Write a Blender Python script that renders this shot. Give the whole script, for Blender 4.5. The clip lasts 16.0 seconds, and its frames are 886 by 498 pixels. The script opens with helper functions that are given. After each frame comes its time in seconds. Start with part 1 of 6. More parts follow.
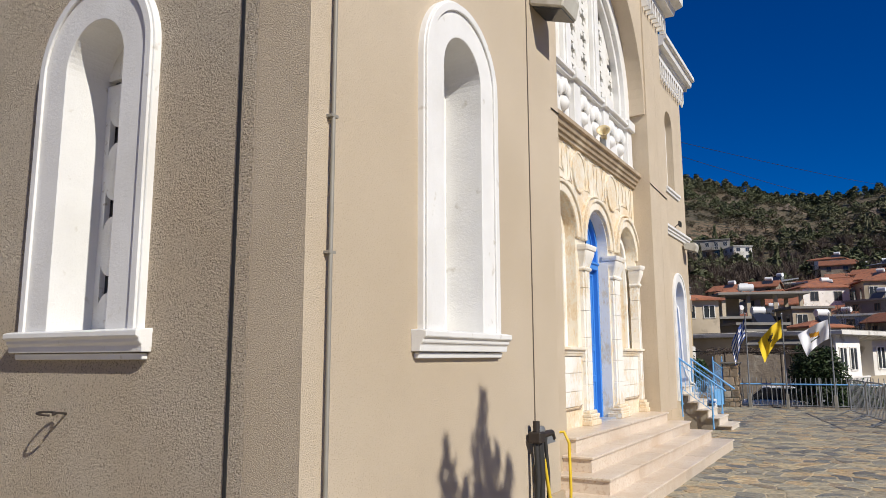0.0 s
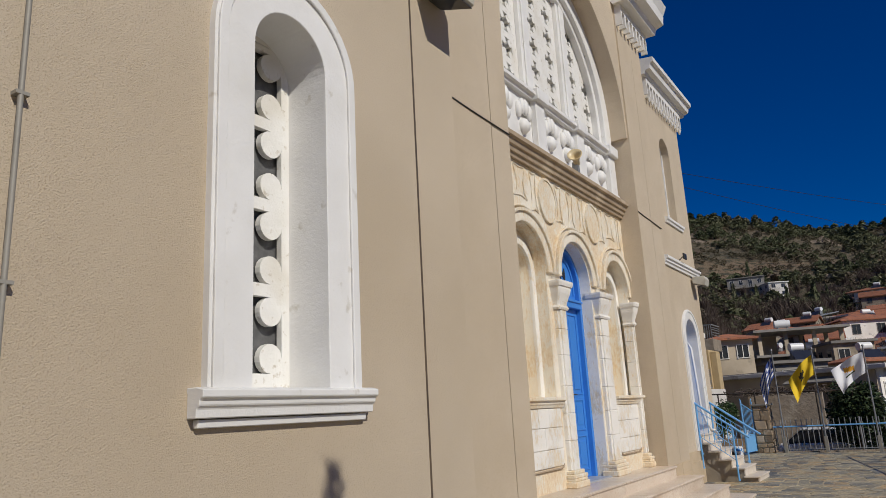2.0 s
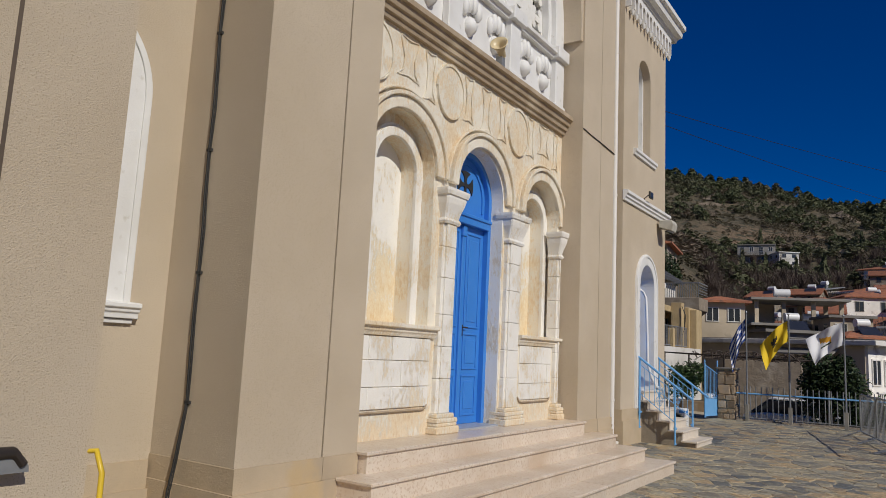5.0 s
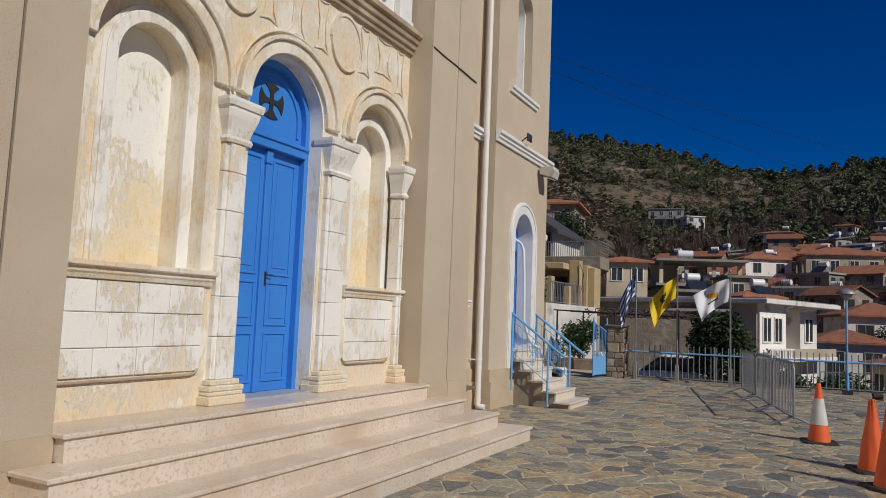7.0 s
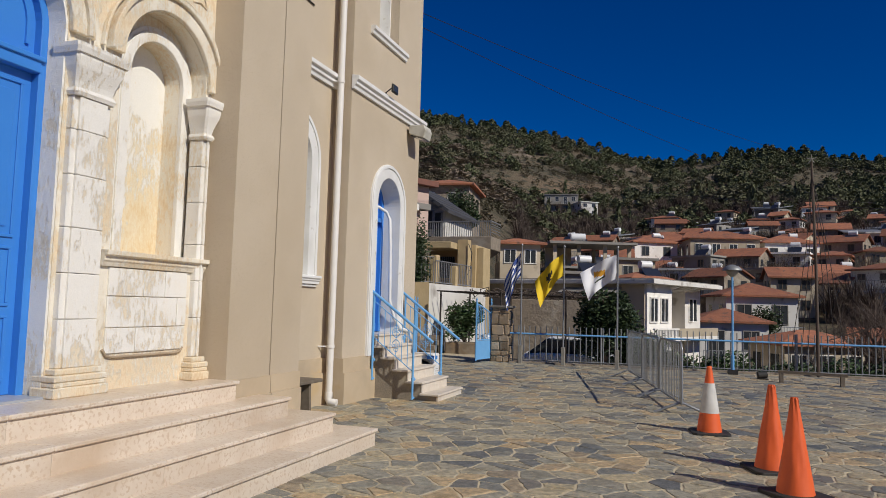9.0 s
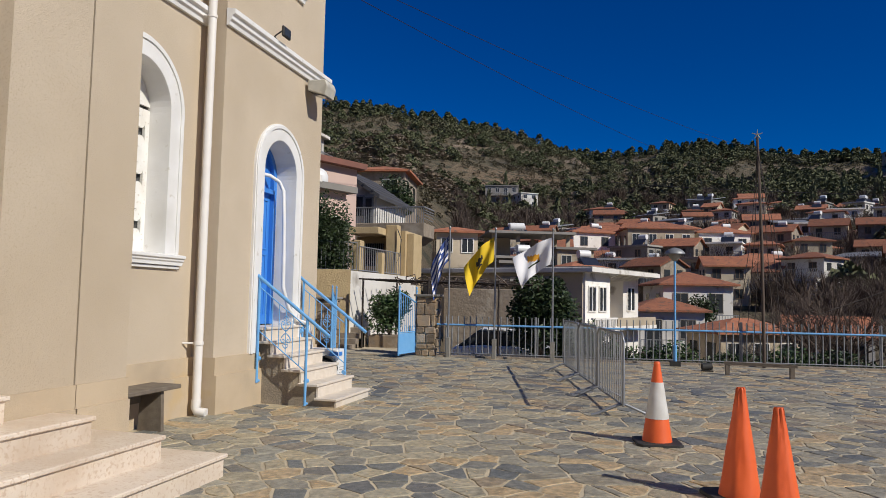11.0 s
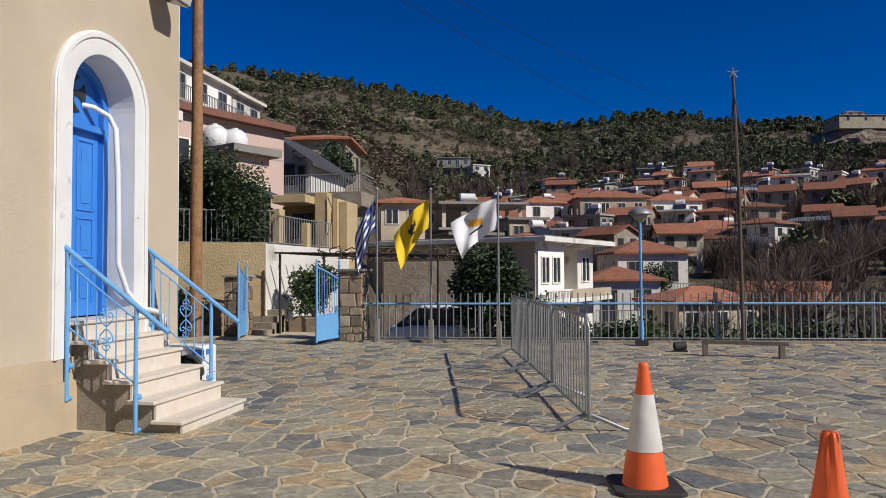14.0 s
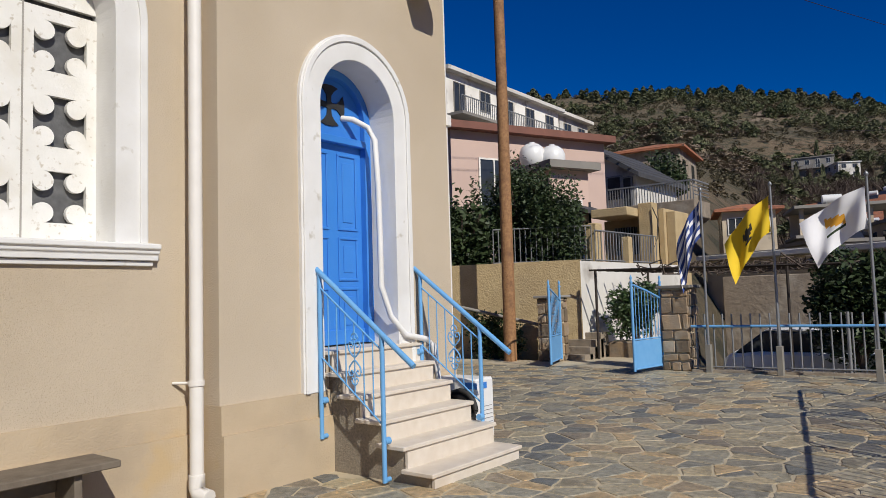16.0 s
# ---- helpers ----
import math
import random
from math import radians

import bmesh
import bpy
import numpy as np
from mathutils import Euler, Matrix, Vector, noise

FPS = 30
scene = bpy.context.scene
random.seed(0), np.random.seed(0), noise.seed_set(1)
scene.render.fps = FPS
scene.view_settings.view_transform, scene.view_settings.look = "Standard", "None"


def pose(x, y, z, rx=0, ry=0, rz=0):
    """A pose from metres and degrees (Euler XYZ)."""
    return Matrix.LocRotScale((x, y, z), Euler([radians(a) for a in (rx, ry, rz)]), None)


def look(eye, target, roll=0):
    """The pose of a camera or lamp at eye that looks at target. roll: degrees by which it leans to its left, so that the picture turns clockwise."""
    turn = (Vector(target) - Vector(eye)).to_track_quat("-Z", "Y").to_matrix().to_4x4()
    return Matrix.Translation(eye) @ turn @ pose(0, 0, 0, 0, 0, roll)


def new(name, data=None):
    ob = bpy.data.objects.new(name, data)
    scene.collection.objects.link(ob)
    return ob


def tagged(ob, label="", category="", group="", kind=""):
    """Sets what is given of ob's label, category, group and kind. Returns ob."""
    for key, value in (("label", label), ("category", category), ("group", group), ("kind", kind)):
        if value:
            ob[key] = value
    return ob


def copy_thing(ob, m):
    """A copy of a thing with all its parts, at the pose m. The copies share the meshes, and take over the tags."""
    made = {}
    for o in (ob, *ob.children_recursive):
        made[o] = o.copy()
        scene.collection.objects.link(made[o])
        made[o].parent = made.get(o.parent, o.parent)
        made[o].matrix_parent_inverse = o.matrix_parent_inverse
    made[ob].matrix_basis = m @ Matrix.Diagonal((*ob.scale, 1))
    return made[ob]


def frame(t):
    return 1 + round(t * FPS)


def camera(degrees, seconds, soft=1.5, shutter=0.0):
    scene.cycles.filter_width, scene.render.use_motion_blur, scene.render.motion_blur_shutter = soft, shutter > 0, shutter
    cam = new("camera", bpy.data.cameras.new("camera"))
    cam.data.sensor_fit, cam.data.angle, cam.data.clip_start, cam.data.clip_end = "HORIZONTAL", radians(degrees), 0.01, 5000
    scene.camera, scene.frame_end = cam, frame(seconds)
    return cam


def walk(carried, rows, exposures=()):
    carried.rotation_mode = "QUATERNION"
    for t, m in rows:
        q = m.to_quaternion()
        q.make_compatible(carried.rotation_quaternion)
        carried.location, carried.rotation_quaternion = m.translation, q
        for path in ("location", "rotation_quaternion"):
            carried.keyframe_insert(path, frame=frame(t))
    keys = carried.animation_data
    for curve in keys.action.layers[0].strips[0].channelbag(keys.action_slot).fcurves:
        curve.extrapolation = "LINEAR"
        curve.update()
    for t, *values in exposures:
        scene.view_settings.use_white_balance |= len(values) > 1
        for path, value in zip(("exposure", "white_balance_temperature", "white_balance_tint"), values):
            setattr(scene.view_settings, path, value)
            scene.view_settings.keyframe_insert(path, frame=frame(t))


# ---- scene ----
cam = camera(63.9, 16.0, soft=0.5)
PATH = [
    (0, (4.366, -11.623, 1.792), (3.364, -9.919, 2.093), -0.2),
    (0.5, (4.467, -11.26, 1.801), (3.54, -9.541, 2.232), -1.0),
    (1, (4.51, -10.879, 1.799), (3.565, -9.171, 2.233), -0.9),
    (1.5, (4.6, -10.473, 1.811), (3.616, -8.793, 2.268), -0.8),
    (2, (4.674, -10.092, 1.788), (3.62, -8.454, 2.242), -3.1),
    (2.5, (4.654, -9.66, 1.789), (3.628, -8.0, 2.229), -0.3),
    (3, (4.742, -9.279, 1.752), (3.71, -7.624, 2.193), -0.5),
    (3.2, (4.726, -9.078, 1.745), (3.672, -7.435, 2.183), -0.1),
    (5.3, (5.231, -7.44, 1.661), (4.127, -5.789, 1.892), 2.4),
    (5.5, (5.279, -7.265, 1.652), (4.174, -5.611, 1.855), 2.0),
    (6, (5.33, -6.757, 1.643), (4.257, -5.081, 1.844), 1.9),
    (6.5, (5.388, -6.252, 1.629), (4.341, -4.561, 1.832), 2.0),
    (7, (5.373, -5.721, 1.62), (4.455, -3.954, 1.809), 2.3),
    (7.5, (5.379, -5.175, 1.583), (4.594, -3.344, 1.754), 1.9),
    (8, (5.327, -4.66, 1.568), (4.606, -2.8, 1.721), 1.8),
    (8.5, (5.31, -4.142, 1.567), (4.609, -2.275, 1.723), 1.6),
    (9, (5.271, -3.667, 1.553), (4.607, -1.787, 1.71), 1.6),
    (9.2, (5.264, -3.469, 1.557), (4.651, -1.572, 1.712), 1.8),
    (11.3, (5.185, -1.385, 1.482), (4.727, 0.557, 1.611), 0.8),
    (11.5, (5.188, -1.175, 1.487), (4.798, 0.785, 1.576), 0.6),
    (12, (5.201, -0.718, 1.502), (4.826, 1.246, 1.57), 0.7),
    (12.5, (5.151, -0.243, 1.485), (4.777, 1.721, 1.554), 0.2),
    (13, (5.129, 0.221, 1.485), (4.753, 2.184, 1.554), -0.1),
    (13.5, (5.064, 0.686, 1.476), (4.685, 2.648, 1.547), -0.2),
    (14, (5.065, 1.158, 1.482), (4.681, 3.119, 1.549), -0.3),
    (14.5, (5.051, 1.616, 1.482), (4.652, 3.575, 1.545), -0.5),
    (15, (5.043, 2.07, 1.481), (4.59, 4.017, 1.549), -0.7),
    (15.5, (5.035, 2.436, 1.502), (4.227, 4.262, 1.601), -0.5),
    (16, (4.946, 2.882, 1.462), (3.715, 4.452, 1.601), -1.7),
]
EXPOSE = [(0.0, 0.1), (0.5, -0.12), (1.5, -0.40), (3.0, -0.50), (7.0, -0.47), (8.5, -0.35), (10.3, -0.15), (12.5, 0.0), (14.5, 0.0), (16.0, -0.12)]
walk(cam, [(t, look(eye, target, roll)) for t, eye, target, roll in PATH], EXPOSE)

# world and sun: clear winter sky, sun over the square
SUN_DIR = Vector((1.05, -0.43, 0.86)).normalized()
world = bpy.data.worlds.new("world")
scene.world = world
world.use_nodes = True
wn = world.node_tree.nodes
sky = wn.new("ShaderNodeTexSky")
sky.sky_type = "NISHITA"
sky.sun_disc = False
sky.sun_elevation = math.asin(SUN_DIR.z)
sky.sun_rotation = math.atan2(SUN_DIR.x, SUN_DIR.y)
sky.altitude = 1100
sky.air_density = 0.75
sky.dust_density = 0.05
sky.ozone_density = 3.0
wn["Background"].inputs[1].default_value = 0.078
deep = wn.new("ShaderNodeHueSaturation")
deep.inputs["Saturation"].default_value = 1.62
deep.inputs["Hue"].default_value = 0.519
world.node_tree.links.new(sky.outputs[0], deep.inputs["Color"])
world.node_tree.links.new(deep.outputs[0], wn["Background"].inputs[0])
sun = new("sun", bpy.data.lights.new("sun", "SUN"))
sun.data.energy = 4.3
sun.data.angle = radians(0.53)
sun.data.color = (1.0, 0.955, 0.86)
sun.matrix_world = Matrix.Translation((20, -10, 25)) @ SUN_DIR.to_track_quat("Z", "Y").to_matrix().to_4x4()


# ---------- materials ----------
def mat(name, c1, c2=None, scale=3.0, rough=0.7, metal=0.0, bump=0.2, bscale=60.0, c3=None, scale3=0.6, island=0.0, obj=0.0, spread=0.25, stain=None, dist=0.01):
    """Two colours mixed by noise, a third by a broader noise, fine relief by bump."""
    m = bpy.data.materials.new(name)
    m.use_nodes = True
    nt = m.node_tree
    n, l = nt.nodes, nt.links
    b = n["Principled BSDF"]
    b.inputs["Roughness"].default_value = rough
    b.inputs["Metallic"].default_value = metal
    tc = n.new("ShaderNodeNewGeometry")

    def noise_mix(a_sock, a_col, col, sc, lo, hi, detail=6):
        t = n.new("ShaderNodeTexNoise")
        t.inputs["Scale"].default_value = sc
        t.inputs["Detail"].default_value = detail
        l.new(tc.outputs["Position"], t.inputs["Vector"])
        r = n.new("ShaderNodeMapRange")
        r.inputs[1].default_value, r.inputs[2].default_value = lo, hi
        l.new(t.outputs[0], r.inputs[0])
        mx = n.new("ShaderNodeMix")
        mx.data_type = "RGBA"
        l.new(r.outputs[0], mx.inputs[0])
        if a_sock is None:
            mx.inputs[6].default_value = (*a_col, 1)
        else:
            l.new(a_sock, mx.inputs[6])
        mx.inputs[7].default_value = (*col, 1)
        return mx.outputs[2]

    sock = noise_mix(None, c1, c2 or c1, scale, 0.5 - spread, 0.5 + spread)
    if c3:
        sock = noise_mix(sock, None, c3, scale3, 0.52, 0.75, 8)
    if stain:
        sock = noise_mix(sock, None, stain[0], stain[1], stain[2], stain[2] + 0.1, 10)
    if island or obj:
        src = n.new("ShaderNodeNewGeometry").outputs["Random Per Island"] if island else n.new("ShaderNodeObjectInfo").outputs["Random"]
        hs = n.new("ShaderNodeHueSaturation")
        r = n.new("ShaderNodeMapRange")
        r.inputs[3].default_value, r.inputs[4].default_value = 1 - (island or obj), 1 + (island or obj)
        l.new(src, r.inputs[0])
        l.new(r.outputs[0], hs.inputs["Value"])
        l.new(sock, hs.inputs["Color"])
        sock = hs.outputs[0]
    l.new(sock, b.inputs["Base Color"])
    if bump:
        t = n.new("ShaderNodeTexNoise")
        t.inputs["Scale"].default_value = bscale
        t.inputs["Detail"].default_value = 8
        t.inputs["Roughness"].default_value = 0.65
        l.new(tc.outputs["Position"], t.inputs["Vector"])
        bp = n.new("ShaderNodeBump")
        bp.inputs["Strength"].default_value = bump
        bp.inputs["Distance"].default_value = dist
        l.new(t.outputs[0], bp.inputs["Height"])
        l.new(bp.outputs[0], b.inputs["Normal"])
    return m


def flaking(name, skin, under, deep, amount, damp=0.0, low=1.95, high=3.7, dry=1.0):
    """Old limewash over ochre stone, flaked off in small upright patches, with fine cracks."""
    m = bpy.data.materials.new(name)
    m.use_nodes = True
    n, l = m.node_tree.nodes, m.node_tree.links
    b = n["Principled BSDF"]
    b.inputs["Roughness"].default_value = 0.8
    g = n.new("ShaderNodeNewGeometry")
    mp = n.new("ShaderNodeMapping")
    mp.inputs["Scale"].default_value = (1, 1, 0.36)
    l.new(g.outputs["Position"], mp.inputs["Vector"])

    def tex(scale, detail, rough, vec):
        t = n.new("ShaderNodeTexNoise")
        t.inputs["Scale"].default_value, t.inputs["Detail"].default_value, t.inputs["Roughness"].default_value = scale, detail, rough
        l.new(vec, t.inputs["Vector"])
        return t.outputs[0]

    def ramp(sock, lo, hi):
        r = n.new("ShaderNodeMapRange")
        r.inputs[1].default_value, r.inputs[2].default_value = lo, hi
        l.new(sock, r.inputs[0])
        return r.outputs[0]

    def blend(f, a, c):
        x = n.new("ShaderNodeMix")
        x.data_type = "RGBA"
        l.new(f, x.inputs[0])
        for k, v in ((6, a), (7, c)):
            if isinstance(v, tuple):
                x.inputs[k].default_value = (*v, 1)
            else:
                l.new(v, x.inputs[k])
        return x.outputs[2]

    fine, broad, grain = tex(30, 13, 0.80, mp.outputs[0]), tex(1.7, 6, 0.6, g.outputs["Position"]), tex(90, 8, 0.7, g.outputs["Position"])
    s = n.new("ShaderNodeMath")
    s.operation = "MULTIPLY_ADD"
    l.new(broad, s.inputs[0])
    s.inputs[1].default_value = 0.75
    l.new(fine, s.inputs[2])
    total = s.outputs[0]
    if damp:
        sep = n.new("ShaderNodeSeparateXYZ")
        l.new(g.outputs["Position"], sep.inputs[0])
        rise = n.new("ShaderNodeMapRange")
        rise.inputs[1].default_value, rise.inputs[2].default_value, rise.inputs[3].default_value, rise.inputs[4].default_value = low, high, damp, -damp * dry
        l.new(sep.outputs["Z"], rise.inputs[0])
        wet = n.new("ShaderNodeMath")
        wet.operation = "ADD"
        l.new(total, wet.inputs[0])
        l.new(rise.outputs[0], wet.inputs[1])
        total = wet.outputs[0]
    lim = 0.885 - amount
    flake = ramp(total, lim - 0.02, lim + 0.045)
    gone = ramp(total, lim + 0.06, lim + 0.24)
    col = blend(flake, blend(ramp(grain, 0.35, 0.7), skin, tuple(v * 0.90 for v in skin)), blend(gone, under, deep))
    veil = ramp(tex(5, 8, 0.65, mp.outputs[0]), 0.55, 0.8)
    col = blend(veil, col, tuple(0.5 * (p + q) for p, q in zip(skin, under)))
    l.new(col, b.inputs["Base Color"])
    h = n.new("ShaderNodeMath")
    h.operation = "MULTIPLY_ADD"
    l.new(flake, h.inputs[0])
    h.inputs[1].default_value = -0.5
    l.new(grain, h.inputs[2])
    bp = n.new("ShaderNodeBump")
    bp.inputs["Strength"].default_value = 0.7
    bp.inputs["Distance"].default_value = 0.008
    l.new(h.outputs[0], bp.inputs["Height"])
    l.new(bp.outputs[0], b.inputs["Normal"])
    return m


STUCCO = mat("stucco", (0.61, 0.512, 0.388), (0.54, 0.45, 0.335), 1.6, 0.9, 0, 1.0, 130, (0.50, 0.405, 0.288), 0.35, stain=((0.42, 0.335, 0.235), 130, 0.56), dist=0.0075)
ROUGHCAST = mat("coarse_roughcast", (0.67, 0.58, 0.465), (0.60, 0.515, 0.405), 1.6, 0.9, 0, 1.0, 80, (0.62, 0.50, 0.36), 0.4, stain=((0.33, 0.265, 0.19), 95, 0.55), dist=0.038)
PLINTH = mat("plinth_render", (0.57, 0.455, 0.315), (0.48, 0.375, 0.25), 2.2, 0.9, 0, 0.7, 60, (0.40, 0.32, 0.225), 0.9, stain=((0.52, 0.385, 0.22), 1.7, 0.58))
WHITE = mat("white_paint", (0.80, 0.795, 0.78), (0.73, 0.72, 0.70), 4, 0.6, 0, 0.3, 50, (0.66, 0.645, 0.61), 1.2, stain=((0.55, 0.52, 0.46), 9, 0.66))
PEEL = mat("peeling_white_paint", (0.82, 0.81, 0.78), (0.75, 0.735, 0.69), 6, 0.7, 0, 0.5, 30, (0.66, 0.62, 0.54), 2.2, stain=((0.55, 0.50, 0.42), 22, 0.61))
STONE = flaking("limestone", (0.87, 0.805, 0.68), (0.81, 0.68, 0.49), (0.66, 0.48, 0.28), 0.02, 0.10, 0.76, 1.35, 0.0)
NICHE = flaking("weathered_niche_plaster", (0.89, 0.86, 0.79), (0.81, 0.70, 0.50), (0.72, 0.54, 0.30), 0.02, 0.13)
ASHLAR = flaking("white_ashlar", (0.88, 0.85, 0.79), (0.80, 0.70, 0.54), (0.68, 0.53, 0.34), -0.05, 0.12, 0.76, 1.3, 0.0)
MARBLE = mat("step_marble", (0.72, 0.63, 0.525), (0.62, 0.51, 0.40), 4, 0.3, 0, 0.22, 60, (0.53, 0.40, 0.28), 1.3, stain=((0.57, 0.445, 0.33), 34, 0.53), obj=0.10)
CREAM = mat("cream_step_stone", (0.72, 0.65, 0.56), (0.62, 0.54, 0.44), 9, 0.5, 0, 0.12, 60, (0.58, 0.50, 0.41), 1.2)
RISER = mat("dark_joint_filler", (0.12, 0.085, 0.055), (0.075, 0.055, 0.04), 5, 0.6, 0, 0.2, 40)
PEBBLE = mat("pebble_dash", (0.36, 0.31, 0.24), (0.19, 0.16, 0.125), 45, 0.9, 0, 1.0, 70, (0.42, 0.36, 0.27), 2.0, dist=0.012)
BLUE = mat("blue_door_paint", (0.035, 0.20, 0.62), (0.045, 0.235, 0.68), 2.0, 0.5, 0, 0.2, 30, (0.03, 0.17, 0.55), 0.8)
RAIL = mat("light_blue_paint", (0.13, 0.36, 0.68), (0.17, 0.41, 0.72), 8, 0.45, 0, 0.1, 40)
DARK = mat("dark_void", (0.02, 0.02, 0.02), (0.03, 0.03, 0.03), 8, 0.6, 0, 0.2, 30)
MESHGLASS = mat("dusty_dark_pane", (0.075, 0.075, 0.075), (0.15, 0.15, 0.15), 14, 0.4, 0, 0.3, 60)
IRON = mat("dark_iron", (0.05, 0.045, 0.04), (0.08, 0.06, 0.05), 12, 0.55, 0.6, 0.2, 60)
GALV = mat("galvanised_steel", (0.34, 0.35, 0.36), (0.25, 0.26, 0.27), 9, 0.42, 0.6, 0.1, 50)
GREYMETAL = mat("grey_painted_iron", (0.30, 0.31, 0.32), (0.20, 0.205, 0.21), 7, 0.5, 0.3, 0.2, 50)
WOOD = mat("weathered_bench_wood", (0.20, 0.165, 0.125), (0.12, 0.095, 0.07), 9, 0.8, 0, 0.5, 40)
POLE = mat("pine_pole_wood", (0.42, 0.23, 0.10), (0.22, 0.105, 0.048), 16, 0.75, 0, 0.8, 40, (0.15, 0.075, 0.04), 2.4, dist=0.02)
ORANGE = mat("orange_cone_plastic", (0.80, 0.135, 0.03), (0.72, 0.11, 0.025), 5, 0.5, 0, 0.15, 25, (0.62, 0.11, 0.04), 3.0)
SLEEVE = mat("dirty_reflective_sleeve", (0.66, 0.65, 0.62), (0.52, 0.50, 0.46), 9, 0.5, 0, 0.1, 30)
RUBBER = mat("black_rubber", (0.02, 0.02, 0.02), (0.035, 0.033, 0.03), 9, 0.7, 0, 0.2, 40)
SCRUB = mat("olive_brown_scrub", (0.125, 0.102, 0.06), (0.08, 0.074, 0.042), 0.08, 0.9, 0, 0, 3, (0.16, 0.12, 0.075), 0.03, island=0.4)
TERRA = mat("terracotta_tiles", (0.37, 0.145, 0.072), (0.26, 0.097, 0.055), 1.6, 0.85, 0, 0.8, 5, (0.20, 0.085, 0.055), 0.5, obj=0.35, stain=((0.17, 0.09, 0.06), 2.2, 0.56), dist=0.08)
HWHITE = mat("house_whitewash", (0.82, 0.79, 0.74), (0.72, 0.69, 0.63), 0.8, 0.85, 0, 0.2, 10, (0.54, 0.50, 0.44), 0.3, obj=0.22, stain=((0.40, 0.36, 0.31), 0.9, 0.6))
HCREAM = mat("house_cream_render", (0.58, 0.49, 0.36), (0.48, 0.40, 0.29), 0.8, 0.9, 0, 0.3, 10, (0.38, 0.31, 0.22), 0.3, obj=0.25, stain=((0.30, 0.25, 0.19), 0.9, 0.6))
HGREY = mat("house_grey_concrete", (0.30, 0.28, 0.25), (0.22, 0.205, 0.185), 0.8, 0.9, 0, 0.3, 10, (0.20, 0.185, 0.165), 0.3, obj=0.2)
HPINK = mat("house_pink_render", (0.62, 0.46, 0.39), (0.55, 0.40, 0.34), 0.8, 0.9, 0, 0.2, 10)
HSTONE = mat("village_rubble_stone", (0.34, 0.28, 0.21), (0.22, 0.18, 0.14), 4, 0.9, 0, 0.8, 6, (0.42, 0.37, 0.30), 1.5, dist=0.05)
YELLOWW = mat("ochre_garden_wall", (0.56, 0.43, 0.24), (0.47, 0.35, 0.19), 3, 0.95, 0, 0.9, 20, (0.38, 0.29, 0.17), 0.7, dist=0.03)
GLASS = mat("window_glass_dark", (0.03, 0.035, 0.04), (0.05, 0.055, 0.06), 3, 0.12, 0, 0)
TANK = mat("white_water_tank", (0.80, 0.80, 0.79), (0.74, 0.74, 0.73), 3, 0.4, 0, 0.05, 30)
SOLAR = mat("solar_panel", (0.018, 0.022, 0.035), (0.03, 0.034, 0.05), 3, 0.3, 0, 0)
LEAFDARK = mat("dark_green_leaves", (0.024, 0.045, 0.014), (0.045, 0.070, 0.022), 3.0, 0.6, 0, 0, 30, island=0.4)
LEAFBUSH = mat("glossy_green_leaves", (0.045, 0.085, 0.025), (0.075, 0.12, 0.04), 4, 0.5, 0, 0, 30, island=0.35)
PINE = mat("pine_crowns", (0.085, 0.10, 0.045), (0.125, 0.13, 0.062), 0.05, 0.85, 0, 0, 3, (0.15, 0.13, 0.08), 0.02, island=0.4)
BARK = mat("bare_branch_bark", (0.115, 0.085, 0.066), (0.075, 0.056, 0.045), 5, 0.9, 0, 0.3, 20)
TWIG = mat("grey_brown_twigs", (0.135, 0.098, 0.076), (0.085, 0.062, 0.048), 0.4, 0.9, 0, 0)
HILL = mat("scrub_hillside", (0.17, 0.13, 0.08), (0.11, 0.092, 0.056), 0.09, 0.95, 0, 1.0, 0.5, (0.25, 0.17, 0.105), 0.03, stain=((0.066, 0.062, 0.036), 0.35, 0.5), dist=2.0)
ROCK = mat("pale_hill_rock", (0.33, 0.26, 0.19), (0.22, 0.17, 0.125), 0.3, 0.95, 0, 1.0, 0.6, (0.13, 0.11, 0.07), 0.2, dist=1.5)
MORTAR = mat("pale_paving_mortar", (0.58, 0.49, 0.35), (0.46, 0.385, 0.265), 6, 0.9, 0, 0.6, 40, (0.30, 0.26, 0.19), 0.8)
CABLEW = mat("off_white_pipe", (0.80, 0.775, 0.735), (0.73, 0.70, 0.655), 5, 0.5, 0, 0.1, 40)
YHOSE = mat("yellow_hose", (0.75, 0.52, 0.03), (0.66, 0.45, 0.03), 5, 0.4, 0, 0)
FLAGW = mat("white_flag_cloth", (0.78, 0.78, 0.80), (0.72, 0.72, 0.75), 3, 0.8, 0, 0.1, 300)
FLAGB = mat("navy_flag_cloth", (0.03, 0.06, 0.22), (0.04, 0.075, 0.26), 3, 0.8, 0, 0.1, 300)
FLAGY = mat("yellow_flag_cloth", (0.80, 0.56, 0.02), (0.74, 0.50, 0.02), 3, 0.8, 0, 0.1, 300)
FLAGO = mat("orange_emblem_cloth", (0.75, 0.36, 0.03), None, 3, 0.8, 0, 0)
REDP = mat("red_sign_paint", (0.55, 0.04, 0.03), (0.48, 0.04, 0.03), 4, 0.5, 0, 0)
CREAMPL = mat("cream_plastic", (0.66, 0.55, 0.34), (0.60, 0.49, 0.30), 5, 0.4, 0, 0.05, 30)
LAMPGREY = mat("weathered_grey_lamp", (0.33, 0.31, 0.27), (0.25, 0.235, 0.20), 6, 0.6, 0.2, 0.2, 40)


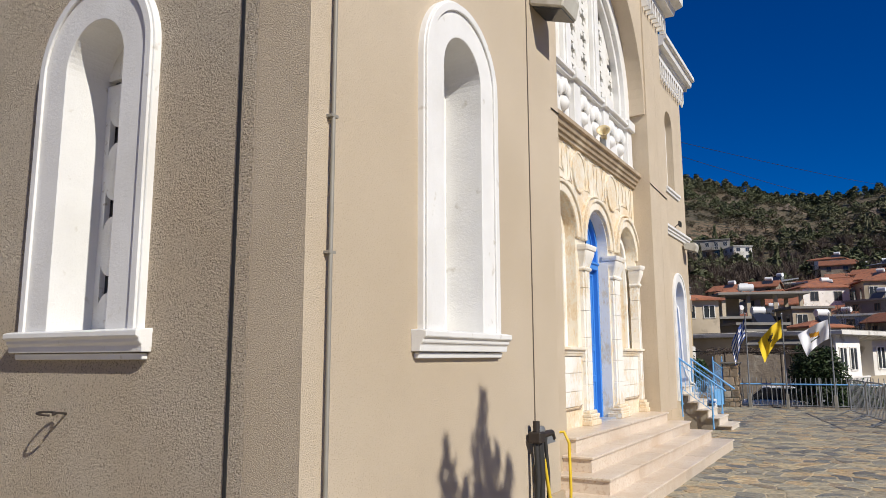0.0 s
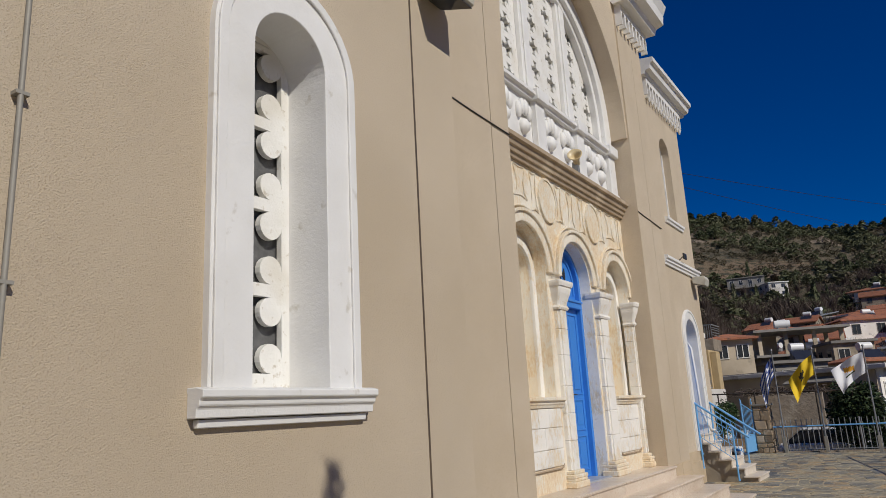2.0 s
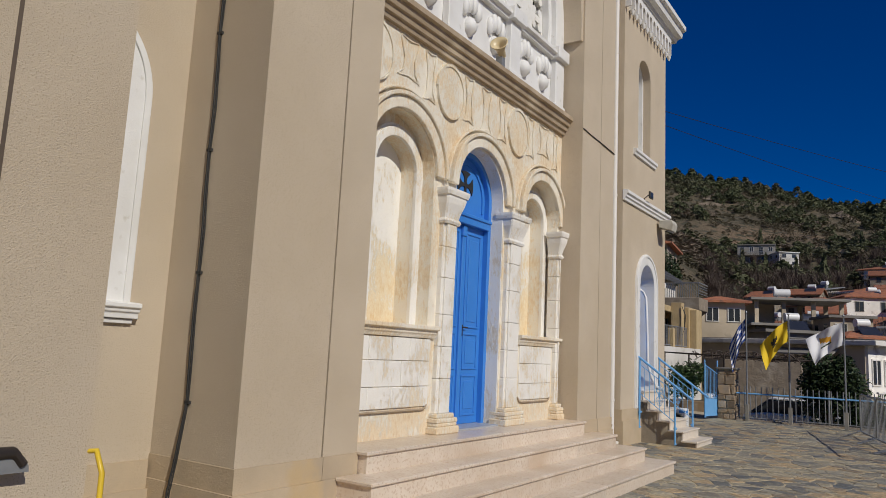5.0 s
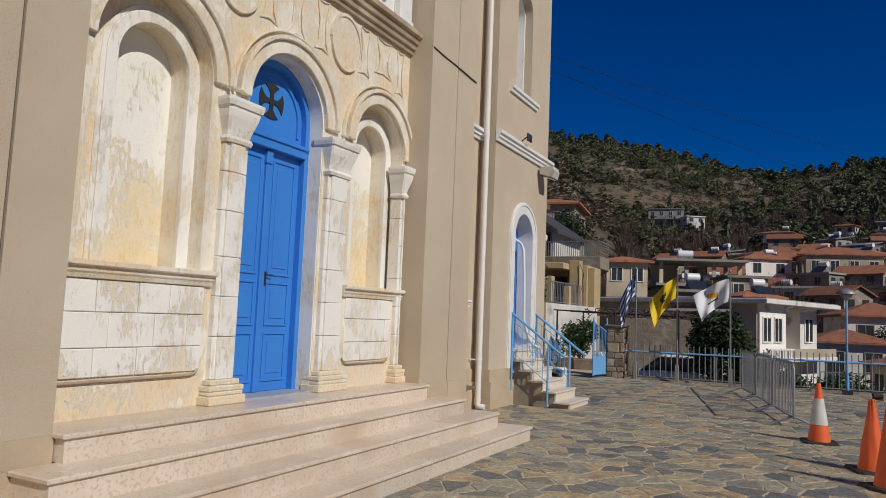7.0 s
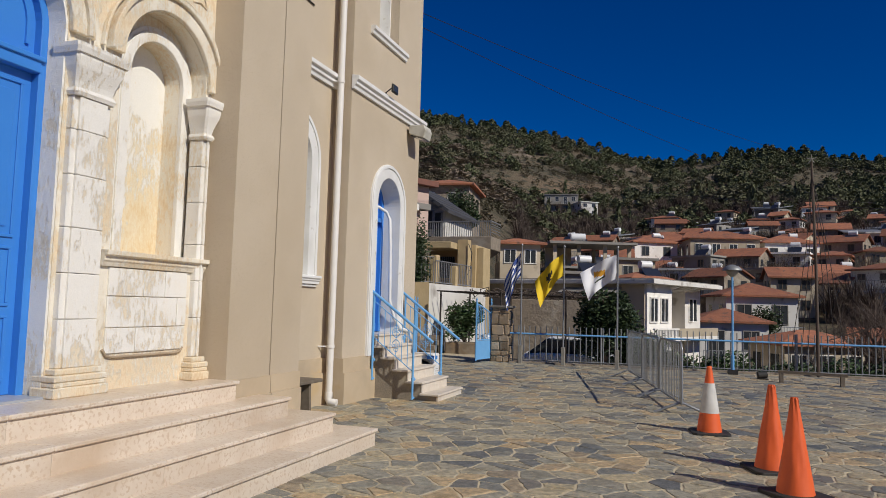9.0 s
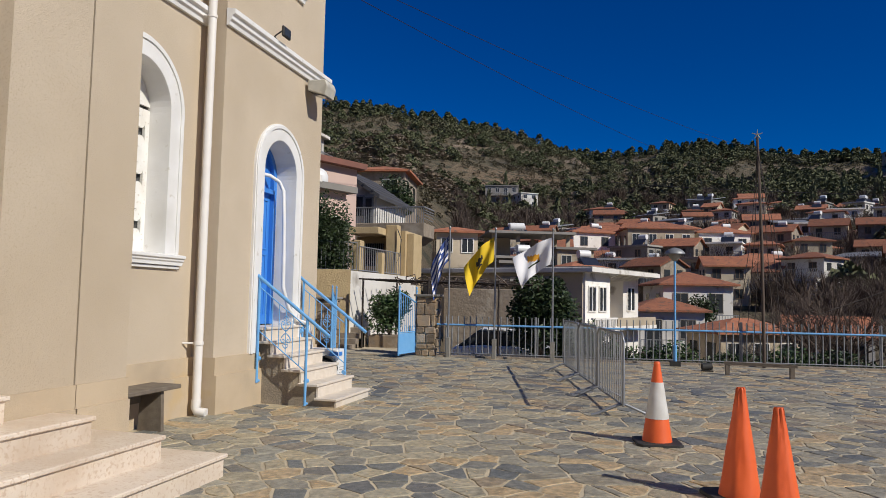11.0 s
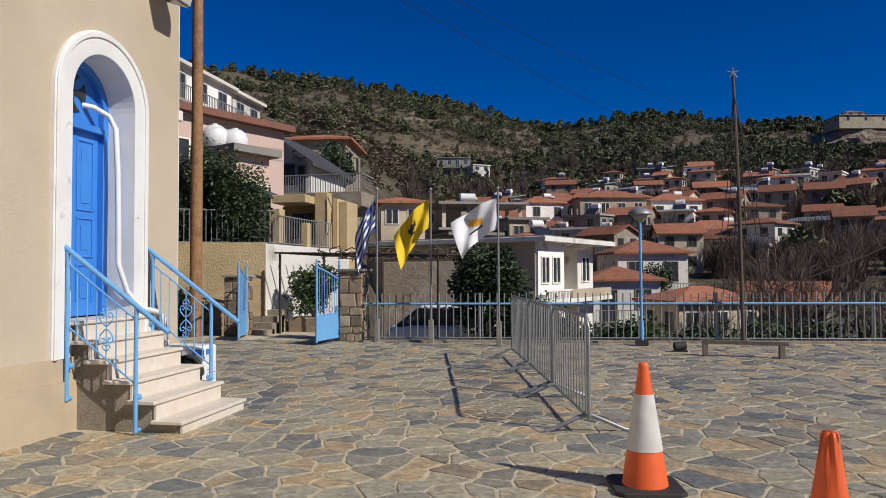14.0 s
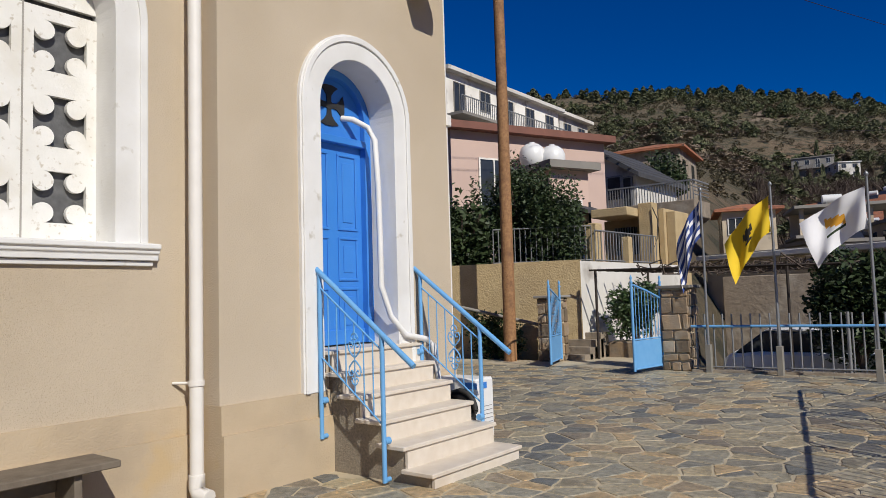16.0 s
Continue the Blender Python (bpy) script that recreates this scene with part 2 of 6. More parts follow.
def slate_material():
    """Crazy paving: each stone its own hue between blue-grey, grey, tan and rust."""
    m = mat("slate_paving", (0.36, 0.36, 0.34), (0.68, 0.66, 0.62), 16, 0.5, 0, 1.0, 34, (0.32, 0.31, 0.28), 3.5, stain=((0.80, 0.70, 0.54), 26, 0.58), dist=0.014, spread=0.16)
    n, l = m.node_tree.nodes, m.node_tree.links
    b = n["Principled BSDF"]
    base = b.inputs["Base Color"].links[0].from_socket
    g = n.new("ShaderNodeNewGeometry")
    o = n.new("ShaderNodeObjectInfo")
    add = n.new("ShaderNodeMath")
    add.operation = "ADD"
    l.new(g.outputs["Random Per Island"], add.inputs[0])
    l.new(o.outputs["Random"], add.inputs[1])
    fr = n.new("ShaderNodeMath")
    fr.operation = "FRACT"
    l.new(add.outputs[0], fr.inputs[0])
    ramp = n.new("ShaderNodeValToRGB")
    stops = [(0.0, (0.25, 0.245, 0.215)), (0.17, (0.36, 0.32, 0.24)), (0.33, (0.135, 0.145, 0.15)), (0.48, (0.38, 0.325, 0.225)), (0.62, (0.30, 0.28, 0.225)), (0.76, (0.115, 0.125, 0.135)), (0.90, (0.39, 0.30, 0.19))]
    while len(ramp.color_ramp.elements) < len(stops):
        ramp.color_ramp.elements.new(0.5)
    for e, (p, c) in zip(ramp.color_ramp.elements, stops):
        e.position, e.color = p, (*c, 1)
    l.new(fr.outputs[0], ramp.inputs[0])
    mx = n.new("ShaderNodeMix")
    mx.data_type = "RGBA"
    mx.blend_type = "MULTIPLY"
    mx.inputs[0].default_value = 1.0
    l.new(ramp.outputs[0], mx.inputs[6])
    sc = n.new("ShaderNodeVectorMath")
    sc.operation = "SCALE"
    sc.inputs[3].default_value = 2.2
    l.new(base, sc.inputs[0])
    l.new(sc.outputs[0], mx.inputs[7])
    l.new(mx.outputs[2], b.inputs["Base Color"])
    return m


SLATE = slate_material()


# ---------- mesh helpers ----------
def prism(bm, outline, axis, d0, d1):
    """A closed outline swept along an axis: 'x' takes (y, z), 'y' takes (x, z), 'z' takes (x, y)."""
    put = {"x": lambda p, d: (d, p[0], p[1]), "y": lambda p, d: (p[0], d, p[1]), "z": lambda p, d: (p[0], p[1], d)}[axis]
    a = [bm.verts.new(put(p, d0)) for p in outline]
    b = [bm.verts.new(put(p, d1)) for p in outline]
    n = len(outline)
    fs = [bm.faces.new(a[::-1]), bm.faces.new(b)]
    for i in range(n):
        fs.append(bm.faces.new((a[i], a[(i + 1) % n], b[(i + 1) % n], b[i])))
    return fs


def box(bm, x0, x1, y0, y1, z0, z1):
    return prism(bm, [(x0, y0), (x1, y0), (x1, y1), (x0, y1)], "z", z0, z1)


def tube(bm, pts, r, n=8, taper=1.0):
    """A round bar through points, with capped ends."""
    pts = [Vector(p) for p in pts]
    rings = []
    for i, p in enumerate(pts):
        d = (pts[min(i + 1, len(pts) - 1)] - pts[max(i - 1, 0)]).normalized()
        u = d.cross(Vector((0, 0, 1)) if abs(d.z) < 0.95 else Vector((1, 0, 0))).normalized()
        v = d.cross(u)
        rr = r * (1 + (taper - 1) * i / max(1, len(pts) - 1))
        rings.append([bm.verts.new(p + rr * (math.cos(2 * math.pi * k / n) * u + math.sin(2 * math.pi * k / n) * v)) for k in range(n)])
    for a, b in zip(rings, rings[1:]):
        for k in range(n):
            f = bm.faces.new((a[k], a[(k + 1) % n], b[(k + 1) % n], b[k]))
            f.smooth = n > 5
    bm.faces.new([bm.verts.new(v.co) for v in rings[0][::-1]])
    bm.faces.new([bm.verts.new(v.co) for v in rings[-1]])


def lathe(bm, profile, n=20, at=(0, 0, 0)):
    """A profile of (radius, height) turned about an upright axis."""
    rings = [[bm.verts.new((at[0] + r * math.cos(2 * math.pi * k / n), at[1] + r * math.sin(2 * math.pi * k / n), at[2] + z)) for k in range(n)] for r, z in profile]
    for a, b in zip(rings, rings[1:]):
        for k in range(n):
            bm.faces.new((a[k], a[(k + 1) % n], b[(k + 1) % n], b[k])).smooth = True
    bm.faces.new([bm.verts.new(v.co) for v in rings[0][::-1]])
    bm.faces.new([bm.verts.new(v.co) for v in rings[-1]])


def arc(yc, zc, r, a0, a1, n):
    return [(yc + r * math.cos(radians(a0 + (a1 - a0) * i / n)), zc + r * math.sin(radians(a0 + (a1 - a0) * i / n))) for i in range(n + 1)]


def arch_cell(bm, y0, y1, z0, z1, yc, hw, oz, zs, x0, x1, n=20):
    """A wall piece from x0 to x1 with one round-headed opening."""
    if oz > z0 + 1e-4:
        box(bm, x0, x1, y0, y1, z0, oz)
    prism(bm, [(y0, oz), (yc - hw, oz)] + arc(yc, zs, hw, 180, 0, n) + [(yc + hw, oz), (y1, oz), (y1, z1), (y0, z1)], "x", x0, x1)


def arch_ring(bm, yc, r0, r1, z0, zs, x0, x1, n=24, legs=True):
    """A band round an arch with straight legs down to z0."""
    a, b = arc(yc, zs, r0, 180, 0, n), arc(yc, zs, r1, 180, 0, n)
    if legs and zs > z0:
        a, b = [(yc - r0, z0)] + a + [(yc + r0, z0)], [(yc - r1, z0)] + b + [(yc + r1, z0)]
    va = [[bm.verts.new((x, p[0], p[1])) for p in line] for x in (x0, x1) for line in (a, b)]
    i0, o0, i1, o1 = va
    for k in range(len(a) - 1):
        bm.faces.new((i1[k], i1[k + 1], o1[k + 1], o1[k]))
        bm.faces.new((i0[k], o0[k], o0[k + 1], i0[k + 1]))
        bm.faces.new((o0[k], o1[k], o1[k + 1], o0[k + 1]))
        bm.faces.new((i0[k], i0[k + 1], i1[k + 1], i1[k]))
    for k in (0, -1):
        bm.faces.new((i0[k], i1[k], o1[k], o0[k]))


def arch_plate(bm, yc, hw, z0, zs, x0, x1, n=20):
    prism(bm, [(yc - hw, z0), (yc + hw, z0)] + arc(yc, zs, hw, 0, 180, n), "x", x0, x1)


def mouldings(bm, profile, y0, y1, x_base):
    """A horizontal moulding: profile of (out, z) swept along y."""
    prism(bm, [(x_base + o, z) for o, z in profile], "y", y0, y1)


def finish(name, bm, material, parent=None, bevel=0.0):
    bmesh.ops.recalc_face_normals(bm, faces=bm.faces)
    if bevel:
        es = [e for e in bm.edges if len(e.link_faces) == 2 and e.calc_face_angle(0) > 0.6]
        bmesh.ops.bevel(bm, geom=es, offset=bevel, segments=1, affect="EDGES", clamp_overlap=True)
    me = bpy.data.meshes.new(name)
    bm.to_mesh(me)
    bm.free()
    for m in material if isinstance(material, (list, tuple)) else [material]:
        me.materials.append(m)
    ob = new(name, me)
    if parent is not None:
        ob.parent = parent
    return ob


def part(name, bm, material, parent, label="", bevel=0.0):
    ob = finish(name, bm, material, parent, bevel)
    return tagged(ob, label)


def thing(name, label, category, m=None, group="", kind=""):
    ob = new(name)
    if m is not None:
        ob.matrix_world = m
    ob.empty_display_size = 0.1
    return tagged(ob, label, category, group, kind)


def solid(name, bm, material, label, category, group="", kind="", bevel=0.0):
    return tagged(finish(name, bm, material, None, bevel), label, category, group, kind)


def B():
    return bmesh.new()


# ---------- church ----------
WX, PX, SX, TX, GX, YC = 2.10, 0.60, -0.06, 0.245, 0.95, -9.07   # fronts: wing, portal, window walls, tower, piers
TY0, TY1 = 6.09, 9.0   # the tower's front from corner to corner
SY, SZ = 7.61, 1.05    # its door
WY = 7.43              # its upper window


HGREYJ = mat("grey_panel_joint", (0.42, 0.40, 0.37), (0.30, 0.28, 0.25), 9, 0.8, 0, 0)
CELLS = {}


def cross_plan(w, h, s):
    """Triangles of a cell w by h round a flared cross that is left between four discs; the outline of the cross."""
    if (w, h, s) not in CELLS:
        off, rad, big = 0.283 * s, 0.178 * s, 0.475 * s
        reach = math.sqrt(max(0.0, rad ** 2 - (big - off) ** 2))
        a0 = math.degrees(math.atan2(big - off, -reach))
        hole = []
        for q in range(4):
            c, sn = math.cos(q * math.pi / 2), math.sin(q * math.pi / 2)
            hole += [(c * y - sn * z, sn * y + c * z) for y, z in arc(off, off, rad, 450 - a0, a0, 14)]
        t = bmesh.new()
        edges = []
        for line in (hole, [(-w / 2, -h / 2), (w / 2, -h / 2), (w / 2, h / 2), (-w / 2, h / 2)]):
            vs = [t.verts.new((y, z, 0)) for y, z in line]
            edges += [t.edges.new((vs[k], vs[(k + 1) % len(vs)])) for k in range(len(vs))]
        bmesh.ops.triangle_fill(t, use_beauty=True, use_dissolve=False, edges=edges)
        tris = [[(v.co.x, v.co.y) for v in f.verts] for f in t.faces]
        t.free()
        CELLS[(w, h, s)] = tris, hole
    return CELLS[(w, h, s)]


def cross_cell(bm, yc, zc, w, h, s, x0, x1):
    """A panel cell pierced by a flared cross cut from four discs."""
    tris, hole = cross_plan(w, h, s)
    for x in (x0, x1):
        for t in tris:
            bm.faces.new([bm.verts.new((x, yc + y, zc + z)) for y, z in t])
    n = len(hole)
    lines = [[bm.verts.new((x, yc + y, zc + z)) for y, z in hole] for x in (x0, x1)]
    for k in range(n):
        bm.faces.new((lines[0][k], lines[0][(k + 1) % n], lines[1][(k + 1) % n], lines[1][k]))


def church_window(name, label, yc, hw, z0, zs, columns, s, hh, m, band=0.25):
    """White round-headed window: stepped surround, moulded sill, deep reveal, panel pierced with crosses. Local front is x = 0."""
    t = thing(name, label, "window", m, "arched church windows", "structure")
    b = B()
    arch_ring(b, yc, hw, hw + band, z0, zs, -0.34, 0.045)
    arch_ring(b, yc, hw + band - 0.07, hw + band - 0.015, z0, zs, 0.045, 0.062)
    part("window_frame", b, WHITE, t, bevel=0.004)
    b = B()
    e = hw + band
    mouldings(b, [(-0.34, z0 - 0.02), (-0.34, z0 + 0.004), (0.06, z0 + 0.004), (0.105, z0 - 0.006), (0.105, z0 - 0.038), (0.085, z0 - 0.05), (0.082, z0 - 0.072), (0.066, z0 - 0.085), (0.062, z0 - 0.125), (0.0, z0 - 0.125), (0.0, z0 - 0.02)], yc - e - 0.07, yc + e + 0.07, 0)
    mouldings(b, [(0.0, z0 - 0.165), (0.034, z0 - 0.165), (0.04, z0 - 0.13), (0.0, z0 - 0.13)], yc - e - 0.04, yc + e + 0.04, 0)
    part("window_sill", b, WHITE, t, bevel=0.004)
    b = B()
    rows = int((zs + hw - z0 - 0.02) / hh)
    w = 2 * hw / columns
    for c in range(columns):
        for r in range(rows):
            cross_cell(b, yc - hw + w * (c + 0.5), z0 + 0.06 + hh * (r + 0.5), w, hh, s, -0.288, -0.25)
    box(b, -0.288, -0.25, yc - hw, yc + hw, z0, z0 + 0.06)
    zt = z0 + 0.06 + rows * hh
    if zt < zs:
        box(b, -0.288, -0.25, yc - hw, yc + hw, zt, zs)
        zt = zs
    ptop = [p for p in arc(yc, zs, hw, 0, 180, 24) if p[1] > zt]
    if len(ptop) > 2:
        prism(b, ptop, "x", -0.288, -0.25)
    part("pierced_panel", b, PEEL, t, "white panel pierced with flared crosses")
    if columns > 1:
        b = B()
        box(b, -0.252, -0.246, yc - 0.006, yc + 0.006, z0 + 0.02, zs + hw * 0.9)
        part("panel_joint", b, HGREYJ, t, "grey joint between two panel boards")
    b = B()
    arch_plate(b, yc, hw + 0.02, z0, zs, -0.33, -0.305)
    part("pane", b, MESHGLASS, t)
    return t


def wall(name, label, build, material=STUCCO, bevel=0.0):
    b = B()
    build(b)
    return solid(name, b, material, label, "wall", kind="structure", bevel=bevel)


# wing in front of the camera's start
def wing_front(b):
    arch_cell(b, YC, -5.85, 0.0, 9.5, -7.56, 0.275, 1.94, 3.69, WX - 0.36, WX)


def wing_side(b):
    for y0, y1 in ((YC, YC + 0.36),):
        box(b, -4.0, 0.015, y0, y1, 0, 9.5)
        box(b, 0.705, WX - 0.36, y0, y1, 0, 9.5)
        box(b, 0.015, 0.705, y0, y1, 0, 1.94)
        prism(b, [(0.015, 1.94)] + arc(0.36, 3.60, 0.345, 180, 0, 20) + [(0.705, 1.94), (0.705, 9.5), (0.015, 9.5)], "y", y0, y1)
    box(b, -0.05, WX - 0.36, -6.2, -5.85, 0, 9.5)


wall("wall_wing_front", "beige roughcast wall of the projecting church wing", wing_front)
wall("wall_wing_side", "beige coarse roughcast side wall of the church wing", wing_side, ROUGHCAST)
church_window("window_1", "white arched church window with pierced cross panel in the sunlit wing", 0, 0.26, 1.95, 3.69, 1, 0.44, 0.475, pose(WX, -7.56, 0))
church_window("window_2", "white arched church window with pierced cross panel on the wing's side", 0, 0.285, 1.95, 3.60, 1, 0.51, 0.495, pose(0.385, YC, 0, 0, 0, -90), 0.29)


def wall_c(b):
    arch_cell(b, -5.85, -4.0, 0, 9.5, -5.14, 0.525, 1.92, 3.6, SX - 0.4, SX)


def wall_d(b):
    arch_cell(b, 3.6, 6.1, 0, 9.5, 4.905, 0.525, 1.92, 3.6, SX - 0.4, SX)


wall("wall_window_left", "beige roughcast church wall with one arched window", wall_c)
wall("wall_window_right", "beige roughcast church wall with one arched window beside the tower", wall_d)
church_window("window_3", "white arched church window with pierced cross panel beside a pier", 0, 0.515, 1.93, 3.6, 2, 0.40, 0.545, pose(SX, -5.14, 0))
church_window("window_4", "white arched church window with pierced cross panel above a bench", 0, 0.515, 1.93, 3.6, 2, 0.40, 0.545, pose(SX, 4.905, 0))


def pier(b, y0, y1, yj):
    box(b, -0.4, GX, y0, yj - 0.012, 0.6, 9.9)
    box(b, -0.4, GX - 0.004, yj + 0.012, y1, 0.6, 9.9)


def front_gable(b):
    """The wall between the piers above the portal, with its great arch."""
    arch_cell(b, -2.65, 2.28, 6.6, 9.9, -0.185, 2.4, 6.6, 6.75, PX - 0.35, GX - 0.03, 40)


wall("wall_pier_left", "beige roughcast pier with a control joint beside the portal", lambda b: pier(b, -4.03, -2.65, -3.1))
wall("wall_pier_right", "beige roughcast pier with a control joint beside the portal", lambda b: pier(b, 2.28, 3.65, 3.05))
for yj in (-3.1, 3.05):
    b = B()
    box(b, -0.4, GX - 0.03, yj - 0.012, yj + 0.012, 0, 9.9)
    solid("trim_pier_joint", b, RISER, "dark recessed control joint in a pier", "joint", kind="structure")
wall("wall_gable", "beige roughcast gable wall with a great round arch", front_gable)


def plinths(b):
    for y0, y1, x in ((-4.03, -3.115, GX), (-3.085, -2.66, GX - 0.004), (2.29, 3.035, GX), (3.065, 3.65, GX)):
        box(b, -0.4, x + 0.018, y0 - 0.01, y1 + 0.01, 0.56, 0.745)
        box(b, -0.4, x + 0.04, y0 - 0.03, y1 + 0.01, 0.0, 0.56)
    for y0, y1, x in ((YC - 0.02, -5.83, WX), (-5.83, -4.06, SX), (3.665, TY0 - 0.005, SX), (TY0 - 0.005, TY1 + 0.02, TX)):
        box(b, x - 0.3, x + 0.03, y0, y1, 0.48, 0.70)
        box(b, x - 0.3, x + 0.058, y0, y1, 0.0, 0.48)


wall("baseboard", "stained ochre rendered plinth along the church foot", plinths, PLINTH)


# tower with the side door
def tower_front(b):
    arch_cell(b, TY0, TY1, 0, 5.9, SY, 0.50, 1.02, 3.24, TX - 0.45, TX)
    arch_cell(b, TY0, TY1, 5.9, 9.6, WY, 0.42, 6.17, 7.93, TX - 0.45, TX)


wall("wall_tower", "beige roughcast bell tower wall with a side door", tower_front)
wall("wall_tower_sides", "beige roughcast flank walls of the bell tower", lambda b: (box(b, -4.0, TX - 0.45, TY1 - 0.45, TY1, 0, 9.6), box(b, -0.45, TX - 0.45, TY0, TY0 + 0.4, 0, 9.6)))
wall("wall_church_back", "plain beige closing wall of the church", lambda b: (box(b, -4.3, -4.0, YC, TY1, 0, 9.9),))
b = B()
box(b, -4.3, SX - 0.4, YC, TY1, 9.9, 10.2)
solid("roof", b, HGREY, "flat grey roof slab closing the church", "roof", kind="structure")
church_window("window_5", "narrow white pierced window high on the bell tower", 0, 0.39, 6.19, 7.93, 1, 0.40, 0.47, pose(TX - 0.22, WY, 0))
b = B()
mouldings(b, [(-0.2, 6.01), (0.04, 6.01), (0.05, 6.06), (0.08, 6.08), (0.08, 6.14), (-0.2, 6.17)], WY - 0.74, WY + 0.74, TX)
solid("trim_tower_sill", b, WHITE, "white moulded sill of the tower window", "sill", kind="structure")
b = B()
for y0, y1, x in ((3.66, TY0, SX), (TY0 - 0.01, TY1 + 0.1, TX)):
    mouldings(b, [(0, 4.89), (0.04, 4.89), (0.05, 4.94), (0.08, 4.96), (0.08, 5.01), (0.12, 5.03), (0.12, 5.09), (0, 5.11)], y0, y1, x)
solid("trim_band", b, WHITE, "white moulded string course round the bell tower", "moulding", kind="structure")
b = B()
mouldings(b, [(0, 9.53), (0.16, 9.53), (0.19, 9.60), (0.30, 9.63), (0.33, 9.76), (0.40, 9.79), (0.40, 9.90), (-0.3, 9.98)], 5.9, TY1 + 0.36, TX)
for k in range(12):
    y = 6.22 + k * 0.245
    arch_cell(b, y - 0.1225, y + 0.1225, 9.08, 9.53, y, 0.085, 9.08, 9.31, TX, TX + 0.13, 8)
    lathe(b, [(0.012, -0.12), (0.05, -0.03), (0.055, 0.0)], 8, (TX + 0.07, y + 0.1225, 9.08))
solid("trim_tower_cornice", b, WHITE, "white tower cornice over a small arched corbel table", "cornice", kind="structure")
b = B()
mouldings(b, [(0, 9.35), (0.30, 9.35), (0.34, 9.46), (0.50, 9.52), (0.52, 9.72), (0.6, 9.9), (-0.3, 10.0)], 2.2, 3.95, GX)
for k in range(7):
    y = 2.4 + k * 0.22
    arch_cell(b, y - 0.11, y + 0.11, 8.92, 9.35, y, 0.078, 8.92, 9.13, GX, GX + 0.13, 8)
solid("trim_gable_cornice", b, WHITE, "white cornice stub on small corbels at the gable", "cornice", kind="structure")

# ---------- portal of pale stone ----------
NL, ND, NR = (-1.76, 0.60), (-0.10, 0.60), (1.63, 0.57)   # centre and half width of the three arches
ZP, ZL = 0.76, 1.93


def portal(b):
    for (yc, hw), y0, y1, oz in ((NL, -2.65, -0.865, ZL), (ND, -0.865, 0.78, ZP), (NR, 0.78, 2.28, ZL)):
        arch_cell(b, y0, y1, ZP if oz > ZP else ZP - 0.01, 5.1, yc, hw, oz, 3.64, 0.42, PX)
    for yc, hw, y0, y1 in ((-1.66, 0.37, -2.65, -0.865), (1.69, 0.35, 0.78, 2.28)):
        arch_cell(b, y0, y1, ZL - 0.1, 4.6, yc, hw, ZL, 3.63, 0.2, 0.418)
    box(b, -0.3, 0.06, -2.65, -0.72, 0, 5.1)
    box(b, -0.3, 0.06, 0.52, 2.28, 0, 5.1)
    box(b, -0.3, 0.3, -0.72, 0.52, 4.3, 5.1)


wall_portal = wall("wall_portal", "weathered cream limestone church portal with three arches", portal, STONE)
for yc, hw in ((-1.66, 0.37), (1.69, 0.35)):
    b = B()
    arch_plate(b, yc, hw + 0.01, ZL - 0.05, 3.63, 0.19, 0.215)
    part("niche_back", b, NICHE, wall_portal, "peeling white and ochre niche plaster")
    b = B()
    arch_ring(b, yc, hw - 0.003, hw + 0.10, ZL, 3.63, 0.40, 0.45)
    arch_ring(b, yc, hw + 0.10, hw + 0.14, ZL, 3.63, 0.40, 0.435)
    part("niche_frame", b, ASHLAR, wall_portal, "white stone niche frame", bevel=0.005)
for yc, hw in (NL, ND, NR):
    b = B()
    arch_ring(b, yc, hw + 0.005, hw + 0.14, 3.6, 3.64, PX, PX + 0.05, legs=False)
    arch_ring(b, yc, hw + 0.14, hw + 0.185, 3.6, 3.64, PX, PX + 0.085, legs=False)
    arch_ring(b, yc, hw + 0.215, hw + 0.24, 3.6, 3.64, PX, PX + 0.05, legs=False)
    part("archivolt", b, STONE, wall_portal, "moulded limestone arch band", bevel=0.006)
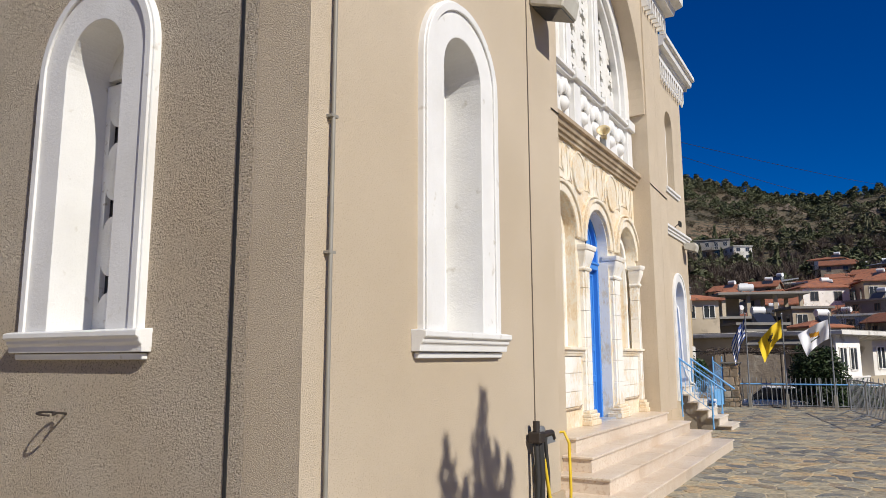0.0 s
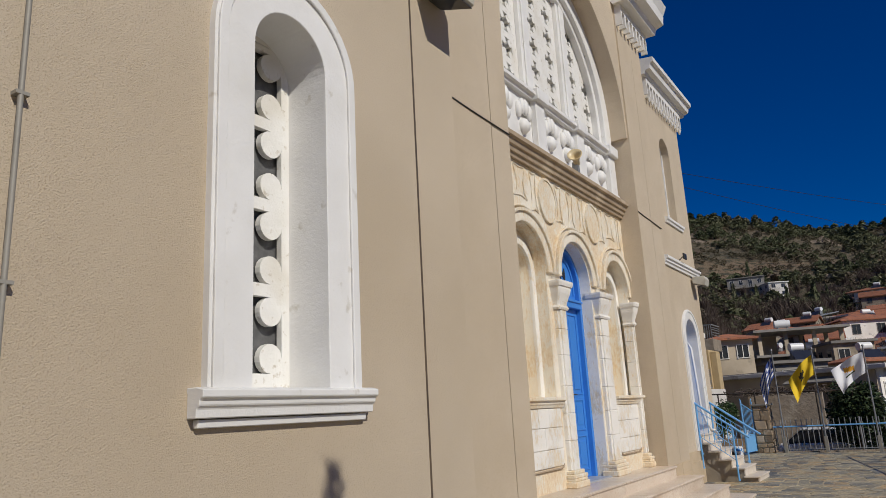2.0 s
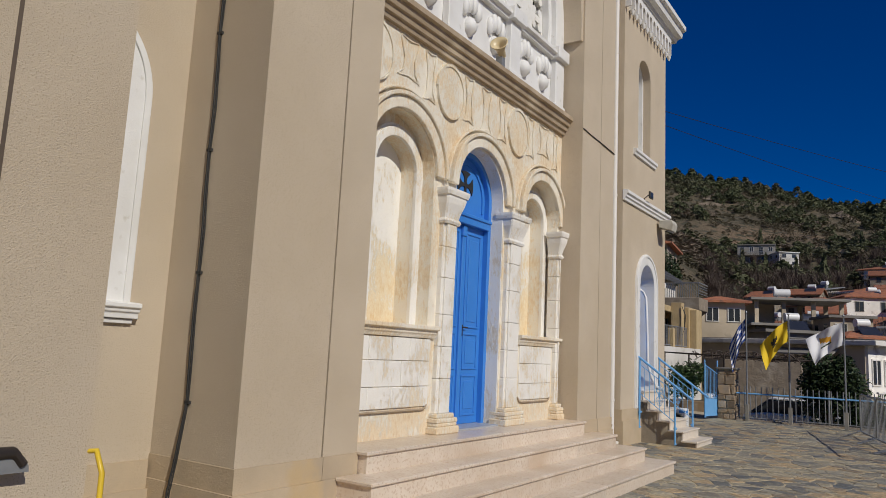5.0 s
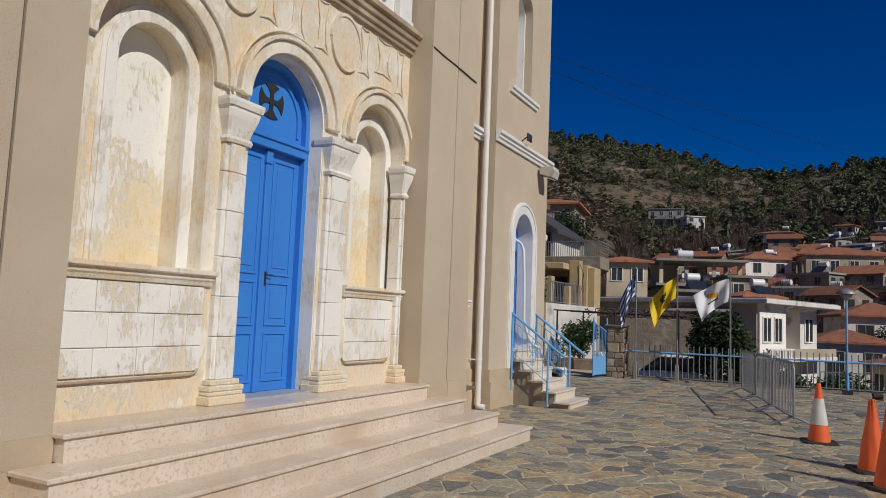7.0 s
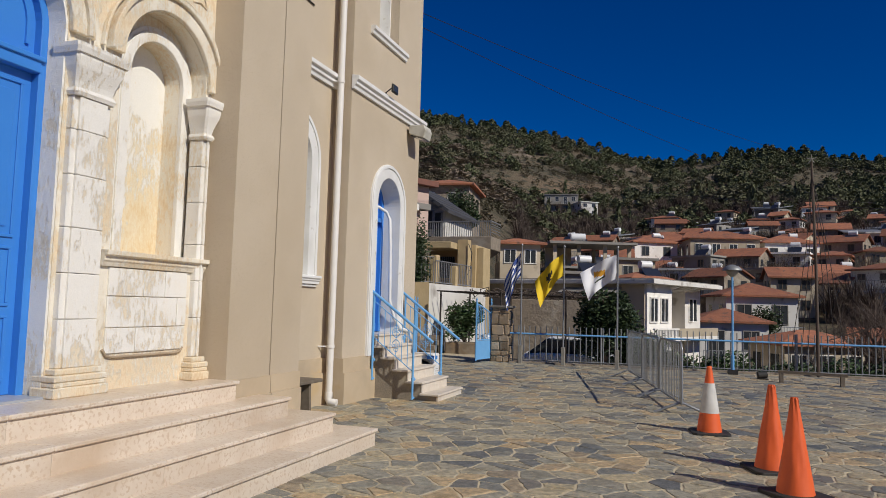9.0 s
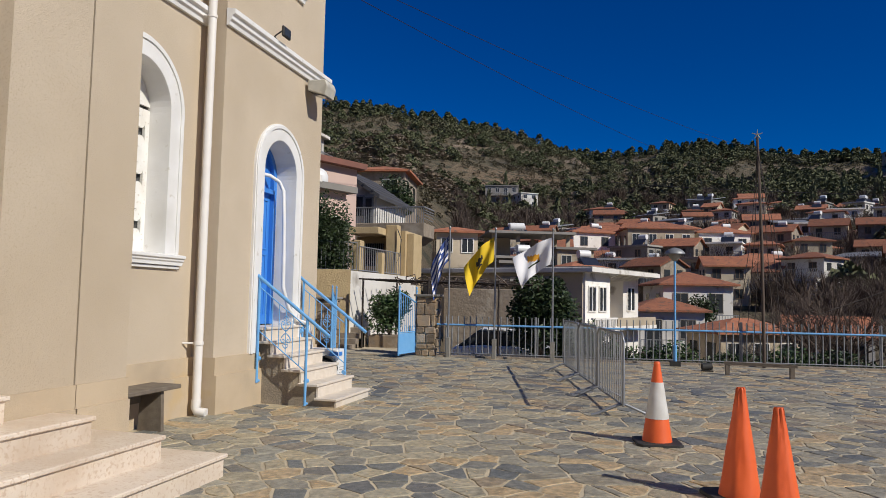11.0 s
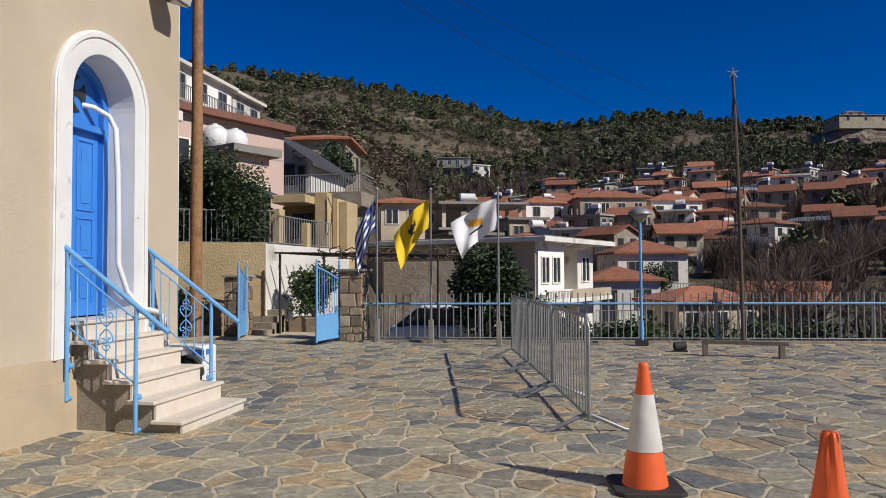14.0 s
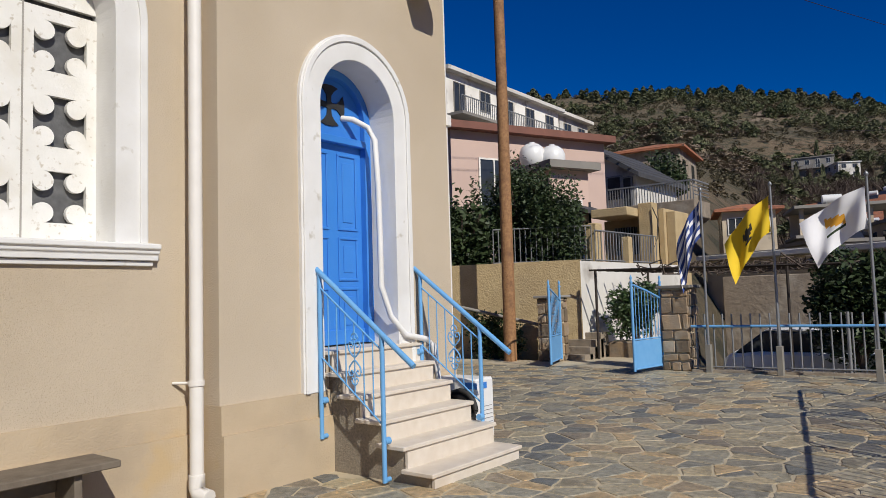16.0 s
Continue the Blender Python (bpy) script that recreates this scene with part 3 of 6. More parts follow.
for y0, y1 in ((-1.06, -0.67), (0.49, 0.97), (2.06, 2.275)):
    w = y1 - y0
    b = B()
    zs = [0.98, 1.36, 1.72, 2.08, 2.5, 2.86, 3.13]
    for z0, z1 in zip(zs, zs[1:]):
        box(b, PX - 0.1, PX + 0.06, y0 + 0.05, y1 - 0.05, z0 + 0.002, z1 - 0.002)
        box(b, PX + 0.055, PX + 0.085, y0 + 0.10, y1 - 0.10, z0 + 0.002, z1 - 0.002)
    part("pilaster", b, ASHLAR, wall_portal, "", 0.006)
    b = B()
    prof = [(3.13, 0.015), (3.16, 0.03), (3.19, 0.015), (3.19, 0.0), (3.24, 0.012), (3.30, 0.035), (3.36, 0.062), (3.42, 0.078), (3.455, 0.08), (3.455, 0.10), (3.50, 0.115), (3.53, 0.115)]
    rings = []
    for z, o in prof:
        xa, ya, yb = PX + 0.085 + o * 0.8, y0 + 0.05 - o * 0.75, min(y1 - 0.05 + o * 0.75, 2.278)
        rings.append([b.verts.new(p) for p in ((PX - 0.1, ya, z), (xa - 0.02, ya, z), (xa, ya + 0.02, z), (xa, yb - 0.02, z), (xa - 0.02, yb, z), (PX - 0.1, yb, z))])
    for r0, r1 in zip(rings, rings[1:]):
        for k in range(6):
            b.faces.new((r0[k], r0[(k + 1) % 6], r1[(k + 1) % 6], r1[k]))
    b.faces.new(rings[0][::-1])
    b.faces.new(rings[-1])
    part("capital", b, ASHLAR, wall_portal, "carved cushion capital")
    b = B()
    for z0, z1, o in ((0.76, 0.84, 0.07), (0.84, 0.88, 0.05), (0.88, 0.93, 0.055), (0.93, 0.98, 0.025)):
        box(b, PX - 0.1, PX + 0.085 + o, y0 + 0.04 - o, min(y1 - 0.04 + o, 2.277), z0, z1 + 0.001)
    part("pilaster_base", b, STONE, wall_portal, "", 0.01)
for y0, y1 in ((-2.64, -1.03), (0.955, 2.34)):
    b = B()
    mouldings(b, [(-0.2, 1.80), (0.03, 1.80), (0.045, 1.835), (0.06, 1.85), (0.065, 1.885), (0.10, 1.895), (0.10, 1.935), (-0.2, 1.95)], y0, min(y1, 2.27), PX)
    part("ledge", b, STONE, wall_portal, "moulded limestone ledge under a niche", 0.003)
b = B()
mouldings(b, [(-0.2, 5.1), (0.05, 5.1), (0.06, 5.15), (0.09, 5.16), (0.10, 5.22), (0.13, 5.23), (0.15, 5.30), (0.19, 5.31), (0.19, 5.37), (-0.2, 5.40)], -2.65, 2.28, PX)
mat_corn = mat("brown_stained_cornice", (0.42, 0.33, 0.23), (0.32, 0.24, 0.16), 5, 0.85, 0, 0.6, 25, (0.60, 0.50, 0.36), 1.4)
part("cornice", b, mat_corn, wall_portal, "brown-stained moulded stone cornice")
for yc in (-0.93, 0.80, -2.35):
    b = B()
    prism(b, arc(yc, 4.72, 0.27, 0, 360, 28)[:-1], "x", PX, PX + 0.02)
    arch_ring(b, yc, 0.27, 0.30, 4.72, 4.72, PX, PX + 0.035, legs=False)
    prism(b, arc(yc, 4.72, 0.285, 180, 360, 20) + arc(yc, 4.72, 0.272, 360, 180, 20), "x", PX, PX + 0.035)
    for v in b.verts:
        v.co.z = 4.72 + (v.co.z - 4.72) * 1.15
    part("medallion", b, STONE, wall_portal, "round carved frieze medallion")
for yc, w in ((-1.76, 1), (-1.35, 0.6), (-0.5, 0.6), (-0.07, 0.7), (0.36, 0.6), (1.2, 0.6), (1.63, 1), (2.03, 0.5)):
    b = B()
    for s in (-1, 1):
        tube(b, [(PX + 0.005, yc + s * 0.17 * w, 5.06), (PX + 0.012, yc + s * 0.14 * w, 4.95), (PX + 0.012, yc + s * 0.09 * w, 4.82), (PX + 0.012, yc + s * 0.11 * w, 4.68 - 0.1 * (w < 0.9)), (PX + 0.005, yc + s * 0.20 * w, 4.60 - 0.12 * (w < 0.9))], 0.008, 5)
    tube(b, [(PX + 0.005, yc - 0.17 * w, 5.06), (PX + 0.012, yc, 5.03), (PX + 0.005, yc + 0.17 * w, 5.06)], 0.008, 5)
    tube(b, [(PX + 0.005, yc - 0.20 * w, 4.60 - 0.12 * (w < 0.9)), (PX + 0.01, yc, 4.63 - 0.12 * (w < 0.9)), (PX + 0.005, yc + 0.20 * w, 4.60 - 0.12 * (w < 0.9))], 0.008, 5)
    part("frieze_carving", b, STONE, wall_portal, "raised carved scroll line")
# dado of ashlar blocks
rng = random.Random(5)
for y0, y1, cuts in ((-2.60, -1.10, 4), (1.06, 2.05, 3)):
    for row, (z0, z1) in enumerate(((1.06, 1.28), (1.28, 1.55), (1.55, 1.795))):
        edges = [y0] + sorted(y0 + (y1 - y0) * (i + (0.5 if row == 1 else 0.15) + rng.uniform(-0.15, 0.15)) / cuts for i in range(1, cuts)) + [y1]
        for a, c in zip(edges, edges[1:]):
            b = B()
            box(b, PX - 0.02, PX + 0.014 + rng.uniform(0, 0.006), a + 0.003, c - 0.003, z0 + 0.003, z1 - 0.003)
            part("block", b, ASHLAR, wall_portal, "", 0.005)
    b = B()
    tube(b, [(PX + 0.01, y0 - 0.02, 1.10), (PX + 0.014, y0 + 0.02, 1.045), (PX + 0.014, y0 + 0.10, 1.03), (PX + 0.014, y1 - 0.10, 1.03), (PX + 0.014, y1 - 0.05, 1.045), (PX + 0.01, y1 - 0.02, 1.08)], 0.013, 6)
    part("dado_moulding", b, mat_corn, wall_portal, "dark curved moulding line under the dado")

# white screen and balustrade in the great arch
wall_screen = thing("window_great_arch", "white great arched window with pierced crosses and balustrade", "window", kind="structure")
b = B()
for bay in (-1.72, -0.185, 1.35):
    for c in (-0.3, 0.3):
        for r in range(8):
            cross_cell(b, bay + c, 6.62 + r * 0.42, 0.6, 0.42, 0.34, 0.34, 0.42)
box(b, 0.34, 0.42, -2.65, -2.32, 5.4, 9.9)
box(b, 0.34, 0.42, 1.95, 2.28, 5.4, 9.9)
for y0 in (-1.12, 0.415):
    box(b, 0.34, 0.42, y0, y0 + 0.335, 5.4, 9.9)
box(b, 0.34, 0.42, -2.32, 1.95, 5.4, 6.41)
part("pierced_panel", b, PEEL, wall_screen, "white screen pierced with flared crosses")
b = B()
box(b, 0.2, 0.25, -2.6, 2.25, 6.3, 9.9)
part("pane", b, MESHGLASS, wall_screen)
for y in (-0.95, 0.585):
    b = B()
    box(b, 0.42, 0.50, y - 0.16, y + 0.16, 6.4, 9.6)
    box(b, 0.50, 0.53, y - 0.09, y + 0.09, 6.4, 9.6)
    part("mullion", b, WHITE, wall_screen, bevel=0.008)
b = B()
arch_ring(b, -0.185, 2.12, 2.41, 6.4, 6.75, 0.42, 0.62, 40)
arch_ring(b, -0.185, 2.02, 2.12, 6.4, 6.75, 0.42, 0.54, 40)
part("arch_band", b, WHITE, wall_screen, "white moulded arch band", 0.008)
b = B()
mouldings(b, [(-0.3, 6.24), (0.02, 6.24), (0.035, 6.28), (0.08, 6.30), (0.08, 6.35), (0.0, 6.40), (-0.3, 6.40)], -2.645, 2.275, PX)
box(b, 0.40, PX - 0.05, -2.645, 2.275, 5.4, 6.24)
part("balustrade", b, WHITE, wall_screen, "white carved balustrade")
for y in (-2.4, -0.95, 0.585, 2.05):
    b = B()
    box(b, PX - 0.05, PX + 0.05, y - 0.15, y + 0.15, 5.4, 6.25)
    box(b, PX - 0.05, PX + 0.12, y - 0.19, y + 0.19, 6.23, 6.42)
    box(b, PX - 0.05, PX + 0.07, y - 0.17, y + 0.17, 5.4, 5.52)
    part("balustrade_pier", b, WHITE, wall_screen, bevel=0.01)
for y in (-2.0, -1.4, -0.5, 0.13, 1.0, 1.6):
    b = B()
    for i in range(4):
        lathe(b, [(0.02, 0), (0.055, 0.05), (0.06, 0.16), (0.03, 0.24)], 8, (PX - 0.03 + 0.012 * i, y - 0.14 + 0.085 * i, 5.95 - 0.07 * abs(i - 1.5)))
    lathe(b, [(0.02, 0), (0.09, 0.06), (0.11, 0.14), (0.07, 0.22), (0.03, 0.25)], 10, (PX - 0.04, y, 5.62))
    part("carved_swag", b, WHITE, wall_screen, "white carved swag")


# ---------- doors ----------
def panelled_leaf(parent, y0, y1, z0, z1, x, rows, cols):
    b = B()
    box(b, x - 0.05, x, y0, y1, z0, z1)
    leaf = part("leaf", b, BLUE, parent, "", 0.004)
    zz = z0 + 0.10
    for frac in rows:
        h = (z1 - z0 - 0.12) * frac
        wc = (y1 - y0 - 0.04) / cols
        for c in range(cols):
            ya, yb = y0 + 0.02 + wc * c + 0.07, y0 + 0.02 + wc * (c + 1) - 0.05
            b = B()
            for (p, q, r, s) in ((ya, yb, zz, zz + 0.025), (ya, yb, zz + h - 0.09, zz + h - 0.065), (ya, ya + 0.025, zz + 0.025, zz + h - 0.09), (yb - 0.025, yb, zz + 0.025, zz + h - 0.09)):
                box(b, x - 0.001, x + 0.014, p, q, r, s)
            box(b, x - 0.001, x + 0.009, ya + 0.07, yb - 0.07, zz + 0.08, zz + h - 0.15)
            part("panel", b, BLUE, leaf, "", 0.004)
        zz += h
    return leaf


def cross_ornament(parent, x, yc, zc, s, material):
    b = B()
    for k in range(4):
        a = k * 90
        prism(b, [(yc + r * math.cos(radians(a + d)), zc + r * math.sin(radians(a + d))) for r, d in ((0.16 * s, 42), (0.16 * s, -42), (0.45 * s, -17), (0.70 * s, -25), (0.95 * s, -33), (0.90 * s, -12), (0.90 * s, 12), (0.95 * s, 33), (0.70 * s, 25), (0.45 * s, 17))][::-1], "x", x, x + 0.012)
    prism(b, arc(yc, zc, 0.2 * s, 0, 360, 12)[:-1], "x", x, x + 0.014)
    part("cross_opening", b, material, parent, "dark flared cross in the fanlight")


door_1 = thing("door_1", "closed bright blue panelled double church door", "door", kind="structure")
b = B()
arch_ring(b, -0.10, 0.52, 0.602, ZP, 3.64, 0.28, 0.42)
box(b, 0.30, 0.43, -0.63, 0.43, 3.28, 3.40)
box(b, 0.38, 0.45, -0.66, 0.46, 3.37, 3.41)
part("door_frame", b, BLUE, door_1, bevel=0.006)
b = B()
arch_ring(b, -0.10, 0.578, 0.598, ZP + 0.02, 3.64, 0.421, PX - 0.004)
part("door_reveal", b, ASHLAR, door_1, "white plastered reveal")
b = B()
arch_plate(b, -0.10, 0.53, 3.40, 3.64, 0.31, 0.345)
fan = part("fanlight", b, BLUE, door_1, "blue boarded fanlight")
arch = B()
arch_ring(arch, -0.10, 0.43, 0.46, 3.5, 3.64, 0.345, 0.365)
part("fanlight_moulding", arch, BLUE, fan)
cross_ornament(fan, 0.346, -0.10, 3.80, 0.21, DARK)
panelled_leaf(door_1, -0.62, -0.105, ZP + 0.02, 3.28, 0.345, (0.24, 0.22, 0.54), 1)
panelled_leaf(door_1, -0.095, 0.42, ZP + 0.02, 3.28, 0.345, (0.24, 0.22, 0.54), 1)
b = B()
box(b, 0.34, 0.375, -0.135, -0.065, ZP + 0.02, 3.27)
box(b, 0.34, 0.39, -0.145, -0.055, 3.13, 3.27)
part("astragal", b, BLUE, door_1, "blue cover strip between the leaves", 0.006)
b = B()
tube(b, [(0.345, -0.03, 1.98), (0.385, -0.03, 1.98), (0.392, 0.04, 1.977)], 0.008, 6)
box(b, 0.345, 0.353, -0.047, -0.013, 1.87, 2.01)
part("handle", b, IRON, door_1, "dark iron lever handle")
b = B()
box(b, 0.25, PX + 0.05, -0.68, 0.48, ZP - 0.01, ZP + 0.018)
part("threshold", b, mat("blue_painted_threshold", (0.30, 0.34, 0.42), (0.42, 0.42, 0.42), 4, 0.4, 0, 0.1, 40), door_1, "worn painted stone threshold")

door_2 = thing("door_2", "closed blue panelled side door in a white arched surround", "door", kind="structure")
LX = TX - 0.36         # face of the side door's leaf
b = B()
arch_ring(b, SY, 0.485, 0.725, 0.69, 3.24, TX - 0.45, TX + 0.04)
arch_ring(b, SY, 0.655, 0.708, 0.69, 3.24, TX + 0.04, TX + 0.058)
part("door_surround", b, WHITE, door_2, "white painted arched surround", 0.005)
b = B()
arch_ring(b, SY, 0.405, 0.487, SZ, 3.24, LX - 0.05, LX + 0.07)
box(b, LX - 0.04, LX + 0.08, SY - 0.415, SY + 0.415, 3.0, 3.07)
part("door_frame", b, BLUE, door_2, bevel=0.005)
b = B()
arch_plate(b, SY, 0.415, 3.07, 3.24, LX - 0.04, LX)
fan = part("fanlight", b, BLUE, door_2, "blue boarded fanlight")
cross_ornament(fan, LX + 0.001, SY - 0.02, 3.38, 0.23, DARK)
panelled_leaf(door_2, SY - 0.405, SY + 0.405, SZ, 3.0, LX, (0.28, 0.27, 0.45), 2)
b = B()
box(b, LX - 0.01, LX + 0.02, SY - 0.405, SY + 0.405, SZ, SZ + 0.14)
part("kick_board", b, BLUE, door_2, "", 0.004)

# ---------- steps ----------
def step_block(parent, x1, y0, y1, z0, z1, xb, mat_t, mat_end, seglen=1.35):
    """One step: treads with a nosing, riser slabs, darker end slabs."""
    n = max(1, round((y1 - y0) / seglen))
    for i in range(n):
        a, c = y0 + (y1 - y0) * i / n, y0 + (y1 - y0) * (i + 1) / n
        b = B()
        box(b, xb, x1 + 0.025, a - (0.025 if i == 0 else -0.001), c + (0.025 if i == n - 1 else -0.001), z1 - 0.035, z1)
        part("tread", b, mat_t, parent, "", 0.008)
        b = B()
        box(b, x1 - 0.03, x1, a + (0.0 if i == 0 else 0.001), c - 0.001, z0, z1 - 0.035)
        part("riser", b, mat_t, parent)
    b = B()
    box(b, xb, x1 - 0.03, y0, y0 + 0.03, z0, z1 - 0.035)
    part("end_slab", b, mat_end, parent)
    b = B()
    box(b, xb, x1 - 0.03, y1 - 0.03, y1, z0, z1 - 0.035)
    part("end_slab", b, mat_end, parent)
    b = B()
    box(b, xb, x1 - 0.032, y0 + 0.03, y1 - 0.03, z0, z1 - 0.037)
    part("core", b, mat_end, parent)


steps = thing("entrance_steps", "four broad pinkish marble steps before the church portal", "steps")
for x1, y0, y1, z1, xb in ((1.06, -2.64, 2.30, 0.76, 0.30), (1.36, -2.93, 2.78, 0.57, 0.985), (1.67, -3.22, 3.18, 0.38, 0.985), (2.0, -3.53, 3.54, 0.19, 0.985)):
    step_block(steps, x1, y0, y1, z1 - 0.19, z1, xb, MARBLE, MARBLE)

stair = thing("side_stair", "short cream stone stair with pebbled sides at the side door", "stair")
zt = [0.125, 0.305, 0.485, 0.67, 0.85, 1.035]
xf = [1.42, 1.15, 0.90, 0.66, 0.45, 0.30]
for i in range(6):
    b = B()
    back = xf[i + 1] - 0.03 if i < 5 else TX - 0.36
    box(b, back, xf[i] + 0.025, 7.12 if i else 7.14, 8.42, zt[i] - 0.035, zt[i])
    part("tread", b, CREAM, stair, "", 0.006)
    b = B()
    box(b, xf[i] - 0.025, xf[i], 7.19, 8.40, (zt[i - 1] if i else 0) , zt[i] - 0.035)
    part("riser", b, CREAM, stair)
    b = B()
    box(b, TX - 0.05, xf[i] - 0.026, 7.20, 8.39, (zt[i - 1] - 0.036 if i else 0), zt[i] - 0.036)
    part("pebbled_core", b, PEBBLE, stair, "rough pebble-dashed stair side")


def stair_rail(name, y, label, low):
    t = thing(name, label, "railing", group="stair railings")
    top = lambda x: 1.765 - (x - 0.25) * 0.735
    b = B()
    tube(b, [(0.22, y, 1.79), (0.28, y, top(0.28)), (0.75, y, top(0.75)), (1.36, y, top(1.36))], 0.024, 10)
    part("handrail", b, RAIL, t)
    for x, zb in ((0.31, low[0]), (1.03, low[1])):
        b = B()
        tube(b, [(x, y, zb), (x, y, top(x))], 0.02, 8)
        tube(b, [(x, y, zb + 0.02), (x, y + (0.06 if y < 7.5 else -0.06), zb + 0.02)], 0.02, 8)
        tube(b, [(x, y, zb + 0.32), (x, y + (0.06 if y < 7.5 else -0.06), zb + 0.32)], 0.03, 8)
        part("post", b, RAIL, t)
    b = B()
    tube(b, [(0.31, y, top(0.31) - 0.13), (1.03, y, top(1.03) - 0.13)], 0.008, 6)
    tube(b, [(0.31, y, top(0.31) - 0.72), (1.03, y, top(1.03) - 0.72)], 0.008, 6)
    part("flat_bar", b, RAIL, t)
    for k in range(1, 7):
        if k == 4:
            continue
        x = 0.31 + 0.72 * k / 7
        b = B()
        tube(b, [(x, y, top(x) - 0.72), (x, y, top(x) - 0.13)], 0.006, 6)
        part("baluster", b, RAIL, t)
    b = B()
    x = 0.31 + 0.72 * 4 / 7
    zc = top(x) - 0.43
    for s in (-1, 1):
        for d in (-1, 1):
            curl = [(0.004, 0.0), (0.030, 0.02), (0.062, 0.055), (0.072, 0.095), (0.055, 0.128), (0.028, 0.125), (0.018, 0.100), (0.030, 0.082), (0.045, 0.092)]
            tube(b, [(x + s * u, y, zc + d * (0.012 + v)) for u, v in curl], 0.0075, 5)
            hook = [(0.004, 0.215), (0.026, 0.20), (0.040, 0.175), (0.026, 0.155), (0.010, 0.165)]
            tube(b, [(x + s * u, y, zc + d * v) for u, v in hook], 0.0065, 5)
    tube(b, [(x, y, zc - 0.29), (x, y, zc + 0.30)], 0.006, 5)
    part("scroll", b, RAIL, t, "wrought scroll ornament")


stair_rail("stair_railing", 7.05, "light blue iron stair railing with scroll, pebbled stair side", (0.30, 0.03))
stair_rail("stair_railing", 8.40, "light blue iron stair railing with scroll beside air conditioner", (0.62, 0.03))

# air conditioner and its pipe
ac = thing("air_conditioner", "white outdoor air conditioner unit beside the side stair", "air conditioner")
b = B()
box(b, 0.28, 0.82, 8.62, 8.91, 0.06, 0.66)
part("casing", b, TANK, ac, "", 0.02)
b = B()
for k in range(7):
    box(b, 0.818, 0.822, 8.68, 8.87, 0.14 + 0.04 * k, 0.146 + 0.04 * k)
part("grille", b, GREYMETAL, ac, "thin louvre slots")
b = B()
tube(b, [(0.62 + 0.18 * math.cos(a * 0.5236), 8.613, 0.36 + 0.18 * math.sin(a * 0.5236)) for a in range(13)], 0.03, 6)
lathe_pts = arc(0.62, 0.36, 0.18, 0, 360, 20)[:-1]
prism(b, lathe_pts, "y", 8.60, 8.62)
part("fan_guard", b, RUBBER, ac)
b = B()
box(b, 0.68, 0.82, 8.612, 8.619, 0.56, 0.62)
box(b, 0.821, 0.826, 8.66, 8.78, 0.56, 0.62)
part("label_plate", b, BLUE, ac, "small blue maker's plate")
for x in (0.34, 0.70):
    b = B()
    box(b, x, x + 0.06, 8.64, 8.92, 0.0, 0.06)
    part("foot", b, GREYMETAL, ac)
b = B()
tube(b, [(LX, 7.76, 3.28), (LX + 0.1, 7.82, 3.26), (LX + 0.2, 7.92, 3.18), (LX + 0.25, 7.97, 3.05), (0.15, 7.985, 2.6), (0.17, 7.975, 2.1), (0.19, 7.96, 1.6), (0.25, 8.02, 1.3), (0.31, 8.16, 1.12), (0.36, 8.42, 1.06), (0.38, 8.50, 1.0), (0.40, 8.58, 0.5)], 0.03, 8)
solid("refrigerant_pipe", b, WHITE, "cream wrapped air conditioner pipe hanging from the door", "pipe")


# pipes, cables and fixtures on the walls
def downpipe(name, x, y, z1, r, material, label, brackets):
    t = thing(name, label, "pipe")
    b = B()
    tube(b, [(x, y, 0.12), (x, y, z1)], r, 12)
    tube(b, [(x, y, 0.2), (x, y, 0.1), (x + 0.02, y, 0.06), (x + 0.13, y + 0.02, 0.04)], r * 1.15, 12)
    part("pipe", b, material, t)
    for z in brackets:
        b = B()
        tube(b, [(x, y, z), (x, y, z + 0.04)], r * 1.18, 12)
        tube(b, [(x, y, z + 0.02), (x - 0.16, y - 0.1, z + 0.02)], 0.012, 6)
        part("bracket", b, material, t)
    return t


downpipe("downpipe", 0.105, 5.985, 9.6, 0.052, CABLEW, "thick white drainpipe against the church wall", (0.86, 4.95, 8.0))
t = thing("corner_drainpipe", "thin grey drainpipe on the tower corner", "pipe")
b = B()
tube(b, [(TX - 0.04, TY1 + 0.035, 0.0), (TX - 0.04, TY1 + 0.035, 4.9)], 0.024, 8)
part("pipe", b, CABLEW, t)
b = B()
box(b, TX - 0.09, TX + 0.01, TY1 + 0.001, TY1 + 0.09, 3.36, 3.49)
part("junction_box", b, CABLEW, t, "", 0.01)
b = B()
tube(b, [(WX + 0.03, YC + 0.15, 0.0), (WX + 0.03, YC + 0.16, 4.4), (WX + 0.03, YC + 0.17, 9.4)], 0.011, 8)
for z in (0.9, 2.3, 3.0, 4.3):
    box(b, WX, WX + 0.04, YC + 0.135, YC + 0.185, z, z + 0.014)
solid("conduit", b, LAMPGREY, "thin grey conduit on the roughcast wing corner", "pipe")
b = B()
box(b, 1.618, 1.64, YC - 0.006, YC + 0.001, 0.0, 9.5)
solid("trim_joint", b, DARK, "dark control joint in the wing side wall", "joint", kind="structure")
b = B()
box(b, WX - 0.002, WX + 0.003, -6.372, -6.355, 0.0, 9.5)
solid("trim_joint_front", b, RISER, "dark control joint in the wing front wall", "joint", kind="structure")
b = B()
pts = [(0.30, -4.057, 9.0)] + [(0.30 + 0.0022 * k + 0.008 * math.sin(k * 1.7), -4.045, 9.0 - k * 0.34) for k in range(1, 24)] + [(0.33, -4.08, 0.75), (0.30, -4.10, 0.5), (0.27, -4.10, 0.0)]
tube(b, pts, 0.010, 6)
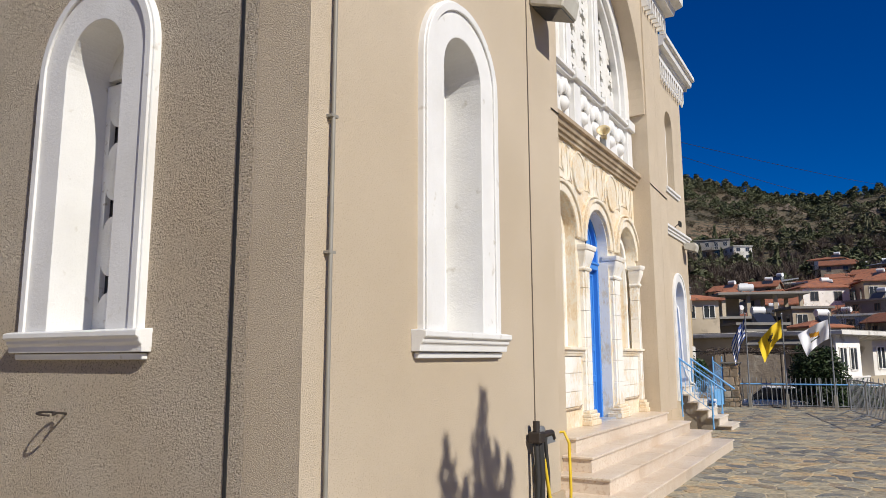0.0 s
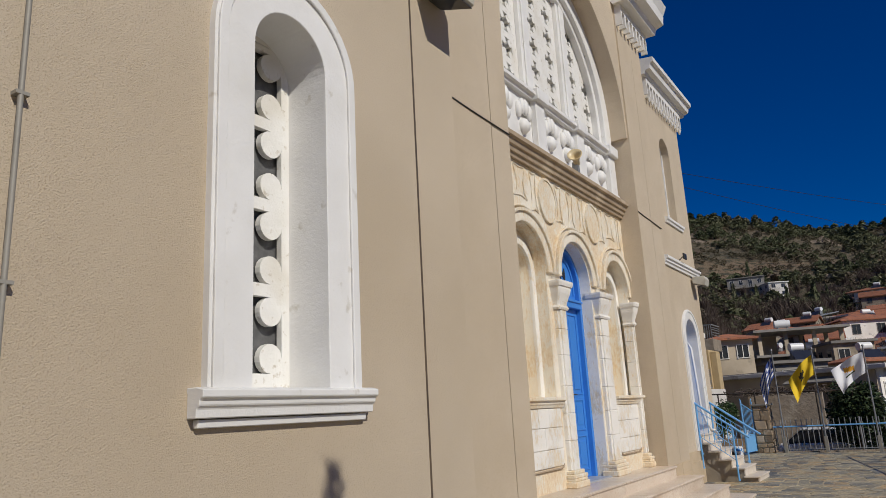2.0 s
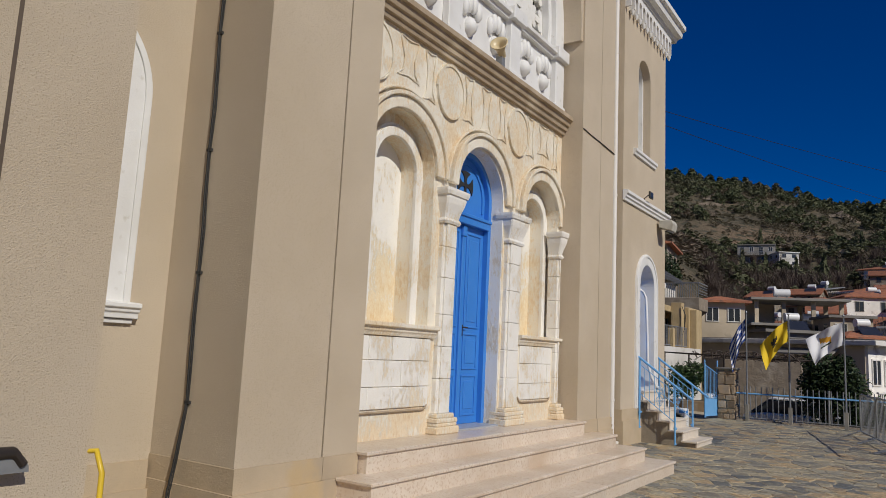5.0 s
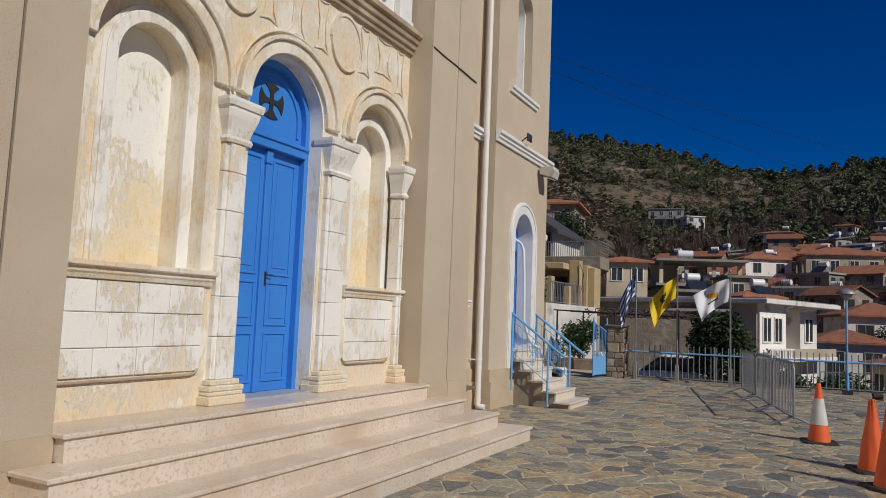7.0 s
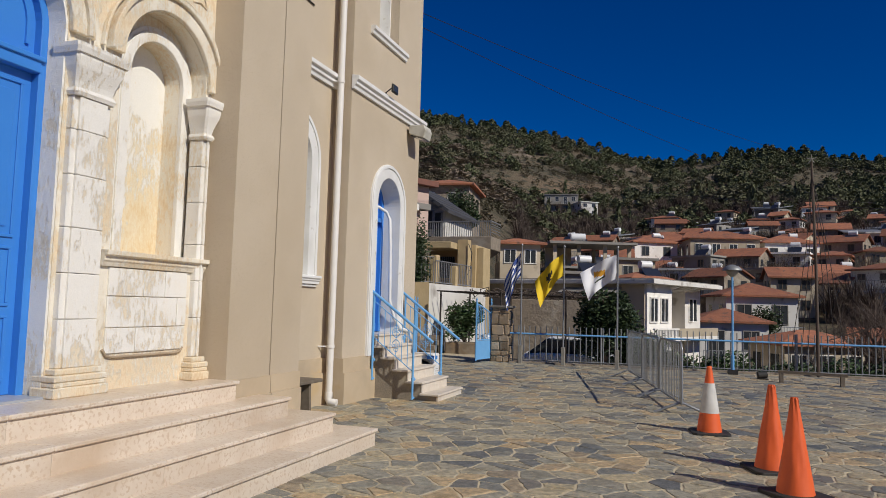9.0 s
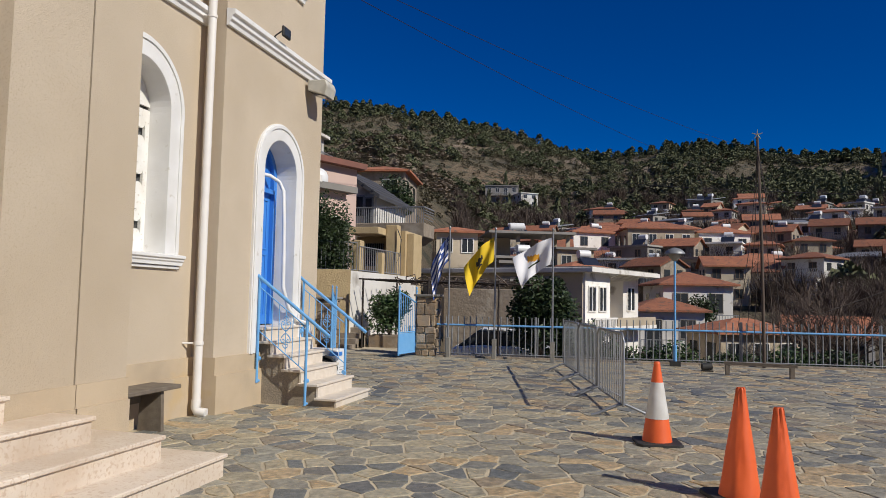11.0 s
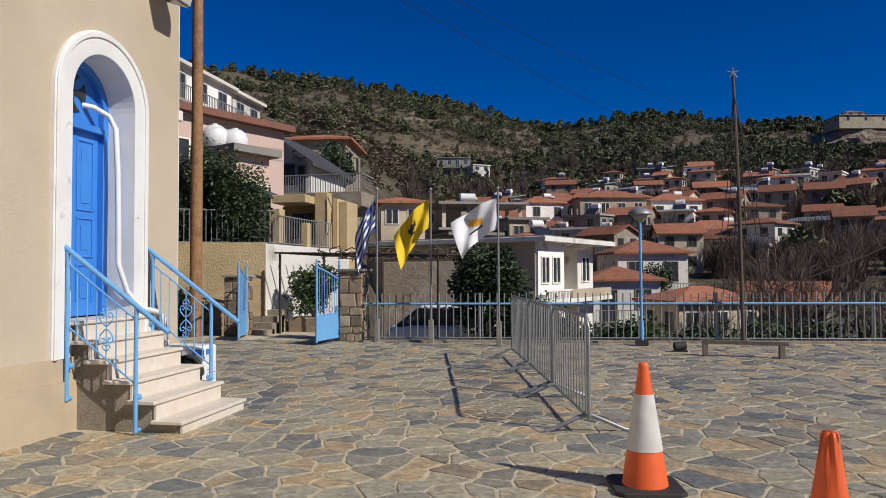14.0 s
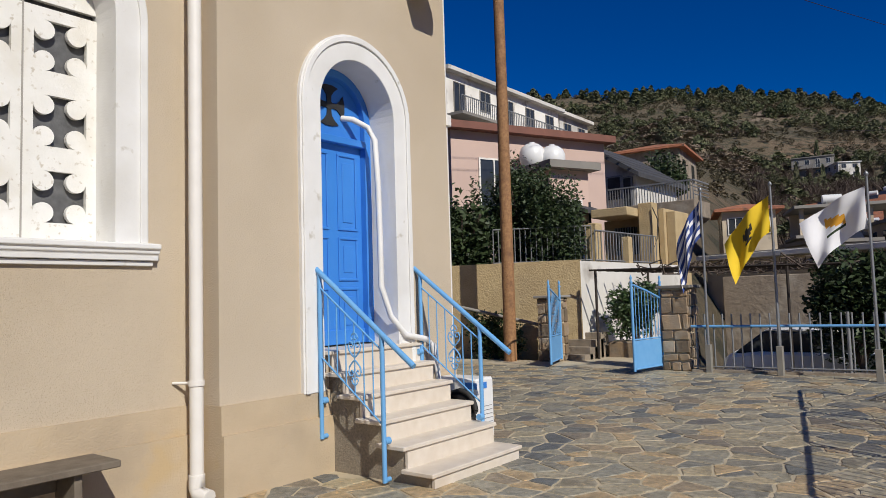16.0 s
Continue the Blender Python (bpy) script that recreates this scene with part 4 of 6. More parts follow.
tube(b, [(p[0] + 0.018 + 0.006 * math.sin(2.1 * k), p[1] + 0.004, p[2]) for k, p in enumerate(pts)], 0.007, 5)
for k in range(2, 24, 3):
    box(b, pts[k][0] - 0.022, pts[k][0] + 0.035, -4.052, -4.03, pts[k][2] - 0.012, pts[k][2] + 0.012)
solid("black_cable", b, RUBBER, "black cable bundle clipped down the pier side", "cable")
b = B()
tube(b, [(SX, -4.0, 5.12), (0.5, -4.045, 5.13), (GX + 0.005, -4.045, 5.15), (GX + 0.008, -3.5, 5.13), (GX + 0.008, -2.66, 5.12)], 0.01, 5)
solid("thin_cable", b, RUBBER, "thin dark cable across the pier", "cable")
b = B()
tube(b, [(GX + 0.008, 2.29, 5.18), (GX + 0.008, 2.6, 5.16), (GX + 0.008, 3.0, 5.15), (GX + 0.008, 3.64, 5.12)], 0.01, 5)
solid("thin_cable", b, RUBBER, "thin dark cable across the pier", "cable")


FLOOD = mat("weathered_cream_lamp", (0.56, 0.54, 0.47), (0.44, 0.42, 0.36), 6, 0.6, 0, 0.2, 40, (0.34, 0.31, 0.25), 5.0)


def wall_box_lamp(x, y, z, label):
    t = thing("wall_floodlight", label, "lamp", pose(x, y, z))
    b = B()
    prism(b, [(0.0, 0.0), (0.30, -0.10), (0.34, 0.06), (0.30, 0.16), (0.0, 0.16)], "y", -0.17, 0.17)
    part("housing", b, FLOOD, t, "", 0.015)
    b = B()
    prism(b, [(0.02, -0.012), (0.29, -0.105), (0.29, -0.112), (0.02, -0.02)], "y", -0.15, 0.15)
    part("lens", b, GLASS, t)


wall_box_lamp(WX, -6.12, 4.80, "weathered cream box floodlight on the wing wall")
wall_box_lamp(TX + 0.05, 8.50, 4.70, "weathered cream box floodlight at the tower corner")
t = thing("led_floodlight", "small black floodlight on the white band", "lamp")
b = B()
box(b, TX + 0.18, TX + 0.22, 7.18, 7.40, 5.14, 5.29)
part("housing", b, RUBBER, t, "", 0.01)
b = B()
box(b, TX + 0.22, TX + 0.224, 7.20, 7.38, 5.16, 5.27)
part("lens", b, GLASS, t)
b = B()
tube(b, [(TX + 0.08, 7.29, 5.09), (TX + 0.1, 7.14, 5.12), (TX + 0.19, 7.17, 5.20)], 0.012, 6)
part("bracket", b, RUBBER, t)
t = thing("loudspeaker", "small cream horn loudspeaker over the portal", "loudspeaker")
b = B()
M = pose(PX + 0.16, 0.02, 5.52, 0, 65, -75)
lathe(b, [(0.05, 0.0), (0.055, 0.10), (0.08, 0.16), (0.12, 0.22), (0.11, 0.225), (0.06, 0.15), (0.01, 0.10)], 16)
bmesh.ops.transform(b, matrix=M, verts=b.verts)
part("horn", b, CREAMPL, t)
b = B()
box(b, PX + 0.1, PX + 0.19, -0.04, 0.04, 5.37, 5.54)
part("bracket", b, GREYMETAL, t)
b = B()
tube(b, [(0.30, YC + 0.01, 1.47), (0.30, YC - 0.05, 1.48), (0.28, YC - 0.075, 1.475)] + [(0.24 + 0.055 * math.cos(a * 0.55), YC - 0.085 + 0.05 * math.sin(a * 0.55), 1.47 + 0.012 * math.sin(a * 0.3)) for a in range(12)], 0.007, 5)
solid("wall_hook", b, IRON, "rusty bent iron hook on the roughcast wall", "hook")
b = B()
tube(b, [(WX - 0.04, -5.86, 1.16), (WX + 0.03, -5.83, 1.17), (WX + 0.07, -5.82, 1.08), (WX + 0.075, -5.82, 0.7), (WX + 0.06, -5.84, 0.3), (WX + 0.09, -5.86, 0.01)], 0.013, 7)
solid("garden_hose", b, YHOSE, "yellow garden hose hanging by the wing corner", "hose")
t = thing("wall_tap", "old black valve cluster with hanging hoses on the wing wall", "tap")
b = B()
tube(b, [(WX + 0.03, -6.36, 0.0), (WX + 0.03, -6.36, 1.2)], 0.022, 8)
tube(b, [(WX + 0.03, -6.36, 1.2), (WX + 0.07, -6.40, 1.24), (WX + 0.07, -6.50, 1.24)], 0.03, 8)
part("standpipe", b, GREYMETAL, t, "grey standpipe")
b = B()
box(b, WX + 0.02, WX + 0.12, -6.55, -6.45, 1.15, 1.23)
tube(b, [(WX + 0.07, -6.50, 1.22), (WX + 0.07, -6.50, 1.31)], 0.028, 8)
tube(b, [(WX + 0.07, -6.48, 1.2), (WX + 0.07, -6.20, 1.20), (WX + 0.07, -6.16, 1.15)], 0.03, 8, 0.7)
valve = part("valve", b, IRON, t, "", 0.012)
b = B()
prism(b, arc(-6.22, 1.12, 0.085, 0, 180, 12), "x", WX + 0.05, WX + 0.075)
part("wheel", b, GREYMETAL, valve, "half-round grey valve wheel")
for y0, y1, r in ((-6.52, -6.53, 0.02), (-6.46, -6.42, 0.024), (-6.40, -6.46, 0.016), (-6.34, -6.28, 0.014)):
    b = B()
    tube(b, [(WX + 0.07, y0, 1.18), (WX + 0.085, (y0 * 2 + y1) / 3, 0.9), (WX + 0.06, y1, 0.45), (WX + 0.08, y1 + 0.03, 0.01)], r, 7)
    part("hose", b, RUBBER, t)
b = B()
tube(b, [(WX + 0.085, -6.40, 1.02), (WX + 0.10, -6.38, 0.85), (WX + 0.10, -6.28, 0.55), (WX + 0.12, -6.2, 0.02)], 0.014, 7)
part("yellow_hose", b, YHOSE, t, "yellow hose")

# hose reel before the window wall
t = thing("hose_reel", "black garden hose reel with grey crank before the church wall", "hose reel")
b = B()
for y in (-5.12, -4.98):
    prism(b, arc(0.22, 0.62, 0.22, 0, 360, 24)[:-1], "y", y, y + 0.02)
part("flange", b, RUBBER, t, "", 0.004)
b = B()
for k in range(5):
    tube(b, [(0.22 + 0.14 * math.cos(a * 0.5236), -5.085 + 0.024 * k, 0.62 + 0.14 * math.sin(a * 0.5236)) for a in range(13)], 0.012, 6)
part("coiled_hose", b, YHOSE, t)
b = B()
tube(b, [(0.22, -4.96, 0.62), (0.22, -4.93, 0.62), (0.36, -4.93, 0.66), (0.36, -4.86, 0.66)], 0.014, 6)
part("crank", b, GREYMETAL, t)
b = B()
tube(b, [(0.08, -5.05, 0.0), (0.22, -5.05, 0.62), (0.38, -5.05, 0.0)], 0.016, 6)
part("stand", b, RUBBER, t)

# wooden bench against the wall
t = thing("wooden_bench", "weathered low wooden bench against the church wall", "bench")
b = B()
box(b, 0.02, 0.40, 3.70, 5.25, 0.44, 0.485)
part("seat", b, WOOD, t, "", 0.006)
for y in (3.9, 4.98):
    b = B()
    prism(b, [(0.06, 0.0), (0.36, 0.0), (0.34, 0.44), (0.08, 0.44)], "y", y, y + 0.05)
    part("leg", b, WOOD, t, "", 0.004)
b = B()
box(b, 0.07, 0.10, 3.95, 4.98, 0.30, 0.44)
part("rail", b, WOOD, t, "", 0.004)

# ---------- square furniture ----------
def traffic_cone(x, y, h, sleeve, label, lean=(0, 0), rz=0):
    t = thing("traffic_cone", label, "traffic cone", pose(x, y, 0.0, lean[0], lean[1], rz), "cones on the square")
    b = B()
    s = 0.235
    prism(b, [(s - 0.05, -s), (s, -s + 0.05), (s, s - 0.05), (s - 0.05, s), (-s + 0.05, s), (-s, s - 0.05), (-s, -s + 0.05), (-s + 0.05, -s)], "z", 0, 0.035)
    part("base", b, RUBBER, t, "black rubber base", 0.006)
    b = B()
    prof = [(0.155, 0.035), (0.15, 0.06)] + [(0.15 - 0.115 * k / 8, 0.06 + (h - 0.1) * k / 8) for k in range(1, 9)] + [(0.034, h - 0.02), (0.028, h), (0.01, h)]
    lathe(b, prof, 24)
    if not sleeve:
        for v in b.verts:
            w = 0.008 * math.sin(7 * math.atan2(v.co.y, v.co.x) + 9 * v.co.z) * math.sin(6 * v.co.z + x)
            v.co.x += w
            v.co.y += 0.7 * w
    part("cone", b, ORANGE, t)
    if sleeve:
        b = B()
        r = lambda z: 0.15 - 0.115 * (z - 0.06) / (h - 0.1) + 0.004
        lathe(b, [(r(0.27), 0.27), (r(0.42), 0.42), (r(0.645), 0.645)], 24)
        part("sleeve", b, SLEEVE, t, "dirty white reflective sleeve")


traffic_cone(5.47, 6.24, 0.86, True, "orange traffic cone with dirty white reflective sleeve", rz=8)
traffic_cone(6.0, 4.22, 0.85, False, "plain crumpled orange traffic cone", (0.8, 0.6), 20)
traffic_cone(6.10, 3.23, 0.84, False, "plain orange traffic cone beside another", (-0.6, 0.4), 35)


def barrier():
    t = thing("crowd_barrier", "galvanised steel crowd barrier on flat feet", "barrier", pose(0, 0, 0), "crowd barriers in a row")
    L, h0, h1 = 1.90, 0.15, 1.07
    b = B()
    tube(b, [(0, 0, h0), (0, 0, h1 - 0.1), (0, 0.03, h1 - 0.03), (0, 0.1, h1), (0, L - 0.1, h1), (0, L - 0.03, h1 - 0.03), (0, L, h1 - 0.1), (0, L, h0)], 0.02, 8)
    tube(b, [(0, 0, h0), (0, L, h0)], 0.016, 8)
    part("frame", b, GALV, t)
    for k in range(1, 14):
        b = B()
        tube(b, [(0, L * k / 14, h0), (0, L * k / 14, h1)], 0.0085, 6)
        part("bar", b, GALV, t)
    for y in (0.05, L - 0.05):
        b = B()
        tube(b, [(-0.40, y, 0.018), (-0.34, y, 0.03), (-0.04, y, 0.16), (0.04, y, 0.16), (0.34, y, 0.03), (0.40, y, 0.018)], 0.021, 6)
        part("foot", b, GALV, t)
    return t


br = barrier()
br.matrix_basis = pose(5.11, 7.86, 0, 0, 0, 12)
copy_thing(br, pose(4.70, 9.78, 0, 0, 0, 12.5))
copy_thing(br, pose(4.28, 11.70, 0, 0, 0, 13))

# fence along the edge of the square
FA, FB = Vector((0.42, 15.95, 0)), Vector((30.0, 19.0, 0))
fdir = (FB - FA).normalized()
fence = thing("fence", "grey iron bar fence with a blue rail along the square", "fence")
b = B()
n0 = 90
for k in range(n0):
    p = FA + fdir * (0.08 + 0.155 * k)
    bb = B()
    tube(bb, [(p.x, p.y, 0.02), (p.x, p.y, 1.04)], 0.0155, 6)
    part("fence_bar", bb, GREYMETAL, fence)
for k in range(n0, 190):
    p = FA + fdir * (0.08 + 0.155 * k)
    tube(b, [(p.x, p.y, 0.02), (p.x, p.y, 1.04)], 0.0155, 5)
tagged(part("far_bars", b, GREYMETAL, fence), kind="stuff")
for z, r, m in ((0.82, 0.024, RAIL), (0.10, 0.014, GREYMETAL)):
    b = B()
    tube(b, [FA + Vector((0, -0.02, z)), FB + Vector((0, -0.02, z))], r, 8)
    part("rail", b, m, fence, "light blue rail" if m is RAIL else "")
for d in (2.5, 7.4, 10.5, 13.6, 18, 23, 28):
    p = FA + fdir * d
    b = B()
    tube(b, [(p.x, p.y, 0), (p.x, p.y, 1.05)], 0.028, 8)
    part("post", b, GREYMETAL, fence)
b = B()
q = fdir.cross(Vector((0, 0, 1))) * 0.13
prism(b, [(FA + q).to_2d(), (FB + q).to_2d(), (FB - q).to_2d(), (FA - q).to_2d()], "z", -0.4, 0.05)
solid("kerb", b, HSTONE, "low stone kerb under the fence", "kerb", kind="structure")


def stone_pillar(name, x, y, w, h, label):
    t = thing(name, label, "gate pillar", group="gate pillars")
    b = B()
    box(b, x - w / 2 + 0.03, x + w / 2 - 0.03, y - w / 2 + 0.03, y + w / 2 - 0.03, 0, h)
    part("core", b, MORTAR, t)
    rg = random.Random(int(x * 10) + 3)
    for face in range(4):
        z = 0.0
        while z < h - 0.06:
            hh = min(rg.uniform(0.13, 0.32), h - z)
            u = -w / 2
            while u < w / 2 - 0.04:
                ww = min(rg.uniform(0.13, 0.40), w / 2 - u)
                b = B()
                o = rg.uniform(0, 0.02)
                pr = [(u + 0.006 + rg.uniform(0, 0.035), z + 0.006), (u + ww * 0.55, z + 0.004 + rg.uniform(0, 0.02)), (u + ww - 0.008, z + 0.008 + rg.uniform(0, 0.035)), (u + ww - 0.006 - rg.uniform(0, 0.035), z + hh - 0.008), (u + ww * 0.4, z + hh - 0.004 - rg.uniform(0, 0.02)), (u + 0.008, z + hh - 0.006 - rg.uniform(0, 0.035))]
                prism(b, pr, "y", -w / 2 - o, -w / 2 + 0.04)
                bmesh.ops.transform(b, matrix=pose(x, y, 0, 0, 0, 90 * face), verts=b.verts)
                part("stone", b, PSTONE, t, "", 0.012)
                u += ww
            z += hh
    b = B()
    box(b, x - w / 2 - 0.06, x + w / 2 + 0.06, y - w / 2 - 0.06, y + w / 2 + 0.06, h, h + 0.06)
    part("cap", b, HGREY, t, "flat concrete cap", 0.012)


PSTONE = mat("warm_rubble_stone", (0.36, 0.24, 0.13), (0.24, 0.20, 0.155), 3.2, 0.85, 0, 0.8, 14, (0.42, 0.36, 0.28), 3.0, obj=0.5, dist=0.03)
stone_pillar("gate_pillar", 0.12, 16.2, 0.52, 1.52, "rubble stone gate pillar with concrete cap beside fence")
stone_pillar("gate_pillar", -3.05, 17.0, 0.5, 1.40, "rubble stone gate pillar with cap beside the wooden pole")


def gate(name, m, w, label):
    t = thing(name, label, "gate", m, "gate leaves")
    b = B()
    for x in (0, w):
        tube(b, [(x, 0, 0.06), (x, 0, 1.62)], 0.026, 8)
    tube(b, [(0, 0, 0.10), (w, 0, 0.10)], 0.02, 8)
    tube(b, [(0, 0, 0.62), (w, 0, 0.62)], 0.015, 8)
    tube(b, [(0, 0, 1.35), (w * 0.5, 0, 1.5), (w, 0, 1.62)], 0.02, 8)
    part("gate_frame", b, RAIL, t)
    b = B()
    box(b, 0.02, w - 0.02, -0.004, 0.004, 0.12, 0.60)
    part("sheet_panel", b, RAIL, t, "light blue sheet panel")
    for k in range(1, 9):
        b = B()
        x = w * k / 9
        tube(b, [(x, 0, 0.62), (x, 0, 1.37 + 0.24 * k / 9)], 0.008, 6)
        part("bar", b, RAIL, t)
    for x, z in ((0, 1.62), (w, 1.62)):
        b = B()
        lathe(b, [(0.02, 0), (0.035, 0.03), (0.012, 0.07), (0.028, 0.11), (0.002, 0.17)], 10, (x, 0, z))
        part("finial", b, RAIL, t)
    for i in range(4):
        b = B()
        xc = w * (i + 0.5) / 4
        tube(b, [(xc + 0.07 * math.cos(a * 0.63), 0, 0.72 + 0.07 * math.sin(a * 0.63)) for a in range(11)], 0.006, 5)
        part("ring", b, IRON if i % 2 else RAIL, t)


gate("gate_leaf", pose(-0.16, 16.0, 0, 0, 0, -98), 1.0, "open light blue iron gate leaf with scrolled bars")
gate("gate_leaf", pose(-2.72, 16.75, 0, 0, 0, -72), 1.15, "open light blue iron gate leaf by the wooden pole")


def flagpole(x, y, h, material, kind, label):
    t = thing("flagpole", label, "flag", group="flagpoles at the fence")
    b = B()
    tube(b, [(x, y, 0), (x, y, h)], 0.028, 8, 0.7)
    part("pole", b, GALV, t)
    b = B()
    lathe(b, [(0.01, 0), (0.03, 0.02), (0.035, 0.05), (0.005, 0.09)], 10, (x, y, h))
    part("finial", b, GALV, t)
    b = B()
    box(b, x - 0.05, x + 0.05, y - 0.05, y + 0.05, 0, 0.5)
    part("pole_base", b, LAMPGREY, t, "", 0.006)
    nu, nv = 24, 18
    b = B()
    W, H = {"stripes": (0.50, 0.66), "eagle": (0.80, 0.62), "island": (0.95, 0.64)}[kind]
    g = []
    for i in range(nu + 1):
        u = i / nu
        row = []
        for j in range(nv + 1):
            v = j / nv
            drop = {"stripes": 0.92, "eagle": 0.78, "island": 0.5}[kind]
            px = x - 0.03 - W * u * (1 - 0.25 * v * u)
            pz = h - 0.15 - (H + 0.10 * u) * v - drop * u ** 1.25
            py = y + 0.09 * math.sin(6.5 * u + 2.4 * v + x) * u ** 0.5 + 0.04 * math.sin(13 * u - 4 * v)
            row.append(b.verts.new((px, py, pz)))
        g.append(row)
    for i in range(nu):
        for j in range(nv):
            f = b.faces.new((g[i][j], g[i + 1][j], g[i + 1][j + 1], g[i][j + 1]))
            f.smooth = True
            u, v = (i + 0.5) / nu, (j + 0.5) / nv
            idx = 0
            if kind == "stripes":
                st = int(v * 9)
                idx = 1 if st % 2 == 0 else 0
                if u < 0.36 and v < 0.55:
                    idx = 0 if abs(u - 0.18) < 0.045 or abs(v - 0.275) < 0.06 else 1
            elif kind == "eagle":
                a, c = abs(u - 0.5) * 1.5, (v - 0.5) * 1.5
                idx = 1 if (a < 0.05 and abs(c) < 0.25) or (a < 0.2 and -0.2 < c + a * 0.9 - 0.1 < 0.07) or (a < 0.12 and 0.15 < c < 0.22) else 0
            else:
                a, c = u - 0.5, v - 0.42
                idx = 1 if abs(c + 0.5 * a) < 0.10 and abs(a) < 0.17 else (2 if abs(c - 0.24 - abs(a) * 0.25 * -1) < 0.028 and abs(a) < 0.17 else 0)
            f.material_index = idx
    ob = part("flag_cloth", b, {"stripes": [FLAGW, FLAGB], "eagle": [FLAGY, RUBBER], "island": [FLAGW, FLAGO, LEAFDARK]}[kind], t)
    return t


flagpole(0.74, 15.86, 3.25, None, "stripes", "flagpole with drooping blue and white striped flag")
flagpole(1.94, 15.78, 3.2, None, "eagle", "flagpole with drooping yellow flag bearing a dark emblem")
flagpole(3.40, 15.5, 3.15, None, "island", "flagpole with drooping white flag bearing an orange emblem")

t = thing("street_lamp", "light blue lamp post with a domed globe lamp", "street lamp")
b = B()
tube(b, [(6.22, 15.95, 0), (6.22, 15.95, 2.5)], 0.027, 10)
tube(b, [(6.22, 15.95, 0), (6.22, 15.95, 0.5)], 0.045, 10)
part("post", b, RAIL, t)
b = B()
lathe(b, [(0.05, 0), (0.13, 0.08), (0.15, 0.16), (0.12, 0.2)], 16, (6.22, 15.95, 2.48))
part("globe", b, LAMPGREY, t)
b = B()
lathe(b, [(0.24, 0.16), (0.23, 0.20), (0.15, 0.27), (0.03, 0.31)], 18, (6.22, 15.95, 2.48))
part("cap", b, GREYMETAL, t, "dull grey domed cap")
b = B()
box(b, 6.1, 6.34, 15.83, 16.07, 0, 0.12)
part("lamp_foot", b, RUBBER, t)

# low trestle and the light mast behind it
t = thing("low_trestle", "low dark timber trestle lying on the square", "bench")
b = B()
prism(b, [(7.1, 14.30), (8.45, 14.02), (8.47, 14.14), (7.12, 14.42)], "z", 0.22, 0.28)
part("plank", b, WOOD, t)
for x, y in ((7.17, 14.34), (8.36, 14.08)):
    b = B()
    box(b, x - 0.04, x + 0.04, y - 0.05, y + 0.07, 0, 0.22)
    part("leg", b, WOOD, t)
t = thing("decorated_mast", "slender rusty mast with a star top and wire strings", "mast")
b = B()
tube(b, [(8.25, 16.5, 0), (8.22, 16.5, 3), (8.15, 16.5, 5.5)], 0.042, 8, 0.7)
part("mast", b, BARK, t)
b = B()
for k in range(5):
    a = radians(90 + 72 * k)
    tube(b, [(8.15, 16.5, 5.56), (8.15 + 0.13 * math.cos(a), 16.5, 5.56 + 0.13 * math.sin(a))], 0.018, 5, 0.4)
part("star", b, LAMPGREY, t)
for k in range(6):
    a = 2 * math.pi * k / 6
    b = B()
    tube(b, [(8.15, 16.5, 5.2), (8.25 + 0.24 * math.cos(a), 16.5 + 0.36 * math.sin(a), 3.3), (8.25 + 0.6 * math.cos(a), 16.5 + 0.6 * math.sin(a), 0.7)], 0.008, 4)
    part("light_string", b, IRON, t)
t = thing("ground_spotlight", "small black spotlight on the paving", "lamp")
b = B()
tube(b, [(6.72, 14.9, 0.10), (6.92, 14.95, 0.12)], 0.08, 10)
part("housing", b, RUBBER, t)
b = B()
box(b, 6.7, 6.95, 14.85, 15.0, 0, 0.03)
part("stand", b, RUBBER, t)
b = B()
box(b, 11.75, 11.95, 16.88, 17.0, 0.40, 0.72)
box(b, 11.82, 11.87, 16.92, 17.0, 0, 0.40)
solid("meter_box", b, LAMPGREY, "grey metal meter box at the fence", "box")


def wood_pole(x, y, h, r, label):
    t = thing("utility_pole", label, "utility pole")
    b = B()
    tube(b, [(x, y, -1), (x + 0.02, y, h * 0.5), (x + 0.01, y, h)], r, 14, 0.75)
    part("pole", b, POLE, t)
    return t


wood_pole(-3.95, 16.6, 11.5, 0.15, "tall varnished pine utility pole by the gate")
wood_pole(15.2, 19.5, 6.5, 0.11, "dark timber utility pole beyond the fence")
for k, (p, q, sag) in enumerate((((-3.9, 16.6, 10.9), (26, 95, 15.5), 1.5), ((-3.9, 16.6, 11.3), (30, 95, 19.0), 1.5), ((15.2, 19.5, 4.3), (-18, 120, 26), 1.2), ((15.2, 19.5, 3.6), (8.6, 17.4, 0.9), 0.15))):
    b = B()
    p, q = Vector(p), Vector(q)
    tube(b, [p.lerp(q, i / 24) - Vector((0, 0, sag * 4 * (i / 24) * (1 - i / 24))) for i in range(25)], 0.012, 4)
    solid("overhead_wire", b, IRON, "thin overhead wire crossing the valley", "wire", "overhead wires")

# ---------- the land ----------
def interp(v, xs, ys):
    return float(np.interp(v, xs, ys))


CREST_A = [-60, -40, -19, -13, -9.8, -6, -3, 0, 3.4, 6, 8, 12.4, 19, 24, 30, 45, 60]
CREST_E = [15.7, 15.7, 14.6, 13.7, 13.0, 12.0, 11.1, 11.2, 11.9, 11.6, 11.2, 10.2, 9.5, 9.5, 9.0, 8.0, 7.5]


